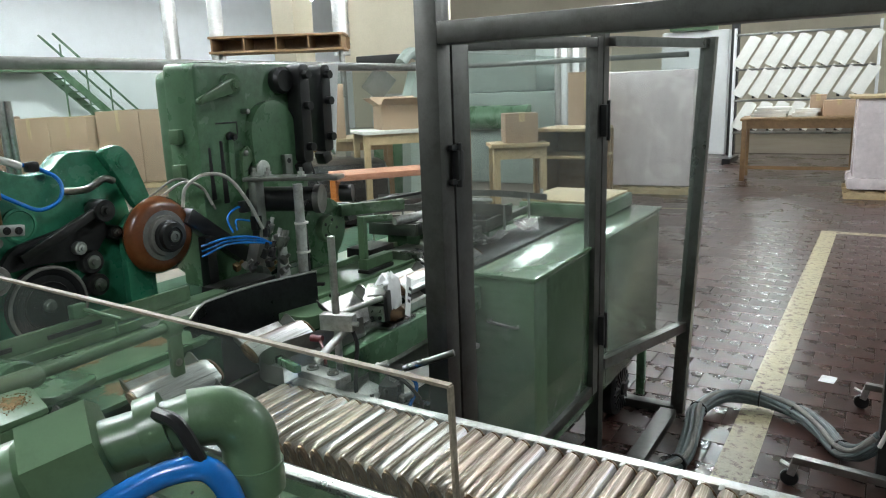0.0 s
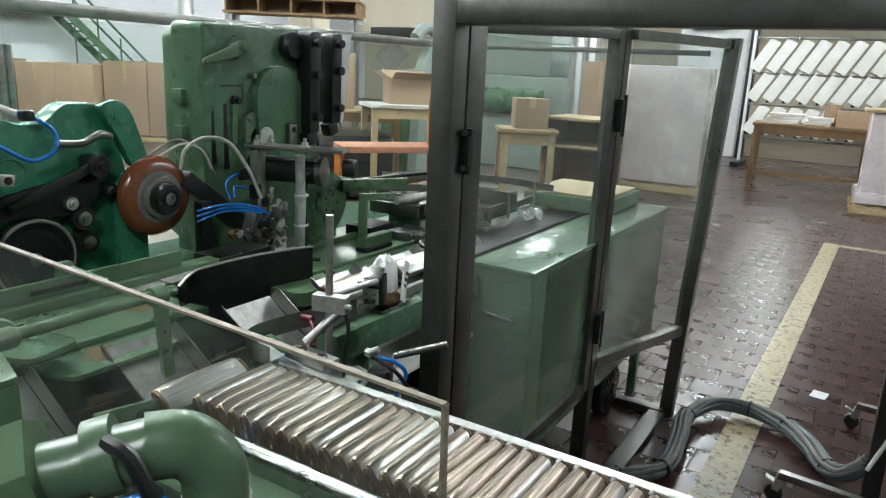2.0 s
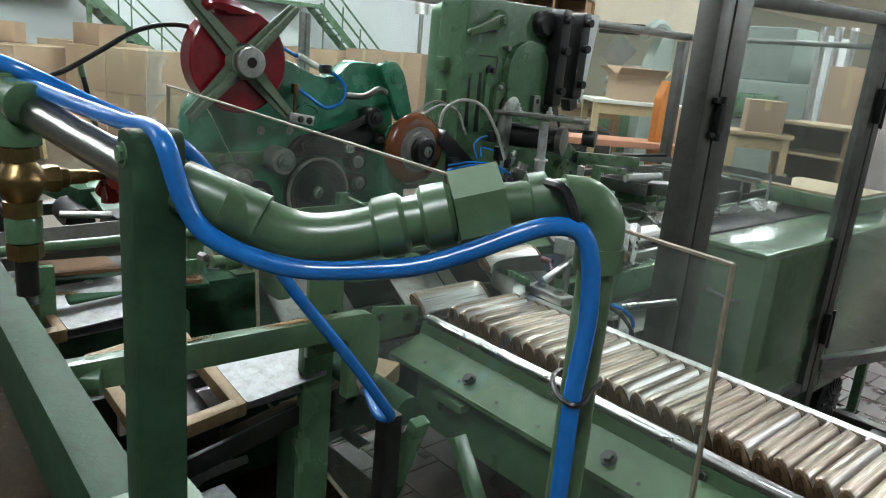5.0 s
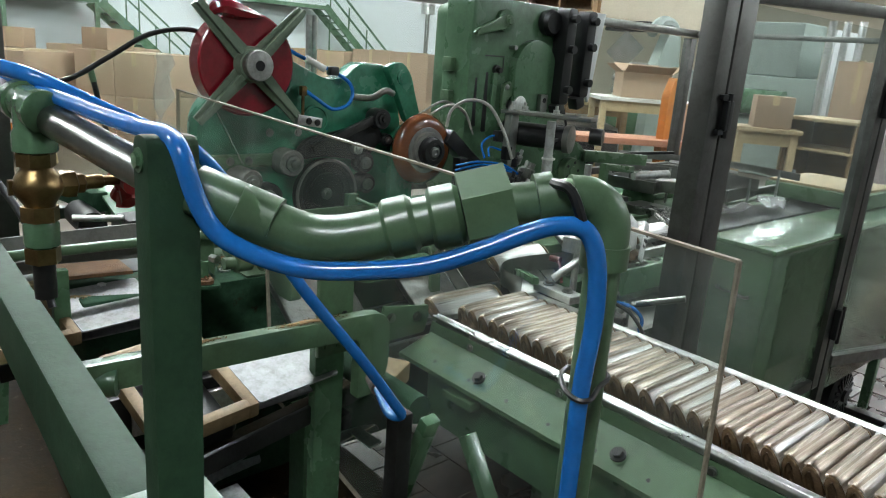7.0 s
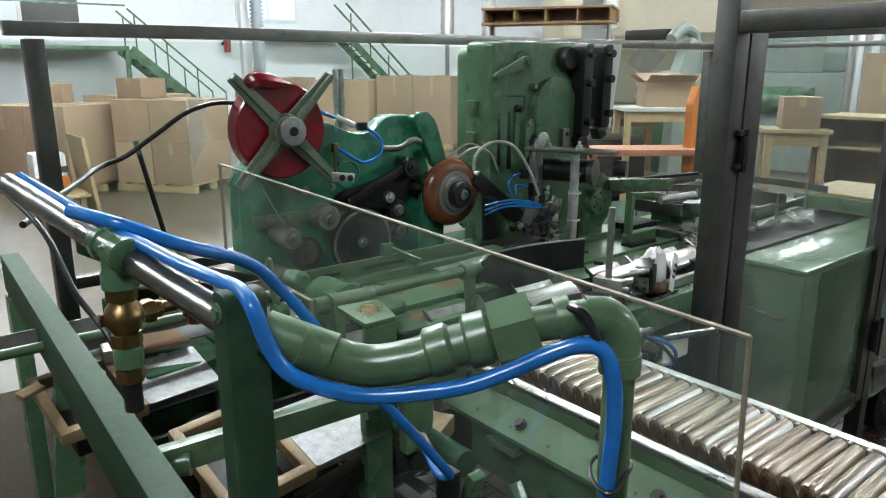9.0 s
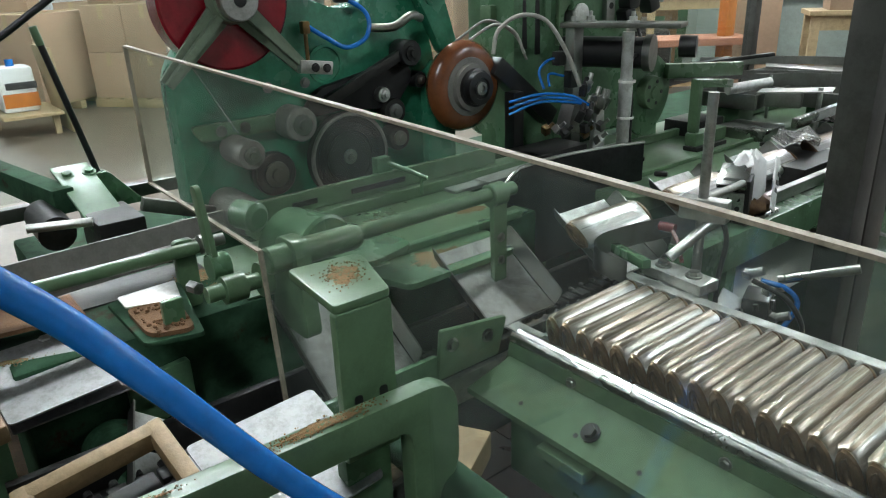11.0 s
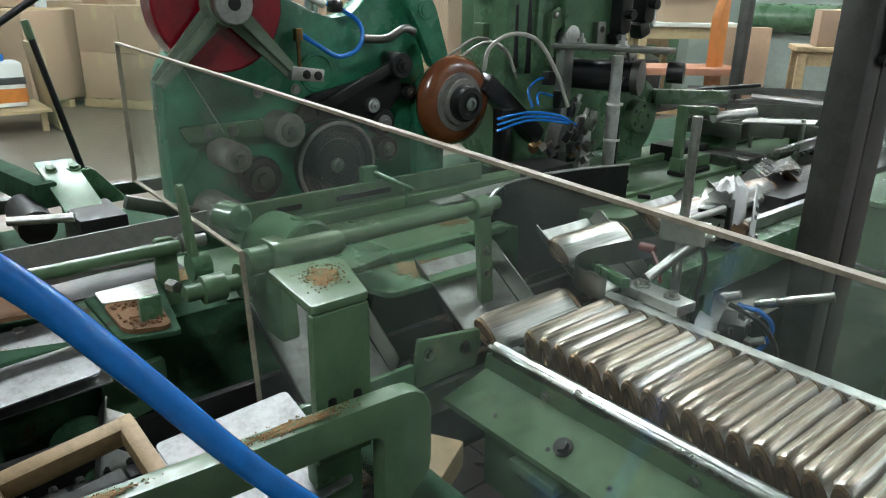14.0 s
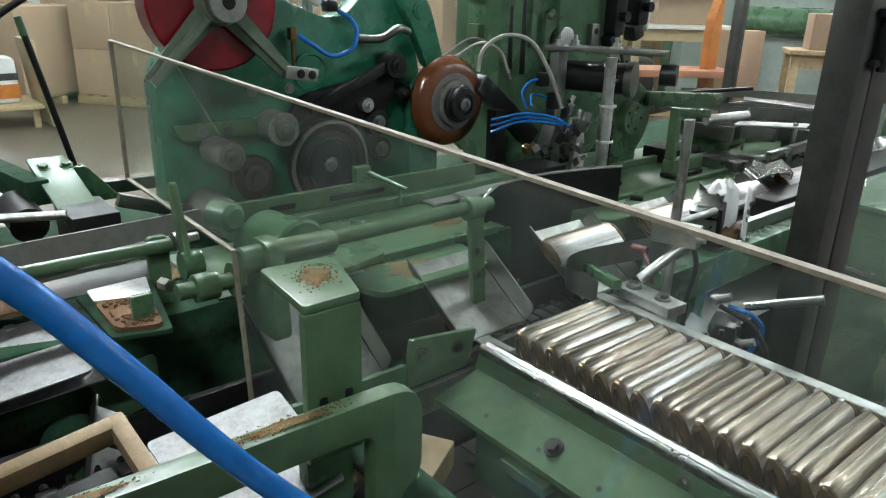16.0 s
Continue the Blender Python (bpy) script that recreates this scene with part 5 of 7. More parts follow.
# ---- pocket conveyor ----
def conveyor():
    c = thing("pouch_conveyor", "green conveyor with a polished rail for foil pouches", "conveyor")
    side = [(0.957, 0.905), (0.952, 0.905), (0.952, 0.878), (0.885, 0.832), (0.885, 0.822), (0.957, 0.80)]
    p = B()
    lo = [p.verts.new((-1.005 - (0.03 if z < 0.85 else 0), y, z)) for y, z in side]
    hi = [p.verts.new((1.30, y, z)) for y, z in side]
    p.faces.new(lo), p.faces.new(hi[::-1])
    for i in range(len(side)):
        p.faces.new((lo[i], hi[i], hi[(i + 1) % 6], lo[(i + 1) % 6]))
    part("side_plate", p, GREEN_PALE, c, "green bent side plate with bolts")
    part("side_skirt", span(B(), (-0.98, 0.93, 0.68), (1.30, 0.945, 0.80), 0.003), GREEN, c)
    part("rail", plate(B(), rounded([(0.952, 0.906), (0.982, 0.906), (0.982, 0.917), (0.972, 0.921), (0.965, 0.917), (0.958, 0.921), (0.952, 0.917)], 0.002), "x", -1.005, 1.30), CHROME, c, "polished ribbed steel rail")
    part("belt", span(B(), (-1.0, 0.983, 0.835), (1.30, 1.235, 0.85), 0.003), BLACK, c, "black belt")
    part("inner_wall", span(B(), (-0.995, 0.9835, 0.8505), (1.30, 0.988, 0.895)), BLACK, c)
    part("far_rail", span(B(), (-0.975, 1.237, 0.86), (1.30, 1.262, 0.935), 0.003), BRIGHT, c, "pale aluminium edge rail")
    teeth = B()
    for i in range(66):
        cube(teeth, (0.010, 0.02, 0.012), (-0.95 + i * 0.033, 1.233, 0.929), bevel=0.002)
    part("pocket_teeth", teeth, STEEL, c)["kind"] = "stuff"
    for x, z in ((-0.873, 0.888), (-0.62, 0.888), (-0.3, 0.888)):
        part("bolt", bolt(B(), (x, 0.952, z), (0, -1, 0), 0.006, 0.006), STEEL, c)
    for x in (-0.802, -0.45, -0.1):
        part("bolt", bolt(B(), (x, 0.915, 0.853), (0, -0.55, 0.83), 0.010, 0.012), IRON, c)
    for i in range(12):
        hl = B()
        rod(hl, (-0.93 + i * 0.11, 0.9035, 0.845), (-0.93 + i * 0.11, 0.903, 0.8458), 0.004, seg=8)
        part("hole", hl, BLACK, c)
    part("lug", cube(B(), (0.09, 0.03, 0.018), (-0.83, 0.895, 0.80), bevel=0.003), GREEN_PALE, c)
    for x in (-0.6, 0.4, 1.2):
        for y in (0.96, 1.22):
            part("leg", span(B(), (x - 0.025, y - 0.02, 0), (x + 0.025, y + 0.02, 0.83), 0.003), GREEN, c)
    part("bottom", span(B(), (-0.98, 0.95, 0.80), (1.30, 1.25, 0.834)), GREEN, c)


conveyor()


def pouch_mesh():
    """A filled foil pouch: long along y, flat in z, with soft creases along its length."""
    bm = B()
    L, W, T, rings, seg = 0.104, 0.038, 0.0145, [], 26
    prof = [(-1.0, 0.74, 0.70), (-0.985, 0.90, 0.90), (-0.94, 0.98, 0.99), (-0.6, 1.0, 1.02), (-0.2, 0.99, 1.0), (0.2, 1.0, 1.01), (0.6, 0.99, 1.02), (0.94, 0.98, 0.98), (0.985, 0.90, 0.88), (1.0, 0.74, 0.68)]
    rng = random.Random(31)
    crease = [rng.uniform(-0.0016, 0.0016) for k in range(seg)]
    for s, w, t in prof:
        ring = []
        for k in range(seg):
            a = 2 * math.pi * k / seg + 0.05 * s
            cx, cz = math.cos(a), math.sin(a)
            dz = crease[k] + rng.uniform(-0.0005, 0.0005)
            ring.append(bm.verts.new(((W * w + dz) * math.copysign(abs(cx) ** 0.95, cx), L * s, (T * t + dz) * math.copysign(abs(cz) ** 0.75, cz))))
        rings.append(ring)
    for p, q in zip(rings, rings[1:]):
        for k in range(seg):
            bm.faces.new((p[k], p[(k + 1) % seg], q[(k + 1) % seg], q[k]))
    return bm


def pouch_foil():
    """Silver foil with a tan printed band along its upper edge and crease glints coloured as streaks along its length.
    """
    m, nt, b = nodes_of("glint_streaked_pouch_foil")
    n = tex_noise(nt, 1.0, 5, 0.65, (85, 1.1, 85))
    sep = nt.nodes.new("ShaderNodeSeparateXYZ")
    nt.links.new(nt.nodes.new("ShaderNodeTexCoord").outputs["Object"], sep.inputs[0])
    info = nt.nodes.new("ShaderNodeObjectInfo").outputs["Random"]
    def mad(x, k, add):
        q = nt.nodes.new("ShaderNodeMath")
        q.operation = "MULTIPLY_ADD"
        nt.links.new(x, q.inputs[0])
        q.inputs[1].default_value = k
        if isinstance(add, float):
            q.inputs[2].default_value = add
        else:
            nt.links.new(add, q.inputs[2])
        return q.outputs[0]
    band = mad(sep.outputs[0], PRINT_SIDE * 10.0, mad(n, 0.55, mad(info, 0.30, -0.13)))
    # light and dark stops paint the glints of creased foil into both colours
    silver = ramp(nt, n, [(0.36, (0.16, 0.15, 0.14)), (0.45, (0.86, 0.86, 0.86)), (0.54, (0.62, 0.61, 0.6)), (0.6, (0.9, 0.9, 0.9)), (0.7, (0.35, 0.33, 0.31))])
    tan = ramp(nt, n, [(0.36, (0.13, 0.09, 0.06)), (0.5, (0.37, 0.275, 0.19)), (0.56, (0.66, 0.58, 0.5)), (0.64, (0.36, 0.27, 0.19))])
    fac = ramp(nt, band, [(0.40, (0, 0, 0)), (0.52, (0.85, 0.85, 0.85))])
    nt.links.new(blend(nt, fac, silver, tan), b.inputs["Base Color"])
    b.inputs["Metallic"].default_value = 0.92
    b.inputs["Roughness"].default_value = 0.3
    bump(nt, b, tex_noise(nt, 1.0, 4, 0.6, (130, 2.0, 130)), 0.6, 0.003)
    return m


PRINT_SIDE = -1
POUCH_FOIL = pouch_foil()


def make_pouch():
    p = thing("foil_pouch", "silver and tan foil pouch standing on edge", "foil pouch", "pouches of the line")
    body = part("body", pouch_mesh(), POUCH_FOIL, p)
    for s in (-1, 1):
        f = B()
        lathe(f, (0, s * 0.104, 0), (0, s, 0), [(0, 0.5), (0.002, 0.6), (0.007, 0.56), (0.009, 0.40), (0.006, 0.36), (0.008, 0.18), (0.005, 0.1)], 16)
        bmesh.ops.scale(f, vec=(0.058, 1, 0.0245), verts=f.verts)
        cube(f, (0.05, 0.004, 0.003), (0, s * 0.110, 0.003), (8, 0, 6))
        part("end_fold", f, FOIL_TAN, p, "brown folded pouch end")
    return p


def cradle():
    c = thing("chain_cradle", "bright bent sheet metal cradle on the chain", "cradle", "chain cradles")
    f = B()
    plate(f, [(-0.085, 0.045), (0.01, -0.02), (0.07, -0.055), (0.07, -0.059), (0.008, -0.024), (-0.087, 0.041)], "y", -0.085, 0.075)
    part("floor_sheet", f, BRIGHT, c, "dull bright sheet metal floor")
    part("end_flange", plate(B(), rounded([(-0.08, 0.043), (0.07, -0.055), (0.09, -0.022), (-0.055, 0.075)], [0.001, 0.001, 0.012, 0.012]), "y", 0.076, 0.079), STEEL, c, "upright rounded end flange")
    part("point_flange", plate(B(), [(-0.088, 0.060), (-0.082, 0.040), (0.07, -0.055), (0.078, -0.045)], "y", -0.089, -0.086), STEEL, c)
    part("carrier", span(B(), (-0.02, -0.05, -0.085), (0.02, 0.05, -0.046), 0.003), IRON, c)
    part("side_tab", plate(B(), [(0.05, -0.05), (0.14, -0.052), (0.14, -0.02), (0.06, -0.02)], "z", -0.062, -0.058), BRIGHT, c)
    return c


def film_frame():
    f = thing("carrier_frame", "tan cast carrier frame with a silver sheet", "carrier frame", "carrier frames")
    r = B()
    w = 0.022
    cube(r, (0.24, w, 0.03), (0, -0.085, 0), bevel=0.006)
    cube(r, (0.24, w, 0.03), (0, 0.065, 0), bevel=0.006)
    cube(r, (w, 0.15, 0.03), (-0.108, -0.01, 0), bevel=0.006)
    cube(r, (w, 0.15, 0.03), (0.108, -0.01, 0), bevel=0.006)
    part("frame", r, BRONZE, f, "worn tan cast frame")
    s = B()
    plate(s, rounded([(-0.06, 0.078), (0.115, 0.078), (0.12, 0.235), (-0.045, 0.245)], 0.008), "z", 0.006, 0.009)
    part("sheet", s, DULL_SHEET, f, "spotted silver sheet")
    part("under_sheet", plate(B(), [(-0.07, 0.08), (0.10, 0.08), (0.115, 0.25), (0.0, 0.25)], "z", -0.022, -0.019), DULL_SHEET, f)
    part("pocket", span(B(), (-0.09, -0.065, -0.075), (0.09, 0.045, -0.035), 0.004), IRON, f)
    part("hook", cube(B(), (0.03, 0.05, 0.012), (-0.06, -0.10, 0.018), (0, 0, 20), 0.003), BRONZE, f)
    return f


# ---- sensor stand beside the conveyor ----
def sensor_stand():
    s = thing("sensor_stand", "steel rod stand with an aluminium clamp block", "sensor stand")
    part("rod", rod(B(), (-0.93, 1.36, 0.90), (-0.93, 1.36, 1.262), 0.009), BRIGHT, s)
    blk = part("clamp_block", cube(B(), (0.085, 0.03, 0.04), (-0.925, 1.36, 1.055), (0, 0, 15), 0.003), BRIGHT, s, "bright aluminium clamp block")
    part("screw", rod(B(), (-0.885, 1.36, 1.055), (-0.868, 1.365, 1.055), 0.006), BRIGHT, blk)
    part("slant_rod", rod(B(), (-0.95, 1.30, 0.97), (-0.90, 1.385, 1.05), 0.010), BRIGHT, s)
    part("arm_rod", rod(B(), (-0.93, 1.37, 1.07), (-1.02, 1.66, 1.02), 0.008), BRIGHT, s)
    part("foot_plate", cube(B(), (0.13, 0.05, 0.02), (-0.92, 1.29, 0.945), (0, 0, -6), 0.003), BRIGHT, s, "aluminium foot plate with bolts")
    part("bolt", bolt(B(), (-0.955, 1.292, 0.955), (0, 0, 1), 0.010, 0.010), STEEL, s)
    part("bolt", bolt(B(), (-0.89, 1.288, 0.955), (0, 0, 1), 0.010, 0.010), STEEL, s)
    part("green_bar", cube(B(), (0.13, 0.018, 0.018), (-1.02, 1.275, 0.962), (0, -5, -24), 0.003), GREEN, s)
    part("cable", tube(B(), [(-0.90, 1.37, 1.05), (-0.885, 1.375, 1.0), (-0.89, 1.37, 0.93), (-0.88, 1.36, 0.86), (-0.84, 1.37, 0.83)], 0.005), BLACK, s)
    strip = B()
    pts = spline([(-0.98, 1.52, 0.99), (-1.02, 1.42, 0.985), (-1.065, 1.31, 0.975), (-1.08, 1.255, 0.965), (-1.055, 1.225, 0.955), (-0.99, 1.225, 0.95)], 5)
    for off in (0.0, 0.0025):
        vs = [[strip.verts.new(p + Vector((off, off, 0.022))), strip.verts.new(p + Vector((off, off, -0.022)))] for p in pts]
        for a, b in zip(vs, vs[1:]):
            strip.faces.new((a[0], b[0], b[1], a[1]))
    part("guide_strip", strip, STEEL, s, "bent spring steel guide strip")
    l = thing("clamp_lever", "dark red clamping lever with knob", "lever")
    part("knob", rod(B(), (-1.015, 1.36, 1.0), (-0.985, 1.365, 1.0), 0.009), DULL_RED, l)
    part("handle", tube(B(), [(-0.99, 1.362, 0.998), (-0.96, 1.34, 0.985), (-0.93, 1.31, 0.965)], 0.004), DULL_RED, l)
    v = thing("valve_block", "aluminium valve plate with blue hoses", "valve block")
    part("plate", cube(B(), (0.05, 0.26, 0.008), (-0.86, 1.36, 0.87), (-10, 25, 20), 0.002), BRIGHT, v, "drilled aluminium plate")
    for k in range(5):
        hl = B()
        rod(hl, (-0.87 + 0.012 * k, 1.29 + 0.04 * k, 0.88), (-0.868 + 0.012 * k, 1.29 + 0.04 * k, 0.886 - 0.006 * k), 0.005, seg=8)
        part("hole", hl, BLACK, v)
    part("body", cube(B(), (0.05, 0.07, 0.07), (-0.86, 1.47, 0.84), (0, 0, 20), 0.006), BLACK, v)
    for p in ((-0.86, 1.42, 0.93), (-0.83, 1.44, 0.90), (-0.82, 1.46, 0.84), (-0.83, 1.47, 0.80)):
        fb = B()
        rod(fb, p, (p[0] + 0.025, p[1] + 0.008, p[2] + 0.012), 0.008, seg=10)
        cube(fb, (0.016, 0.016, 0.016), p, (20, 10, 0), 0.003)
        part("fitting", fb, BRIGHT, v)
    part("hose", tube(B(), [(-0.84, 1.43, 0.92), (-0.80, 1.45, 0.91), (-0.79, 1.48, 0.87), (-0.81, 1.47, 0.81)], 0.005), BLUE, v)
    part("hose", tube(B(), [(-0.85, 1.42, 0.92), (-0.79, 1.43, 0.90), (-0.77, 1.47, 0.83), (-0.80, 1.48, 0.77)], 0.005), BLACK, v)
    part("support_bar", rod(B(), (-0.84, 1.5, 0.90), (-0.72, 1.55, 0.945), 0.009), STEEL, v)
    part("stand", span(B(), (-0.88, 1.44, 0.0), (-0.84, 1.48, 0.81), 0.003), GREEN, v)
    b = thing("wrapped_sensor", "grey sensor box under a crumpled white printed bag", "sensor")
    part("box", cube(B(), (0.06, 0.06, 0.085), (-1.045, 1.69, 0.99), (12, 0, 20), 0.006), IRON, b)
    face = part("front_plate", cube(B(), (0.046, 0.006, 0.05), (-1.033, 1.652, 0.975), (12, 0, 20), 0.003), BRIGHT, b, "bright socket plate")
    for dx, dz in ((-0.011, 0.010), (0.011, 0.010), (-0.011, -0.012), (0.011, -0.012)):
        part("socket", rod(B(), (-1.033 + dx, 1.650 + dx * 0.36, 0.975 + dz), (-1.033 + dx, 1.647 + dx * 0.36, 0.975 + dz), 0.0055, seg=10), BLACK, face)
    part("hood", cube(B(), (0.062, 0.07, 0.012), (-1.047, 1.672, 1.028), (30, 0, 20), 0.003), STEEL, b, "dull grey metal hood")
    def crumple(at, size, seed, n=11, m=20, k=0.07):
        rng = random.Random(seed)
        bag = B()
        rings = []
        for j in range(1, n):
            th = math.pi * j / n
            rings.append([])
            for i in range(m):
                a = 2 * math.pi * i / m
                r = 1 + rng.uniform(-k, k) + 0.10 * math.sin(5 * a + 3 * th + seed)
                rings[-1].append(bag.verts.new((at[0] + size[0] * r * math.sin(th) * math.cos(a), at[1] + size[1] * r * math.sin(th) * math.sin(a), at[2] + size[2] * r * math.cos(th))))
        for p, q in zip(rings, rings[1:]):
            for i in range(m):
                bag.faces.new((p[i], p[(i + 1) % m], q[(i + 1) % m], q[i]))
        bag.faces.new(rings[0]), bag.faces.new(rings[-1][::-1])
        return bag
    part("bag", crumple((-1.05, 1.73, 1.0), (0.040, 0.050, 0.072), 9), BAG, b, "crumpled white plastic bag")
    part("lower_crumple", crumple((-1.03, 1.735, 0.955), (0.040, 0.048, 0.022), 5), FOIL_TAN, b, "tan crumpled wrapping")
    part("strap", cube(B(), (0.004, 0.034, 0.12), (-1.0, 1.765, 1.0), (-30, -8, 14), 0.001), BAG, b, "white printed strip of the bag")
    for i in range(5):
        t = -0.045 + 0.018 * i
        part("print_bar", cube(B(), (0.002, 0.018, 0.009), (-0.9965 - 0.14 * t, 1.765 + 0.5 * t, 0.995 + 0.86 * t), (-30, -8, 14)), PRINT, b, "dark printed bar")
    part("seat", span(B(), (-1.08, 1.66, 0.9265), (-1.0, 1.80, 0.936)), STEEL, b)


sensor_stand()


# ---- clear guard in front of the transfer ----
def plexi_guard():
    g = thing("plexiglass_guard", "clear plexiglass guard sheet with a dusty edge", "guard sheet")
    out = [(-1.65, 1.11), (-1.65, 1.363), (-0.167, 1.32), (-0.15, 0.55), (-1.15, 0.75), (-1.182, 1.102)]
    sh = part("sheet", plate(B(), out, "y", 0.622, 0.626), PLEXI, g)
    sh.visible_shadow = False
    def edge(a, b, r=0.0035):
        bm = B()
        d = Vector((b[0] - a[0], 0, b[1] - a[1])).normalized()
        n = Vector((-d.z, 0, d.x)) * 0.0016
        q = [Vector((a[0], 0.6202, a[1])), Vector((b[0], 0.6202, b[1])), Vector((b[0], 0.6278, b[1])), Vector((a[0], 0.6278, a[1]))]
        lo = [bm.verts.new(p - n) for p in q]
        hi = [bm.verts.new(p + n) for p in q]
        bm.faces.new(lo), bm.faces.new(hi[::-1])
        for i in range(4):
            bm.faces.new((lo[i], lo[(i + 1) % 4], hi[(i + 1) % 4], hi[i]))
        part("edge", bm, EDGE, g, "dusty cut edge")
    for a, b in zip(out, out[1:] + out[:1]):
        edge(a, b)
    part("bracket", span(B(), (-1.12, 0.628, 0.80), (-1.08, 0.66, 0.86), 0.003), GREEN, g)
    part("bracket", span(B(), (-0.2, 0.628, 0.5), (-0.16, 0.66, 0.60), 0.003), GREEN, g)


plexi_guard()


# ---- pipe work near the walkway ----
def pipework():
    f = thing("pipe_stand", "green square post on a long green beam", "machine frame", at=(0.009, 0.010, -0.009))
    part("post", plate(B(), rounded([(-0.376, 1.13), (-0.346, 1.13), (-0.346, 1.443), (-0.376, 1.443)], [0, 0, 0.010, 0.014]), "y", 0.083, 0.121, 0.004), GREEN_MATTE, f)
    part("screw", bolt(B(), (-0.375, 0.105, 1.36), (-1, 0, 0), 0.007, 0.004), GREEN, f)
    part("screw", bolt(B(), (-0.361, 0.083, 1.425), (0, -1, 0), 0.006, 0.004), GREEN, f)
    part("beam", cube(B(), (1.75, 0.045, 0.10), (-1.15, 0.118, 1.08), (0, 0, -2.2), 0.004), GREEN_MATTE, f, "long green beam with scuffed paint")
    part("foot_plate", span(B(), (-0.40, 0.065, 1.128), (-0.20, 0.14, 1.138), 0.003), GREEN_PALE, f)
    bo = B()
    bolt(bo, (-0.24, 0.10, 1.138), (0, 0, 1), 0.014, 0.01)
    part("bolt", bo, BRIGHT, f)
    for x, y in ((-0.32, 0.10), (-1.95, 0.14)):
        part("leg", span(B(), (x - 0.03, y - 0.02, 0), (x + 0.03, y + 0.02, 1.03), 0.004), GREEN, f)
    part("stub", rod(B(), (-0.83, 0.14, 1.045), (-0.80, 0.19, 1.045), 0.02), GREEN, f)
    p = thing("water_pipe", "galvanised pipe with green fittings and a brass valve", "pipe", at=(0.005, 0.006, -0.007))
    part("galvanised_pipe", rod(B(), (-0.92, 0.028, 1.468), (-0.348, 0.106, 1.405), 0.0145, seg=20), STEEL, p, "dull galvanised pipe")
    part("collar", rod(B(), (-0.345, 0.122, 1.402), (-0.305, 0.165, 1.382), 0.019, seg=20), GREEN_PALE, p)
    line_ = [(-0.320, 0.140, 1.392), (-0.305, 0.167, 1.378), (-0.287, 0.191, 1.371), (-0.266, 0.218, 1.376), (-0.248, 0.242, 1.386), (-0.230, 0.266, 1.394)]
    part("bend", tube(B(), line_, 0.0185, 20, 6), GREEN_PALE, p, "green painted hose bend")
    for a, b, r in (((-0.258, 0.229, 1.381), (-0.243, 0.249, 1.389), 0.0225), ((-0.238, 0.255, 1.391), (-0.222, 0.276, 1.398), 0.024)):
        part("ferrule", lathe(B(), a, Vector(b) - Vector(a), [(0, r * 0.85), (0.003, r), (0.02, r), (0.024, r * 0.85)], 20), GREEN_PALE, p)
    part("hex_nut", rod(B(), (-0.224, 0.274, 1.398), (-0.203, 0.302, 1.408), 0.030, seg=6), GREEN_PALE, p)
    part("nipple", rod(B(), (-0.205, 0.300, 1.406), (-0.172, 0.344, 1.414), 0.0155, seg=18), GREEN_PALE, p)
    part("union", rod(B(), (-0.192, 0.318, 1.410), (-0.184, 0.328, 1.413), 0.02, seg=18), GREEN_PALE, p)
    part("elbow", tube(B(), [(-0.178, 0.337, 1.414), (-0.166, 0.353, 1.412), (-0.158, 0.362, 1.398), (-0.157, 0.363, 1.375)], 0.017, 18, 6), GREEN_PALE, p)
    part("elbow_collar", rod(B(), (-0.157, 0.363, 1.38), (-0.157, 0.363, 1.362), 0.0185, seg=18), GREEN_PALE, p)
    part("down_pipe", rod(B(), (-0.157, 0.363, 1.37), (-0.157, 0.363, 0.0), 0.0140, seg=18), GREEN_PALE, p)
    t = part("tee", lathe(B(), (-0.572, 0.068, 1.448), (0, 0, -1), [(0, 0.013), (0.004, 0.0165), (0.03, 0.0165), (0.034, 0.019), (0.05, 0.019), (0.053, 0.014)], 18), GREEN, p)
    part("tee_run", lathe(B(), (-0.604, 0.064, 1.4405), (0.98, 0.13, -0.1), [(0, 0.016), (0.002, 0.019), (0.012, 0.019), (0.014, 0.0165), (0.046, 0.0165), (0.048, 0.019), (0.058, 0.019), (0.06, 0.016)], 18), GREEN, t)
    part("valve_nut", rod(B(), (-0.572, 0.068, 1.397), (-0.572, 0.068, 1.384), 0.0165, seg=6), BRASS, p)
    vb = lathe(B(), (-0.572, 0.068, 1.386), (0, 0, -1), [(0, 0.012), (0.005, 0.014), (0.010, 0.018), (0.016, 0.021), (0.021, 0.022), (0.027, 0.020), (0.033, 0.016), (0.038, 0.013), (0.042, 0.012)], 24)
    body = part("valve_body", vb, BRASS, p, "worn brass valve body")
    part("cast_mark", plate(B(), rounded([(-0.576, 1.358), (-0.571, 1.358), (-0.569, 1.372), (-0.578, 1.372)], 0.002), "y", 0.044, 0.048), BRASS, body)
    part("valve_nut", rod(B(), (-0.572, 0.068, 1.347), (-0.572, 0.068, 1.333), 0.0165, seg=6), BRASS, p)
    part("stem_bonnet", lathe(B(), (-0.572, 0.084, 1.366), (-0.12, 0.99, 0), [(0, 0.011), (0.006, 0.0135), (0.014, 0.0135), (0.016, 0.010), (0.022, 0.010), (0.024, 0.008)], 6), BRASS, p)
    part("stem", lathe(B(), (-0.575, 0.104, 1.366), (-0.12, 0.99, 0), [(0, 0.007), (0.02, 0.007), (0.021, 0.005), (0.045, 0.005)], 14), BRASS, p)
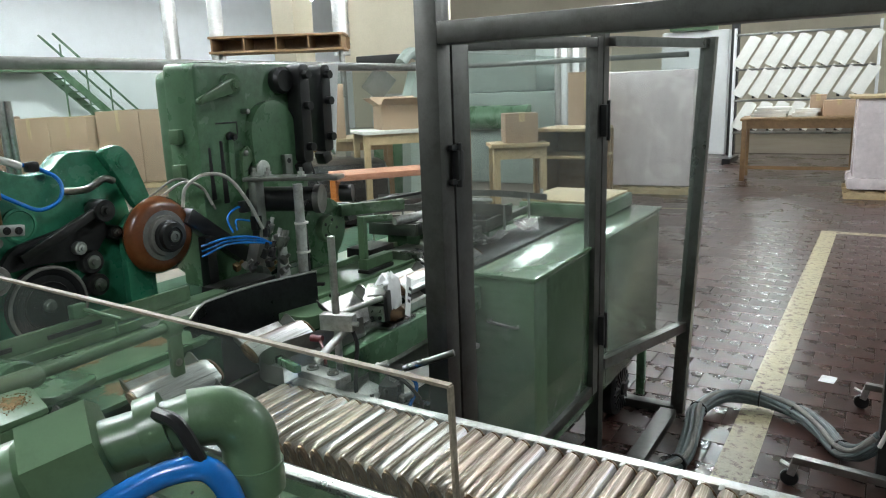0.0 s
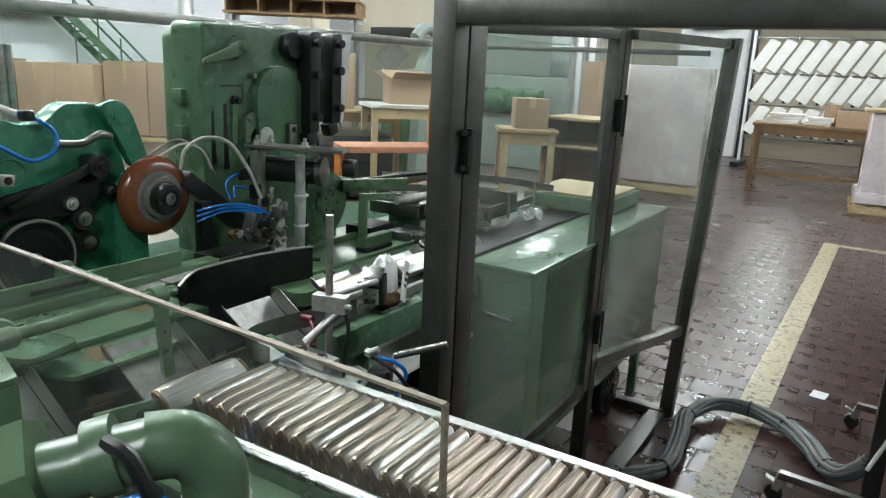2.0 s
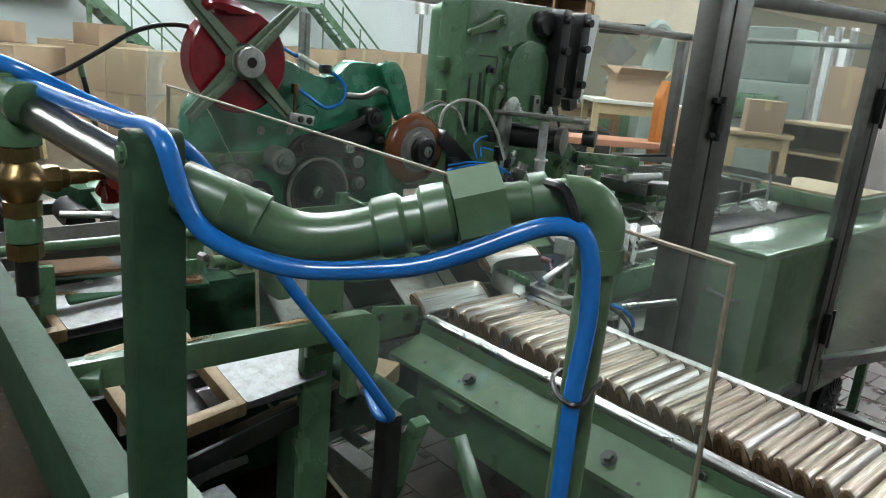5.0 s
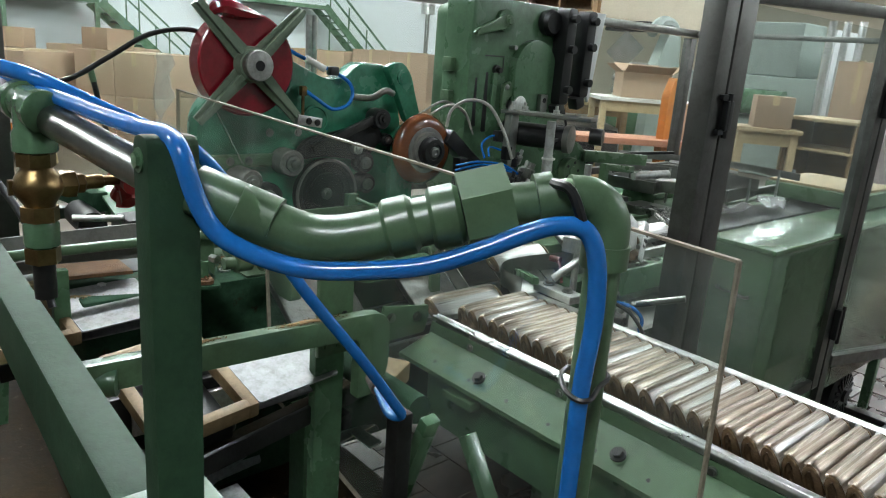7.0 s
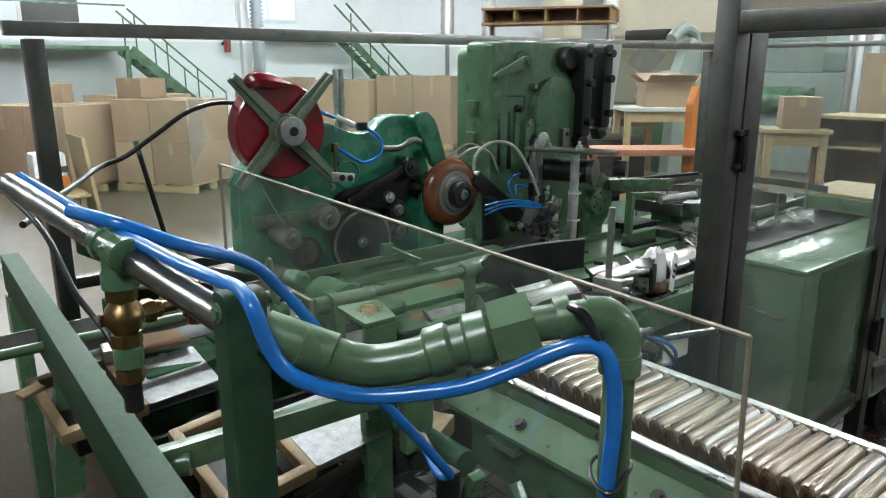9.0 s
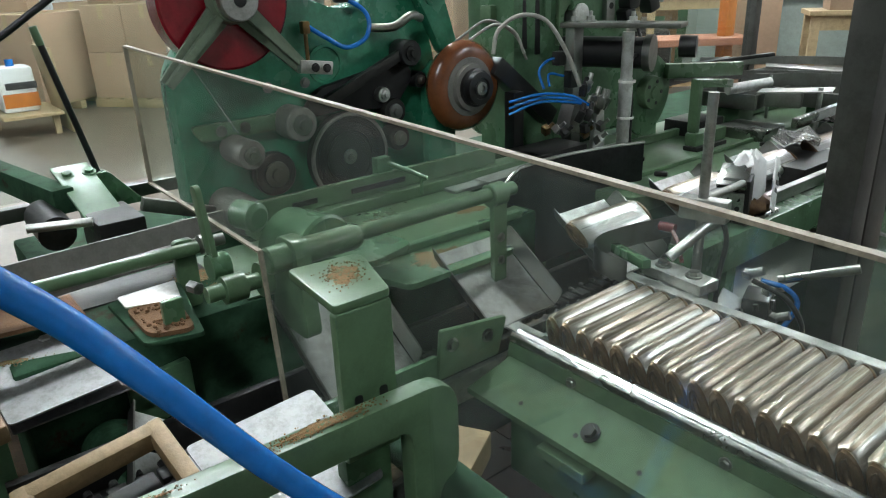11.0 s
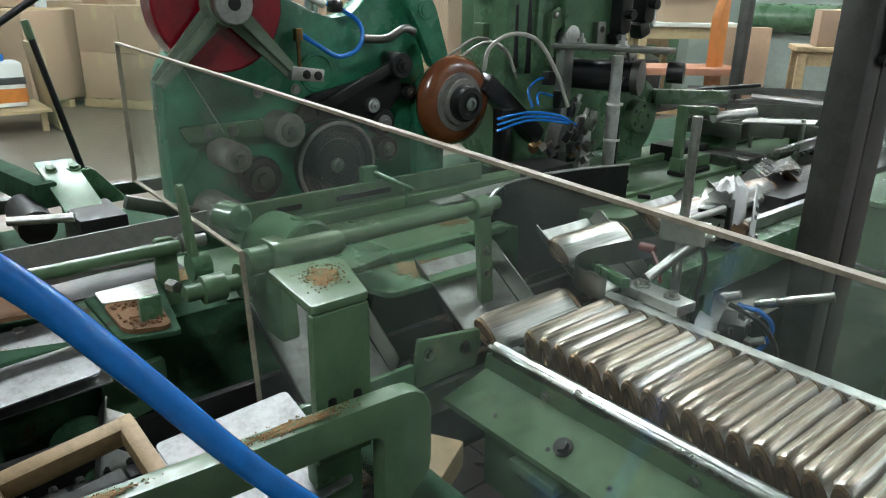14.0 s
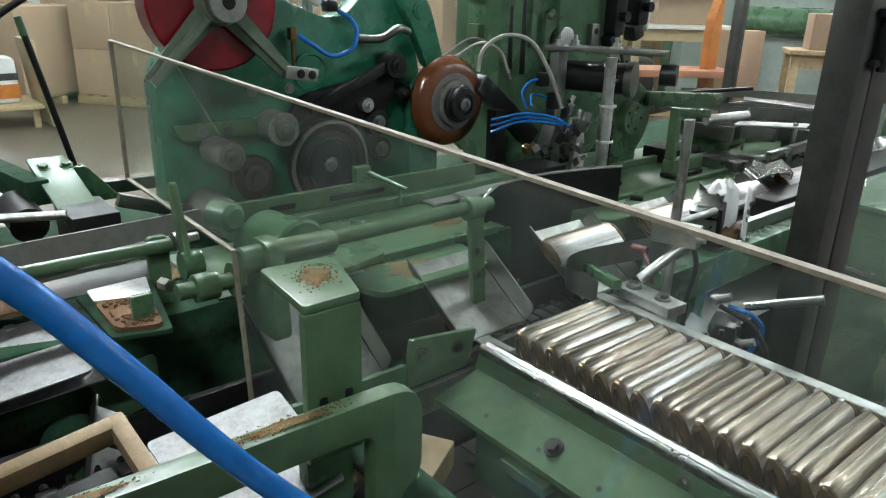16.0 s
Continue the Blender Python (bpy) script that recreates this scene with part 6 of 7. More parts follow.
    wheel = part("hand_wheel", lathe(B(), (-0.578, 0.141, 1.364), (-0.12, 0.99, 0), [(0, 0.008), (0.001, 0.012), (0.006, 0.012), (0.007, 0.008)], 18), RED_PAINT, p, "red hand wheel")
    for k in range(8):
        a = 2 * math.pi * k / 8
        part("lobe", rod(B(), (-0.578 + 0.010 * math.cos(a), 0.145, 1.364 + 0.010 * math.sin(a)), (-0.578 + 0.025 * math.cos(a), 0.145, 1.364 + 0.025 * math.sin(a)), 0.007, 0.0085, 10), RED_PAINT, wheel)
    part("drop_fitting", lathe(B(), (-0.572, 0.068, 1.334), (0, 0, -1), [(0, 0.013), (0.004, 0.0155), (0.024, 0.0155), (0.027, 0.012)], 18), GREEN, p)
    part("drop_nut", rod(B(), (-0.572, 0.068, 1.308), (-0.572, 0.068, 1.293), 0.0155, seg=6), BRASS, p)
    part("drop_pipe", rod(B(), (-0.572, 0.068, 1.294), (-0.572, 0.068, 1.258), 0.010, seg=18), IRON, p)
    h = thing("blue_hose", "bright blue air hose tied along the pipe", "hose", at=(0.004, 0.005, -0.009))
    pts = [(-0.92, 0.045, 1.478), (-0.631, 0.075, 1.453), (-0.552, 0.085, 1.449), (-0.474, 0.095, 1.444), (-0.407, 0.105, 1.441), (-0.352, 0.106, 1.443), (-0.322, 0.104, 1.435), (-0.315, 0.111, 1.405), (-0.306, 0.122, 1.381), (-0.289, 0.144, 1.366), (-0.266, 0.173, 1.358), (-0.24, 0.206, 1.360), (-0.215, 0.238, 1.366), (-0.193, 0.267, 1.379), (-0.173, 0.292, 1.394), (-0.159, 0.31, 1.401), (-0.146, 0.325, 1.398), (-0.14, 0.334, 1.374), (-0.138, 0.337, 1.329), (-0.14, 0.335, 1.272), (-0.140, 0.336, 1.175), (-0.143, 0.338, 0.9)]
    part("hose", tube(B(), pts, 0.0070, 14, 6), BLUE, h, "glossy blue plastic hose")
    part("cable_tie", tube(B(), [(-0.176, 0.318, 1.428), (-0.158, 0.318, 1.425), (-0.148, 0.324, 1.40), (-0.16, 0.345, 1.385)], 0.004, 8, 4), BLACK, h, "black cable tie")
    part("cable_tie", tube(B(), [(-0.1765, 0.363, 1.272), (-0.17, 0.348, 1.272), (-0.152, 0.331, 1.271), (-0.136, 0.327, 1.270), (-0.131, 0.336, 1.270), (-0.139, 0.356, 1.271), (-0.146, 0.378, 1.272), (-0.163, 0.381, 1.272), (-0.1765, 0.363, 1.272)], 0.0022, 6, 4), BLACK, h)
    h2 = thing("blue_hose", "bright blue air hose running down to the frame", "hose", at=(0.012, 0.012, -0.006))
    part("hose", tube(B(), [(-0.66, 0.04, 1.468), (-0.60, 0.07, 1.46), (-0.585, 0.13, 1.43), (-0.595, 0.208, 1.395), (-0.602, 0.254, 1.35), (-0.599, 0.298, 1.29), (-0.595, 0.355, 1.207), (-0.592, 0.44, 1.10), (-0.594, 0.50, 1.02), (-0.60, 0.525, 0.985), (-0.63, 0.525, 0.975), (-0.68, 0.54, 0.99)], 0.0078, 14, 6), BLUE, h2)
    part("fitting", rod(B(), (-0.68, 0.54, 0.99), (-0.71, 0.55, 0.995), 0.012), STEEL, h2)
    b = thing("black_cable", "black cable hanging to the reel stand", "cable")
    part("cable", tube(B(), [(-1.3, 0.10, 1.33), (-1.9, 0.376, 1.342), (-1.9, 0.457, 1.372), (-1.9, 0.544, 1.426), (-1.9, 0.651, 1.49), (-1.9, 0.77, 1.508), (-1.95, 0.9, 1.46)], 0.007), BLACK, b)
    part("cable", tube(B(), [(-0.92, 0.03, 1.45), (-0.80, 0.05, 1.41), (-0.72, 0.06, 1.35), (-0.66, 0.08, 1.30), (-0.62, 0.09, 1.22)], 0.004), BLACK, b)


pipework()
# ---- walkway: cables, control cabinet, litter ----
def walkway():
    c = thing("cable_bundle", "grey bundle of cables looped across the floor", "cable bundle")
    base = [(-0.95, 2.62, 0.05), (-0.745, 2.647, 0.05), (-0.60, 2.72, 0.05), (-0.47, 2.88, 0.05), (-0.475, 3.15, 0.06), (-0.50, 3.40, 0.065), (-0.42, 3.60, 0.07), (-0.27, 3.66, 0.065), (-0.10, 3.60, 0.06), (0.02, 3.44, 0.06), (0.10, 3.27, 0.07), (0.17, 3.15, 0.13), (0.24, 3.12, 0.22)]
    rng = random.Random(5)
    for k in range(9):
        a = 2 * math.pi * k / 8
        r = 0.0 if k == 8 else 0.026
        pts = [(x + r * math.cos(a + 0.25 * i), y + r * 0.7 * math.cos(a + 0.25 * i), max(0.016, z + r * math.sin(a + 0.25 * i) + rng.uniform(-0.004, 0.004))) for i, (x, y, z) in enumerate(base)]
        part("cable", tube(B(), pts, 0.0125, 10, 5), CABLE if k % 4 else RUBBER, c)
    for i in (2, 3, 5, 7, 8, 10):
        d = Vector(base[i + 1]) - Vector(base[i - 1])
        part("cable_tie", lathe(B(), Vector(base[i]), d, [(0, 0.041), (0.008, 0.041)], 18), BLACK, c)
    g = thing("control_cabinet", "grey control cabinet on a steel trolley frame", "control cabinet", at=(0.07, 0, 0))
    part("body", cube(B(), (0.55, 0.42, 1.10), (0.50, 3.35, 0.74), (0, 0, 6), 0.006), GREY, g, "pale grey painted cabinet body")
    part("front_frame", cube(B(), (0.06, 0.05, 1.28), (0.185, 3.13, 0.66), (0, 0, 6), 0.004), IRON, g, "dark steel front edge")
    part("top_frame", cube(B(), (0.62, 0.05, 0.05), (0.47, 3.15, 1.305), (0, 0, 6), 0.004), IRON, g)
    part("button", lathe(B(), (0.36, 3.13, 1.02), (0, -1, 0), [(0, 0.03), (0.02, 0.03), (0.022, 0.02)]), RED_PAINT, g, "red stop button")
    part("cable", tube(B(), [(0.16, 3.08, 0.2), (0.22, 3.05, 0.4), (0.32, 3.06, 0.7), (0.45, 3.08, 0.95)], 0.008), OFFWHITE, g)
    for dy, x0 in ((2.95, -0.12), (3.85, 0.10)):
        part("foot_bar", cube(B(), (0.75, 0.035, 0.03), (x0 + 0.37, dy, 0.125), (0, 0, -6), 0.003), STEEL, g, "bare steel foot bar")
        w = part("caster", lathe(B(), (x0 - 0.012, dy + 0.03, 0.042), (0, 1, 0), [(0, 0.03), (0.004, 0.034), (0.02, 0.034), (0.024, 0.03)]), BLACK, g)
        part("caster_fork", cube(B(), (0.03, 0.034, 0.07), (x0, dy + 0.042, 0.09), (0, 15, 0), 0.006), BRIGHT, w)
        part("brake_tab", cube(B(), (0.04, 0.03, 0.008), (x0 - 0.03, dy + 0.042, 0.095), (0, 25, 0), 0.002), BRIGHT, w)
    p = thing("paper_scrap", "small white paper scrap lying on the tiles", "paper")
    part("sheet", cube(B(), (0.075, 0.10, 0.001), (-0.005, 4.20, 0.0095), (0, 0, -8)), WHITE, p)


walkway()


# ---- hall furniture seen behind the machine ----
def carton(name, label, size, at, rz=0.0, group="cartons"):
    b = thing(name, label, "carton", group, at)
    b.rotation_euler = (0, 0, radians(rz))
    part("box", cube(B(), size, (0, 0, size[2] / 2), bevel=0.006), CARD, b)
    part("tape", cube(B(), (0.06, size[1] + 0.004, size[2] * 0.3), (0, 0, size[2] * 0.86)), PALE_WOOD, b)
    part("flap_seam", cube(B(), (0.008, size[1] + 0.002, 0.003), (0.05, 0, size[2])), WOOD, b)
    return b


def pallet(at, rz=0.0, size=(1.2, 0.9)):
    p = thing("pallet", "worn pale wooden pallet on the floor", "pallet", "pallets", at)
    p.rotation_euler = (0, 0, radians(rz))
    w, d = size
    for k in range(3):
        part("runner", cube(B(), (w, 0.09, 0.09), (0, (k - 1) * (d / 2 - 0.05), 0.048), bevel=0.004), PALE_WOOD, p)
    for k in range(6):
        part("board", cube(B(), (0.13, d, 0.02), ((k - 2.5) * w / 6, 0, 0.105), bevel=0.003), PALE_WOOD, p)


def pallet_load(x, y, rz, w=1.15, d=0.95, nz=3, h=0.36, wrapped=True):
    pallet((x, y, 0), rz, (w + 0.05, d))
    m = pose(x, y, 0, 0, 0, rz)
    for k in range(nz):
        for i in range(2):
            q = m @ Vector(((i - 0.5) * w / 2, 0, 0.117 + k * h))
            carton("carton", "brown cardboard carton stacked on a pallet", (w / 2 - 0.01, d - 0.02, h - 0.004), q, rz)
    if wrapped:
        f = thing("stretch_film", "loose clear stretch film hanging off the cartons", "stretch film")
        bm = B()
        rng = random.Random(int(x * 10) + 77)
        g = []
        for j in range(9):
            row = []
            for i in range(5):
                q = m @ Vector((w * 0.52 + 0.03 + rng.uniform(0, 0.05), -d * 0.5 + 0.09 * i + 0.05 * math.sin(j) - 0.1, 0.15 + nz * h - 0.11 * j * (1 - 0.1 * i)))
                row.append(bm.verts.new(q))
            g.append(row)
        for a, b in zip(g, g[1:]):
            for i in range(4):
                bm.faces.new((a[i], a[i + 1], b[i + 1], b[i]))
        bmesh.ops.solidify(bm, geom=bm.faces[:], thickness=0.003)
        part("film", bm, FILM, f)


pallet_load(-9.75, 3.25, 35, 1.15, 0.95, 2, 0.54)
pallet_load(-10.55, 2.0, 35, 1.3, 1.1, 1, 1.02, False)
pallet_load(-11.6, 3.4, 35, 1.2, 1.0, 1, 1.08, False)
pallet_load(-12.9, 8.0, 30, 1.4, 1.0, 1, 1.22, False)
pallet_load(-11.7, 9.0, 30, 1.6, 1.0, 1, 1.30, False)
pallet_load(-14.4, 7.1, 30, 1.4, 1.0, 1, 1.26, False)
carton("carton", "brown cardboard carton lying open on the load", (0.5, 0.4, 0.26), (-10.1, 3.0, 1.2), 20)
carton("carton", "brown cardboard carton on the stacked load", (0.35, 0.3, 0.25), (-10.9, 2.1, 1.14), 50)


def table(name, label, x, y, rz, w, d, h, mat, top):
    t = thing(name, label, "table", "", (x, y, 0))
    t.rotation_euler = (0, 0, radians(rz))
    part("tabletop", cube(B(), (w, d, 0.04), (0, 0, h - 0.02), bevel=0.004), top, t)
    part("apron", cube(B(), (w - 0.1, 0.03, 0.12), (0, -d / 2 + 0.05, h - 0.10)), mat, t)
    part("apron", cube(B(), (w - 0.1, 0.03, 0.12), (0, d / 2 - 0.05, h - 0.10)), mat, t)
    for sx in (-1, 1):
        for sy in (-1, 1):
            part("leg", cube(B(), (0.07, 0.07, h - 0.04), (sx * (w / 2 - 0.06), sy * (d / 2 - 0.06), (h - 0.04) / 2), bevel=0.004), mat, t)
    part("stretcher", cube(B(), (w - 0.1, 0.04, 0.05), (0, -d / 2 + 0.06, 0.22)), mat, t)
    return t


table("work_table", "brown wooden work table beside the rack", -1.02, 12.65, 5, 1.65, 0.85, 0.98, WOOD, WOOD)
for x, y, w, h, n in ((-1.45, 12.6, 0.5, 0.05, 3), (-0.95, 12.7, 0.35, 0.06, 2)):
    for k in range(n):
        s = thing("card_stack", "flat stack of pale cards on the table", "stack", "card stacks", (x + 0.03 * k, y, 0.981 + k * (h + 0.001)))
        part("block", cube(B(), (w, 0.3, h), (0, 0, h / 2), (0, 0, 4 * k), 0.003), OFFWHITE, s)
carton("carton", "small tan carton on the work table", (0.42, 0.3, 0.24), (-0.5, 12.65, 0.981), 5)
carton("carton", "small tan carton on the work table", (0.22, 0.25, 0.32), (-0.8, 12.85, 0.981), 5)


def panel_rack():
    r = thing("panel_rack", "white rack of slanted panels in three rows", "rack")
    for x in (-2.45, -0.1):
        part("upright", span(B(), (x, 15.0, 0.1), (x + 0.05, 15.06, 2.5), 0.004), WHITE, r)
        part("foot", span(B(), (x - 0.05, 14.6, 0.0), (x + 0.1, 15.5, 0.1), 0.004), BLACK, r)
    for z in (0.55, 1.15, 1.72, 2.35):
        part("shelf_bar", span(B(), (-2.4, 14.96, z), (-0.1, 15.0, z + 0.04), 0.004), STEEL, r)
    for row, z in enumerate((0.62, 1.22, 1.78)):
        for k in range(8):
            part("panel", cube(B(), (0.20, 0.02, 0.56 if row < 2 else 0.62), (-2.2 + k * 0.28, 14.92, z + 0.28), (-12, 28, 0), 0.004), OFFWHITE, r)
            part("clip", cube(B(), (0.05, 0.03, 0.05), (-2.33 + k * 0.28, 14.93, z + 0.02), bevel=0.004), BLACK, r)


panel_rack()


def wrapped_pallet():
    pallet((0.32, 11.25, 0), 4, (1.25, 1.0))
    w = thing("wrapped_stack", "pinkish stretch-wrapped stack under a pale board", "wrapped stack")
    part("load", cube(B(), (1.08, 0.9, 1.16), (0.32, 11.25, 0.70), (0, 0, 4), 0.03), WRAP, w, "pinkish goods in stretch film")
    part("skirt", cube(B(), (1.2, 0.98, 0.16), (0.32, 11.25, 0.205), (0, 0, 4), 0.05), WRAP, w)
    part("board", cube(B(), (1.25, 1.0, 0.035), (0.32, 11.25, 1.30), (0, 0, 4), 0.004), PALE_WOOD, w)
    for x in (0.05, 0.72):
        part("strap", cube(B(), (0.02, 0.91, 1.17), (x, 11.25, 0.70), (0, 0, 4)), BLACK, w, "black strap")
    part("label_sheet", cube(B(), (0.24, 0.004, 0.30), (0.52, 10.79, 1.0), (0, 0, 4)), WHITE, w)
    tx = B()
    for k in range(5):
        cube(tx, (0.16, 0.002, 0.012), (0.52, 10.785, 1.08 - 0.045 * k), (0, 0, 4))
    part("label_print", tx, PRINT, w)
    s = thing("operator_station", "monitor and white cases on a shelf", "workstation")
    part("shelf", span(B(), (0.1, 13.6, 1.30), (2.2, 14.2, 1.36), 0.004), BLACK, s)
    part("shelf_support", span(B(), (0.3, 13.9, 0), (0.4, 14.1, 1.30)), STEEL, s)
    part("shelf_support", span(B(), (1.9, 13.9, 0), (2.0, 14.1, 1.30)), STEEL, s)
    m = part("monitor", cube(B(), (0.42, 0.06, 0.36), (0.62, 13.8, 1.72), bevel=0.008), BLACK, s)
    part("screen", cube(B(), (0.12, 0.004, 0.09), (0.56, 13.768, 1.78)), SCREEN, m)
    part("monitor_foot", span(B(), (0.55, 13.78, 1.361), (0.7, 13.9, 1.54)), BLACK, m)
    part("case", span(B(), (0.15, 13.7, 1.361), (0.34, 13.95, 1.72), 0.01), WHITE, s)
    part("case", span(B(), (0.95, 13.7, 1.361), (1.5, 14.0, 1.95), 0.01), WHITE, s)


wrapped_pallet()


def behind_cage():
    pallet((-2.85, 10.9, 0), 5, (1.45, 1.0))
    w = thing("wrapped_stack", "pinkish stretch-wrapped stack behind the cage", "wrapped stack")
    part("load", cube(B(), (1.35, 0.95, 1.62), (-2.85, 10.9, 0.93), (0, 0, 5), 0.05), WRAP, w)
    # shelves with cartons
    s = thing("open_shelf", "dark shelf unit with pale board edges", "shelf")
    for z in (0.35, 0.84, 1.12):
        part("board", span(B(), (-3.0, 7.1, z), (-2.35, 7.7, z + 0.03), 0.003), PALE_WOOD, s)
    part("back_panel", span(B(), (-3.0, 7.68, 0.0), (-2.35, 7.72, 1.12)), WOOD, s)
    for x in (-3.0, -2.39):
        part("side_panel", span(B(), (x, 7.12, 0), (x + 0.03, 7.679, 1.119)), WOOD, s)
    carton("carton", "tan cardboard carton on a small table", (0.34, 0.3, 0.30), (-3.12, 7.0, 1.02), 35)
    table("small_table", "pale wooden side table with a carton", -3.15, 7.0, 35, 0.6, 0.45, 1.02, PALE_WOOD, PALE_WOOD)
    carton("carton", "tall folded brown carton on the floor", (0.5, 0.12, 1.15), (-3.85, 6.75, 0.0), 50)
    # salmon bench with an orange frame
    b = thing("orange_bench", "salmon bench top with an orange end frame", "bench")
    part("bench_top", cube(B(), (1.15, 0.45, 0.06), (-4.05, 5.95, 0.80), (0, 0, 52), 0.006), SALMON, b, "scratched salmon bench top")
    part("end_frame", plate(B(), rounded([(6.18, 0.0), (6.32, 0.0), (6.32, 1.40), (6.26, 1.42), (6.18, 1.25)], 0.02), "x", -3.83, -3.75, 0.004), ORANGE, b, "orange painted end frame")
    part("leg", span(B(), (-4.45, 5.5, 0), (-4.38, 5.57, 0.77)), ORANGE, b)
    table("pale_table", "pale wooden table with a paper stack", -4.9, 7.4, 50, 1.1, 0.7, 1.14, PALE_WOOD, OFFWHITE)
    o = thing("open_carton", "brown cardboard carton with its flaps open", "carton", "cartons", (-4.9, 7.4, 1.141))
    o.rotation_euler = (0, 0, radians(50))
    walls = B()
    for sx, sy, px, py in ((0.56, 0.008, 0, -0.196), (0.56, 0.008, 0, 0.196), (0.008, 0.384, -0.276, 0), (0.008, 0.384, 0.276, 0)):
        cube(walls, (sx, sy, 0.30), (px, py, 0.15))
    cube(walls, (0.544, 0.384, 0.006), (0, 0, 0.003))
    part("box", walls, CARD, o)
    for px, py, sx, sy, rx, ry in ((0, -0.27, 0.55, 0.17, -28, 0), (0, 0.27, 0.55, 0.17, 40, 0), (-0.34, 0, 0.16, 0.38, 0, 35), (0.34, 0, 0.16, 0.38, 0, -40)):
        part("flap", cube(B(), (sx, sy, 0.006), (px, py, 0.325), (rx, ry, 0)), CARD, o)
    carton("carton", "brown carton standing by the pale table", (0.6, 0.5, 0.7), (-6.3, 7.6, 1.0), 40)
    table("back_table", "brown table carrying cartons", -6.3, 7.8, 40, 1.6, 0.9, 1.0, WOOD, PALE_WOOD)
    carton("carton", "brown taped carton on the back table", (0.55, 0.45, 0.45), (-6.7, 7.4, 1.0), 40)
    k = thing("dark_heap", "dark covered heap under the table", "covered goods")
    hb = cube(B(), (1.2, 0.9, 0.8), (-5.6, 7.0, 0.40), (0, 0, 45), 0.18)
    part("cover", hb, BLACK, k)
    # small green machine with rollers
    g = thing("label_machine", "pale green machine with bright rollers", "machine")
    part("frame", plate(B(), rounded([(8.6, 0.0), (9.2, 0.0), (9.2, 1.9), (8.95, 2.0), (8.7, 1.5)], 0.08), "x", -5.75, -5.6, 0.01), FAR_GREEN, g)
    part("arch", tube(B(), [(-5.68, 8.6, 1.95), (-5.68, 8.85, 2.1), (-5.68, 9.15, 2.0), (-5.68, 9.25, 1.5)], 0.08, 10), FAR_GREEN, g)
    for z in (1.15, 1.32, 1.5):
        part("roller", rod(B(), (-6.3, 8.75, z), (-5.7, 8.85, z), 0.05), BRIGHT, g)
    part("web", cube(B(), (0.35, 0.02, 0.4), (-6.1, 8.65, 1.7), (0, 40, 20)), STEEL, g)
    part("head", cube(B(), (0.7, 0.2, 0.14), (-6.1, 8.7, 2.02), bevel=0.02), IRON, g)
    part("stand", span(B(), (-6.3, 8.7, 0), (-5.76, 9.2, 0.9), 0.01), GREEN, g)
    # far green machine and tall boards
    f = thing("far_machine", "large pale green machine in the hall", "machine")
    part("body", span(B(), (-6.6, 11.0, 0), (-4.4, 12.2, 1.5), 0.05), FAR_GREEN, f)
    part("upper", span(B(), (-6.1, 11.2, 1.5), (-4.8, 12.0, 2.3), 0.05), FAR_GREEN, f)
    part("drum", rod(B(), (-6.0, 10.95, 1.1), (-4.8, 10.95, 1.1), 0.2), GREEN, f)
    part("guard", span(B(), (-4.38, 11.1, 0.9), (-4.3, 12.0, 2.2), 0.01), WHITE, f)
    for x in (-4.3, -4.1, -3.9):
        c = thing("spring_column", "bright upright coil column", "machine column", "columns", (x, 10.9, 0))
        part("column", rod(B(), (0, 0, 0), (0, 0, 2.3), 0.05), BRIGHT, c)
    carton("carton", "tall pale board stack", (0.5, 0.25, 1.75), (-3.45, 9.9, 0.0), 15)
    # white tall machine far behind
    m = thing("white_machine", "white cased machine with green parts", "machine")
    part("case", span(B(), (-4.2, 16.5, 0), (-2.8, 17.6, 2.6), 0.05), WHITE, m)
    part("unit", span(B(), (-4.0, 16.3, 2.6), (-3.2, 17.4, 3.1), 0.05), GREEN_PALE, m)
    part("post", span(B(), (-2.75, 16.4, 0), (-2.6, 16.55, 3.4)), BLACK, m)


behind_cage()


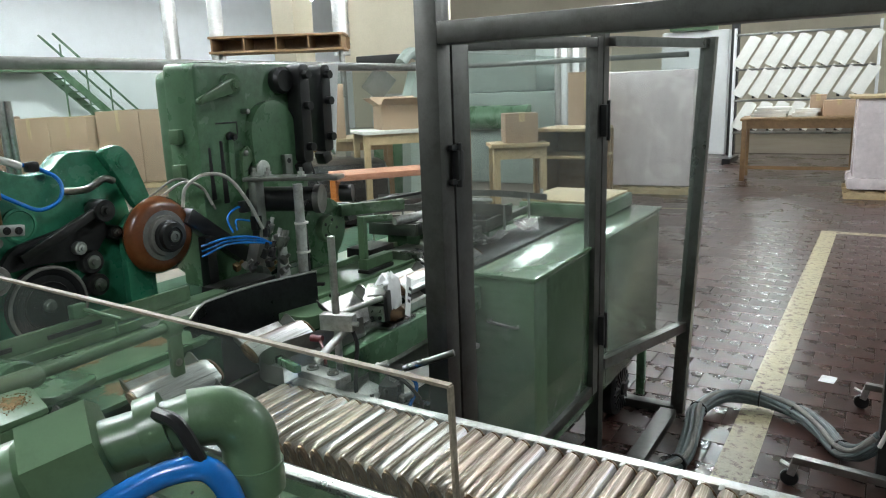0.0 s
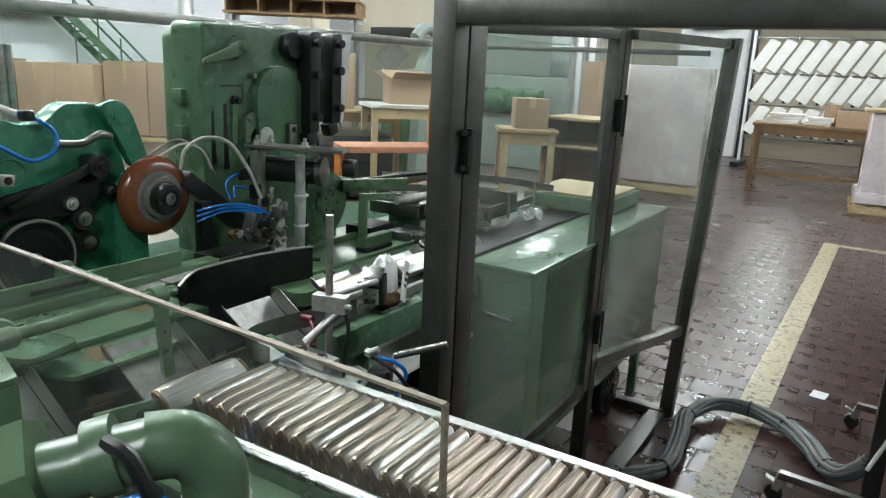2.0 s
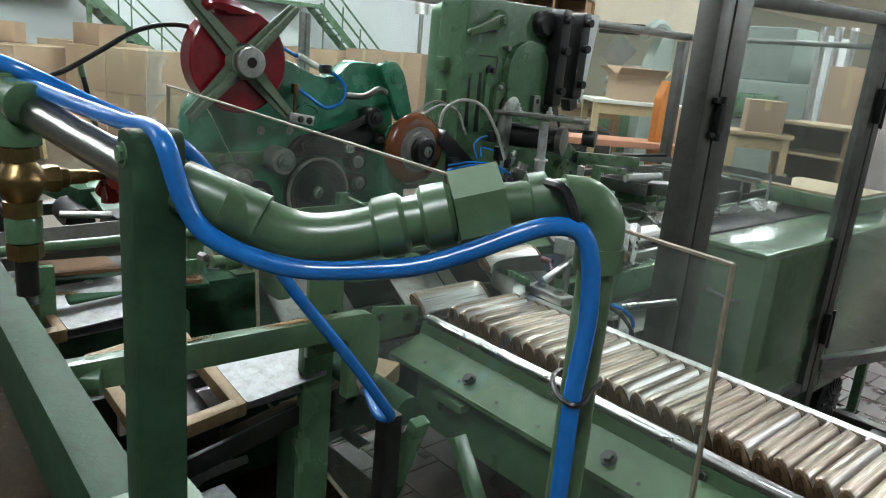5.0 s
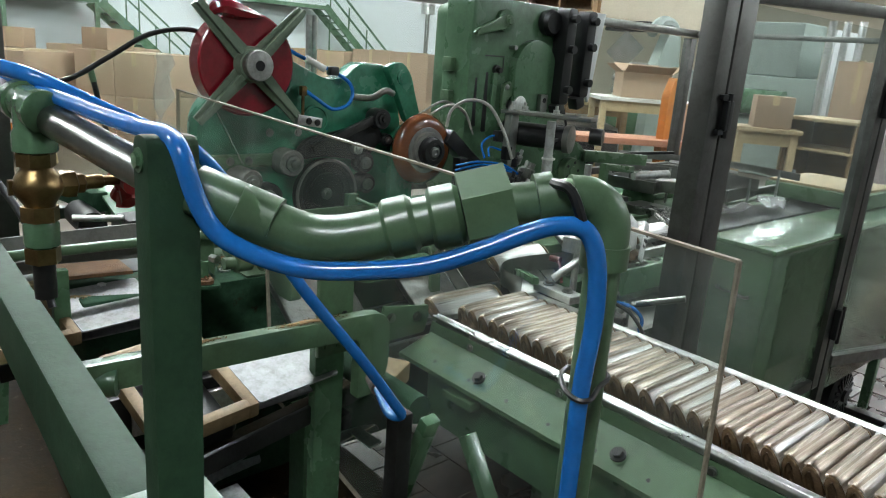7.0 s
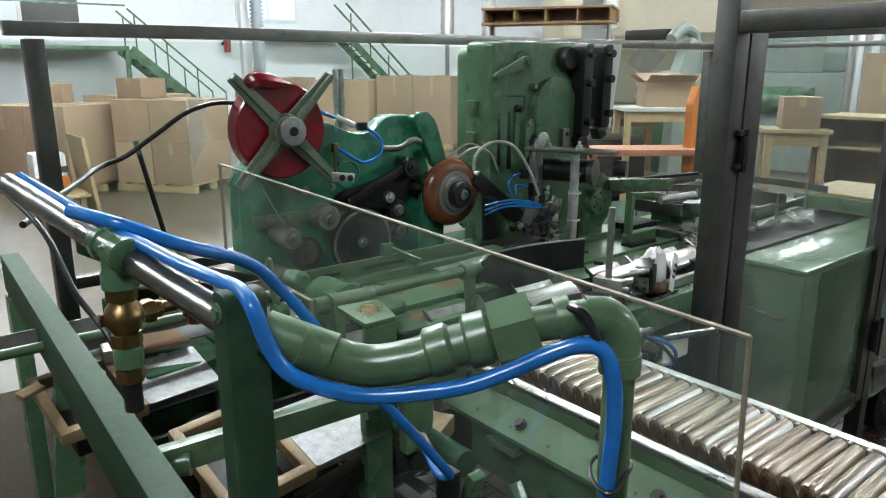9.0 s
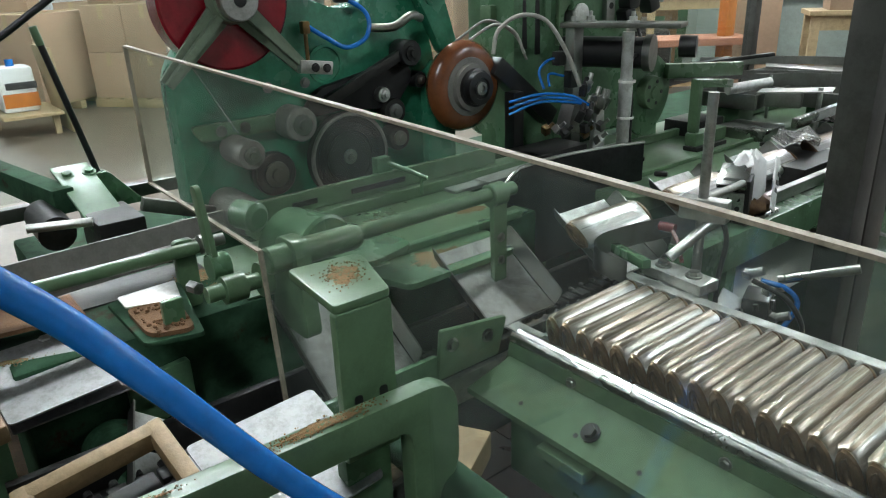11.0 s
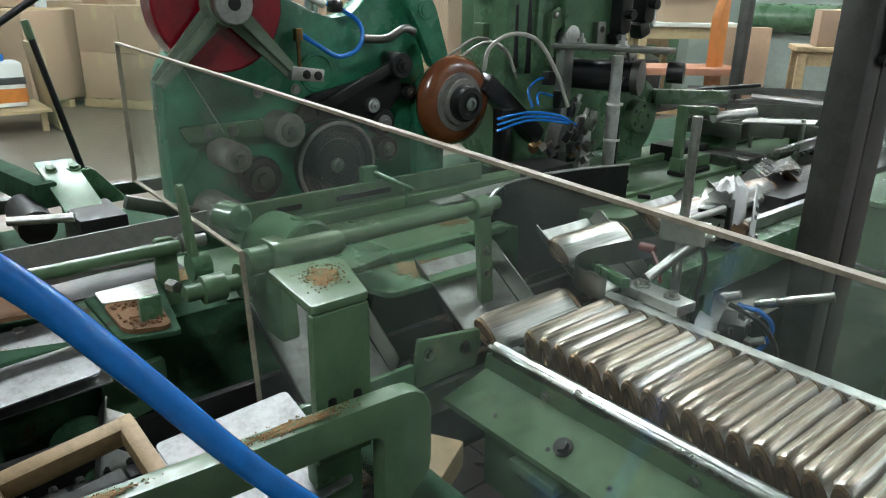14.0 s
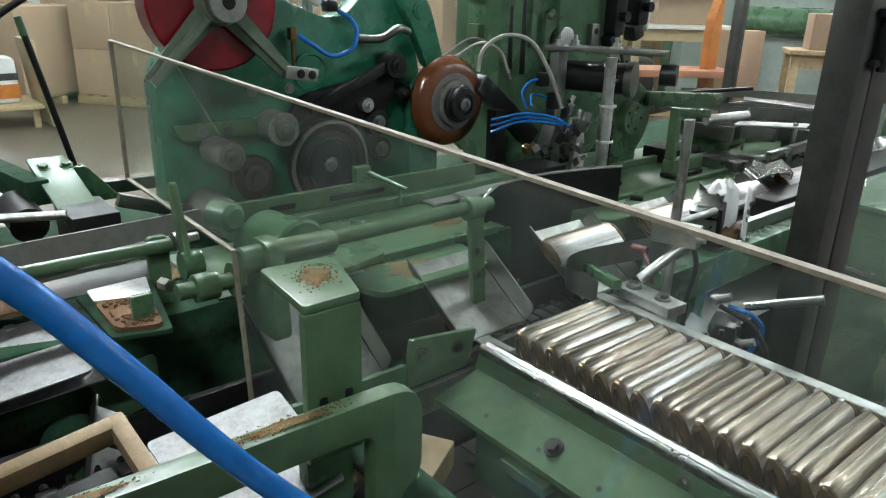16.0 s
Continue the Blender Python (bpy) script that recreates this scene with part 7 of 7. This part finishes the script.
def hall_fittings():
    # green stair and platform on the west wall
    s = thing("green_stair", "green steel stair with a railed platform", "stair")
    part("platform", span(B(), (-20.9, 1.5, 2.0), (-19.3, 5.6, 2.1), 0.01), GREEN, s)
    for y in (1.6, 3.5, 5.5):
        part("leg", span(B(), (-19.4, y, 0), (-19.3, y + 0.1, 2.0)), GREEN, s)
    for side in (-19.35, -20.3):
        part("stringer", cube(B(), (0.06, 3.2, 0.22), (side, 6.85, 0.98), (-41, 0, 0)), GREEN, s)
        part("hand_rail", cube(B(), (0.04, 3.2, 0.04), (side, 6.85, 1.95), (-41, 0, 0)), GREEN, s)
        for k in range(4):
            part("rail_post", rod(B(), (side, 5.8 + 0.75 * k, 1.9 - 0.65 * k), (side, 5.8 + 0.75 * k, 2.85 - 0.65 * k), 0.02, seg=8), GREEN, s)
    for k in range(11):
        part("tread", span(B(), (-20.28, 5.7 + 0.21 * k, 1.93 - 0.183 * k), (-19.38, 5.92 + 0.21 * k, 1.97 - 0.183 * k)), GREEN, s)
    part("platform_rail", span(B(), (-19.36, 1.5, 3.05), (-19.32, 5.6, 3.09)), GREEN, s)
    # a second, far stair seen beside the forming head
    s2 = thing("green_stair", "green steel stair against the pale wall", "stair")
    for side in (-20.6, -19.9):
        part("stringer", cube(B(), (0.06, 3.4, 0.2), (side, 13.6, 1.4), (-42, 0, 0)), GREEN, s2)
        part("hand_rail", cube(B(), (0.05, 3.4, 0.05), (side, 13.6, 2.35), (-42, 0, 0)), GREEN, s2)
    for k in range(12):
        part("tread", span(B(), (-20.58, 12.4 + 0.2 * k, 2.45 - 0.19 * k), (-19.92, 12.62 + 0.2 * k, 2.49 - 0.19 * k)), GREEN, s2)
    for k in range(4):
        part("rail_post", rod(B(), (-19.9, 12.5 + 0.7 * k, 0), (-19.9, 12.5 + 0.7 * k, 3.2 - 0.62 * k), 0.025, seg=8), GREEN, s2)
    part("platform", span(B(), (-20.95, 9.5, 2.45), (-19.8, 12.4, 2.55)), GREEN, s2)
    w = tagged(thing("window_1", "white framed window in the hall wall", "window"), kind="structure")
    part("window_frame", span(B(), (-20.99, 9.2, 2.9), (-20.93, 11.2, 4.6), 0.01), WHITE, w)
    part("pane", span(B(), (-20.93, 9.3, 3.0), (-20.925, 10.17, 4.5)), SCREEN, w)
    part("pane", span(B(), (-20.93, 10.25, 3.0), (-20.925, 11.1, 4.5)), SCREEN, w)
    d = tagged(thing("window_2", "dark opening in the hall wall", "window"), kind="structure")
    part("pane", span(B(), (-20.97, 3.6, 2.5), (-20.94, 4.9, 3.6)), BLACK, d)
    part("window_frame", span(B(), (-20.99, 3.5, 2.4), (-20.97, 5.0, 3.7), 0.01), WHITE, d)
    e = thing("fire_extinguisher", "red fire extinguisher on the wall", "extinguisher")
    part("body", lathe(B(), (-20.8, 8.8, 2.0), (0, 0, 1), [(0, 0.08), (0.02, 0.1), (0.5, 0.1), (0.58, 0.04), (0.64, 0.03)], 16), RED_PAINT, e)
    part("bracket", span(B(), (-20.99, 8.7, 2.2), (-20.9, 8.9, 2.3)), BLACK, e)
    # ducts, columns and high shelf
    for x, y in ((-13.7, 11.3), (-9.1, 11.6), (-12.9, 11.9)):
        p = thing("vent_duct", "shiny round metal duct rising to the ceiling", "duct", "ducts", (x, y, 0))
        b = rod(B(), (0, 0, 2.3), (0, 0, 6.0), 0.16, seg=24)
        for k in range(9):
            rod(b, (0, 0, 2.5 + 0.4 * k), (0, 0, 2.53 + 0.4 * k), 0.175, seg=24)
        part("duct", b, BRIGHT, p)
        part("stand", rod(B(), (0, 0, 0), (0, 0, 2.3), 0.05), STEEL, p)
    c = thing("column", "cream painted square hall column", "column")
    part("shaft", span(B(), (-11.0, 11.7, 0), (-10.4, 12.3, 6), 0.01), CREAM, c)
    c2 = thing("column", "cream painted square hall column", "column")
    part("shaft", span(B(), (-20.4, 1.2, 0), (-19.9, 1.45, 6), 0.01), CREAM, c2)
    part("recess", span(B(), (-9.9, 12.5, 2.2), (-7.2, 12.6, 6)), CREAM, c)
    h = thing("high_shelf", "brown compartment shelf above the machines", "shelf")
    part("board", cube(B(), (2.4, 0.7, 0.04), (-9.4, 10.2, 2.62), (0, 0, 31), 0.003), WOOD, h)
    part("board", cube(B(), (2.4, 0.7, 0.04), (-9.4, 10.2, 2.36), (0, 0, 31), 0.003), WOOD, h)
    part("back", cube(B(), (2.4, 0.03, 0.22), (-9.55, 10.5, 2.49), (0, 0, 31)), WOOD, h)
    for k in range(5):
        t = -1.15 + 0.575 * k
        part("divider", cube(B(), (0.03, 0.66, 0.22), (-9.4 + t * math.cos(radians(31)), 10.2 + t * math.sin(radians(31)), 2.49), (0, 0, 31)), WOOD, h)
    for t in (-1.1, 1.1):
        part("leg", rod(B(), (-9.4 + t * 0.857, 10.2 + t * 0.515, 0), (-9.4 + t * 0.857, 10.2 + t * 0.515, 2.34), 0.04), STEEL, h)
    f = thing("flexible_duct", "ribbed grey flexible duct on a white mast", "duct")
    b = rod(B(), (-13.0, 6.1, 0.0), (-13.0, 6.1, 4.0), 0.10, seg=16)
    for k in range(40):
        rod(b, (-13.0, 6.1, 1.0 + 0.07 * k), (-13.0, 6.1, 1.035 + 0.07 * k), 0.125, seg=16)
    part("hose", b, GREY, f)
    part("mast", span(B(), (-13.4, 5.9, 0), (-13.25, 6.05, 4.2)), WHITE, f)
    j = thing("wooden_caddy", "pale wooden caddy with bottles on the floor", "caddy")
    part("side", cube(B(), (0.7, 0.04, 0.85), (-8.75, 1.86, 0.44), (6, 0, 0), 0.004), PALE_WOOD, j)
    part("shelf", span(B(), (-9.3, 1.3, 0.20), (-8.47, 1.85, 0.23)), PALE_WOOD, j)
    part("leg", span(B(), (-9.3, 1.3, 0), (-9.24, 1.36, 0.20)), PALE_WOOD, j)
    part("leg", span(B(), (-8.6, 1.75, 0), (-8.54, 1.81, 0.20)), PALE_WOOD, j)
    k = thing("plastic_jug", "white plastic jug with a printed label", "jug")
    part("body", span(B(), (-9.1, 1.36, 0.231), (-8.75, 1.70, 0.68), 0.04), WHITE, k)
    part("label_band", span(B(), (-9.105, 1.38, 0.28), (-8.745, 1.705, 0.42), 0.002), ORANGE, k)
    part("label_print", span(B(), (-9.107, 1.42, 0.46), (-8.743, 1.707, 0.53), 0.002), PRINT, k)
    part("cap", rod(B(), (-8.92, 1.53, 0.68), (-8.92, 1.53, 0.75), 0.04), BLUE, k)


hall_fittings()


# ---- what moves: the indexing line ----
START, BEAT = 0.70, 1.715
CYCLES = [START + BEAT * n for n in range(-1, 10)]
PITCH, SLOT = 0.33, 0.033


def ease(rows, t, m):
    """Adds a row, kept within the clip and in order."""
    if rows and t <= rows[-1][0] + 0.034:
        return
    if 0.0 <= t <= 16.0:
        rows.append((t, m))


def stepped(places, moves, turn=None):
    """Rows for a thing that rests at places[n] and goes to places[n + 1] within (start, end) of each beat."""
    rows = []
    for n, s in enumerate(CYCLES):
        a, b = places[n], places[n + 1]
        t0, t1 = s + moves[0], s + moves[1]
        if t0 < 0 < t1:
            u = (0 - t0) / (t1 - t0)
            ease(rows, 0.0, a.lerp(b, u))
        elif not rows:
            ease(rows, 0.0, b if t1 <= 0 else a)
        ease(rows, t0, a)
        ease(rows, (t0 + t1) / 2, a.lerp(b, 0.5))
        ease(rows, t1, b)
    if rows[-1][0] < 16.0:
        t0, t1 = CYCLES[-1] + moves[0], CYCLES[-1] + moves[1]
        rows.append((16.0, places[-1] if t1 <= 16 else places[-2]))
    return rows


CRADLE_X, CRADLE_Z = -1.165, 0.928
LOOP = [pose(CRADLE_X, 1.08 + PITCH * k, CRADLE_Z) for k in (4, 3, 2, 1, 0, -1)]
LOOP += [pose(CRADLE_X, 0.46, 0.80, -40, 0, 0), pose(CRADLE_X, 0.42, 0.62, -100, 0, 0), pose(CRADLE_X, 0.80, 0.55, -170, 0, 0),
         pose(CRADLE_X, 1.30, 0.55, -180, 0, 0), pose(CRADLE_X, 1.85, 0.55, -190, 0, 0), pose(CRADLE_X, 2.42, 0.60, -250, 0, 0), pose(CRADLE_X, 2.56, 0.80, -320, 0, 0)]
RING = [pose(-1.365, 0.19, 0.935, 4, 10, 4), pose(-0.945, 0.35, 0.93, 6, 14, 4), pose(-0.66, 0.22, 0.74, 4, 62, 0), pose(-0.78, 0.26, 0.58, 2, 125, 0),
        pose(-1.05, 0.30, 0.52, 0, 180, 0), pose(-1.35, 0.45, 0.50, 0, 235, 0), pose(-1.70, 0.55, 0.60, 0, 300, 0), pose(-1.74, 0.50, 0.82, 0, 345, 0)]


def motions():
    first = cradle()
    cradles = [first] + [copy_thing(first, Matrix()) for _ in range(len(LOOP) - 1)]
    for i, c in enumerate(cradles):
        walk(c, stepped([LOOP[(i + n) % len(LOOP)] for n in range(len(CYCLES) + 1)], (0.12, 0.80)))
    first = film_frame()
    frames = [first] + [copy_thing(first, Matrix()) for _ in range(len(RING) - 1)]
    for i, c in enumerate(frames):
        walk(c, stepped([RING[(i + n) % len(RING)] for n in range(len(CYCLES) + 1)], (0.0, 0.42)))
    # pouches: along the chain, over to the conveyor, then slot by slot
    first = make_pouch()
    def lying(k):
        return pose(CRADLE_X - 0.002, 1.075 + PITCH * k, CRADLE_Z + 0.027, 0, 33, 0)
    count = len(CYCLES)
    made = {j: first if j == -40 else copy_thing(first, Matrix()) for j in range(-40, count + 4) if j != 3}
    for j, p in made.items():
        rng = random.Random(j + 100)
        wob = (rng.uniform(-0.8, 0.8), rng.uniform(-2.5, 2.5), rng.uniform(-0.9, 0.9))
        def standing(k):
            return pose(-0.962 + SLOT * k, 1.119, 0.908, wob[0], 64 + wob[1], wob[2])
        def held(n):
            """One beat brings no pouch, and the conveyor waits."""
            return 1 if j < 3 and n > 2 else 0
        rows = []
        for n, s in enumerate(CYCLES):
            k = j - n
            if k >= 4:
                a = b = None
            if k > 0:
                kk = min(k, 4)
                a, b = lying(kk), lying(min(k - 1, 4))
                if not rows:
                    ease(rows, 0.0, b if s + 0.80 <= 0 else a)
                if k - 1 < 4 and k <= 4:
                    ease(rows, s + 0.12, a)
                    ease(rows, s + 0.46, a.lerp(b, 0.5))
                    ease(rows, s + 0.78, b)
                if k == 1:
                    mouth = pose(-1.035, 1.085, 0.918, 0, 34, 0)
                    ease(rows, s + 0.90, mouth)
                    ease(rows, s + 1.33, mouth)
                    ease(rows, s + 1.47, standing(0))
            else:
                a, b = standing(-k - held(n)), standing(-k + 1 - held(n + 1))
                if k == 0 and not rows:
                    ease(rows, 0.0, standing(0))
                    a = standing(0)
                if not rows:
                    ease(rows, 0.0, b if s + 1.66 <= 0 else a)
                ease(rows, s + 1.34, a)
                ease(rows, s + 1.66, b)
        if rows[-1][0] < 16.0:
            rows.append((16.0, rows[-1][1]))
        walk(p, rows)
    # pushing arm and feed lever
    rows, rows2 = [], []
    rest = Matrix.Translation(PUSHER.location)
    lev = Matrix.Translation(LEVER.location)
    for s in CYCLES:
        for t, a, b in ((0.02, 0, -14), (0.30, 55, -14), (0.80, 55, -4), (1.02, 0, 2), (1.30, -6, -14)):
            if not rows:
                rows.append((0.0, rest @ pose(0, 0, 0, 0, 0, 0)))
                rows2.append((0.0, lev @ pose(0, 0, 0, 0, -14, 0)))
            ease(rows, s + t, rest @ pose(0, 0, 0, 0, a, 0))
            ease(rows2, s + t, lev @ pose(0, 0, 0, 0, b, 0))
    for r in (rows, rows2):
        if r[-1][0] < 16.0:
            r.append((16.0, r[-1][1]))
    walk(PUSHER, rows)
    walk(LEVER, rows2)


# ---- floor tiles ----
def tile_mesh():
    bm = cube(B(), (0.1955, 0.1955, 0.005), (0, 0, 0))
    for v in bm.verts:
        if v.co.z > 0:
            v.co.x *= 0.988
            v.co.y *= 0.988
    return mesh_of("tile", bm, TILE, True)


def tiles():
    me, rng = tile_mesh(), random.Random(11)
    near = set()
    for i in range(10):
        for j in range(30):
            near.add((i + 11, j + 7))
    verts, faces = [], []
    shape = [v.co.copy() for v in me.vertices]
    polys = [tuple(p.vertices) for p in me.polygons]
    for i in range(44):
        for j in range(78):
            x, y = -3.1 + 0.2 * i + (0.1 if j % 2 else 0), 1.12 + 0.2 * j
            z, tx, ty = 0.005 + rng.uniform(-0.0012, 0.0012), rng.uniform(-0.006, 0.006), rng.uniform(-0.006, 0.006)
            if (i, j) in near:
                o = new("tile", me)
                o.parent = floor
                o.location, o.rotation_euler = (x, y, z), (tx, ty, 0)
            else:
                b = len(verts)
                verts += [(x + v.x, y + v.y, z + v.z + v.x * ty - v.y * tx) for v in shape]
                faces += [tuple(b + k for k in p) for p in polys]
    fm = bpy.data.meshes.new("tile_field")
    fm.from_pydata(verts, [], faces)
    fm.materials.append(TILE_FIELD)
    o = new("tile_field", fm)
    o.parent = floor
    o["kind"] = "stuff"


tiles()
motions()
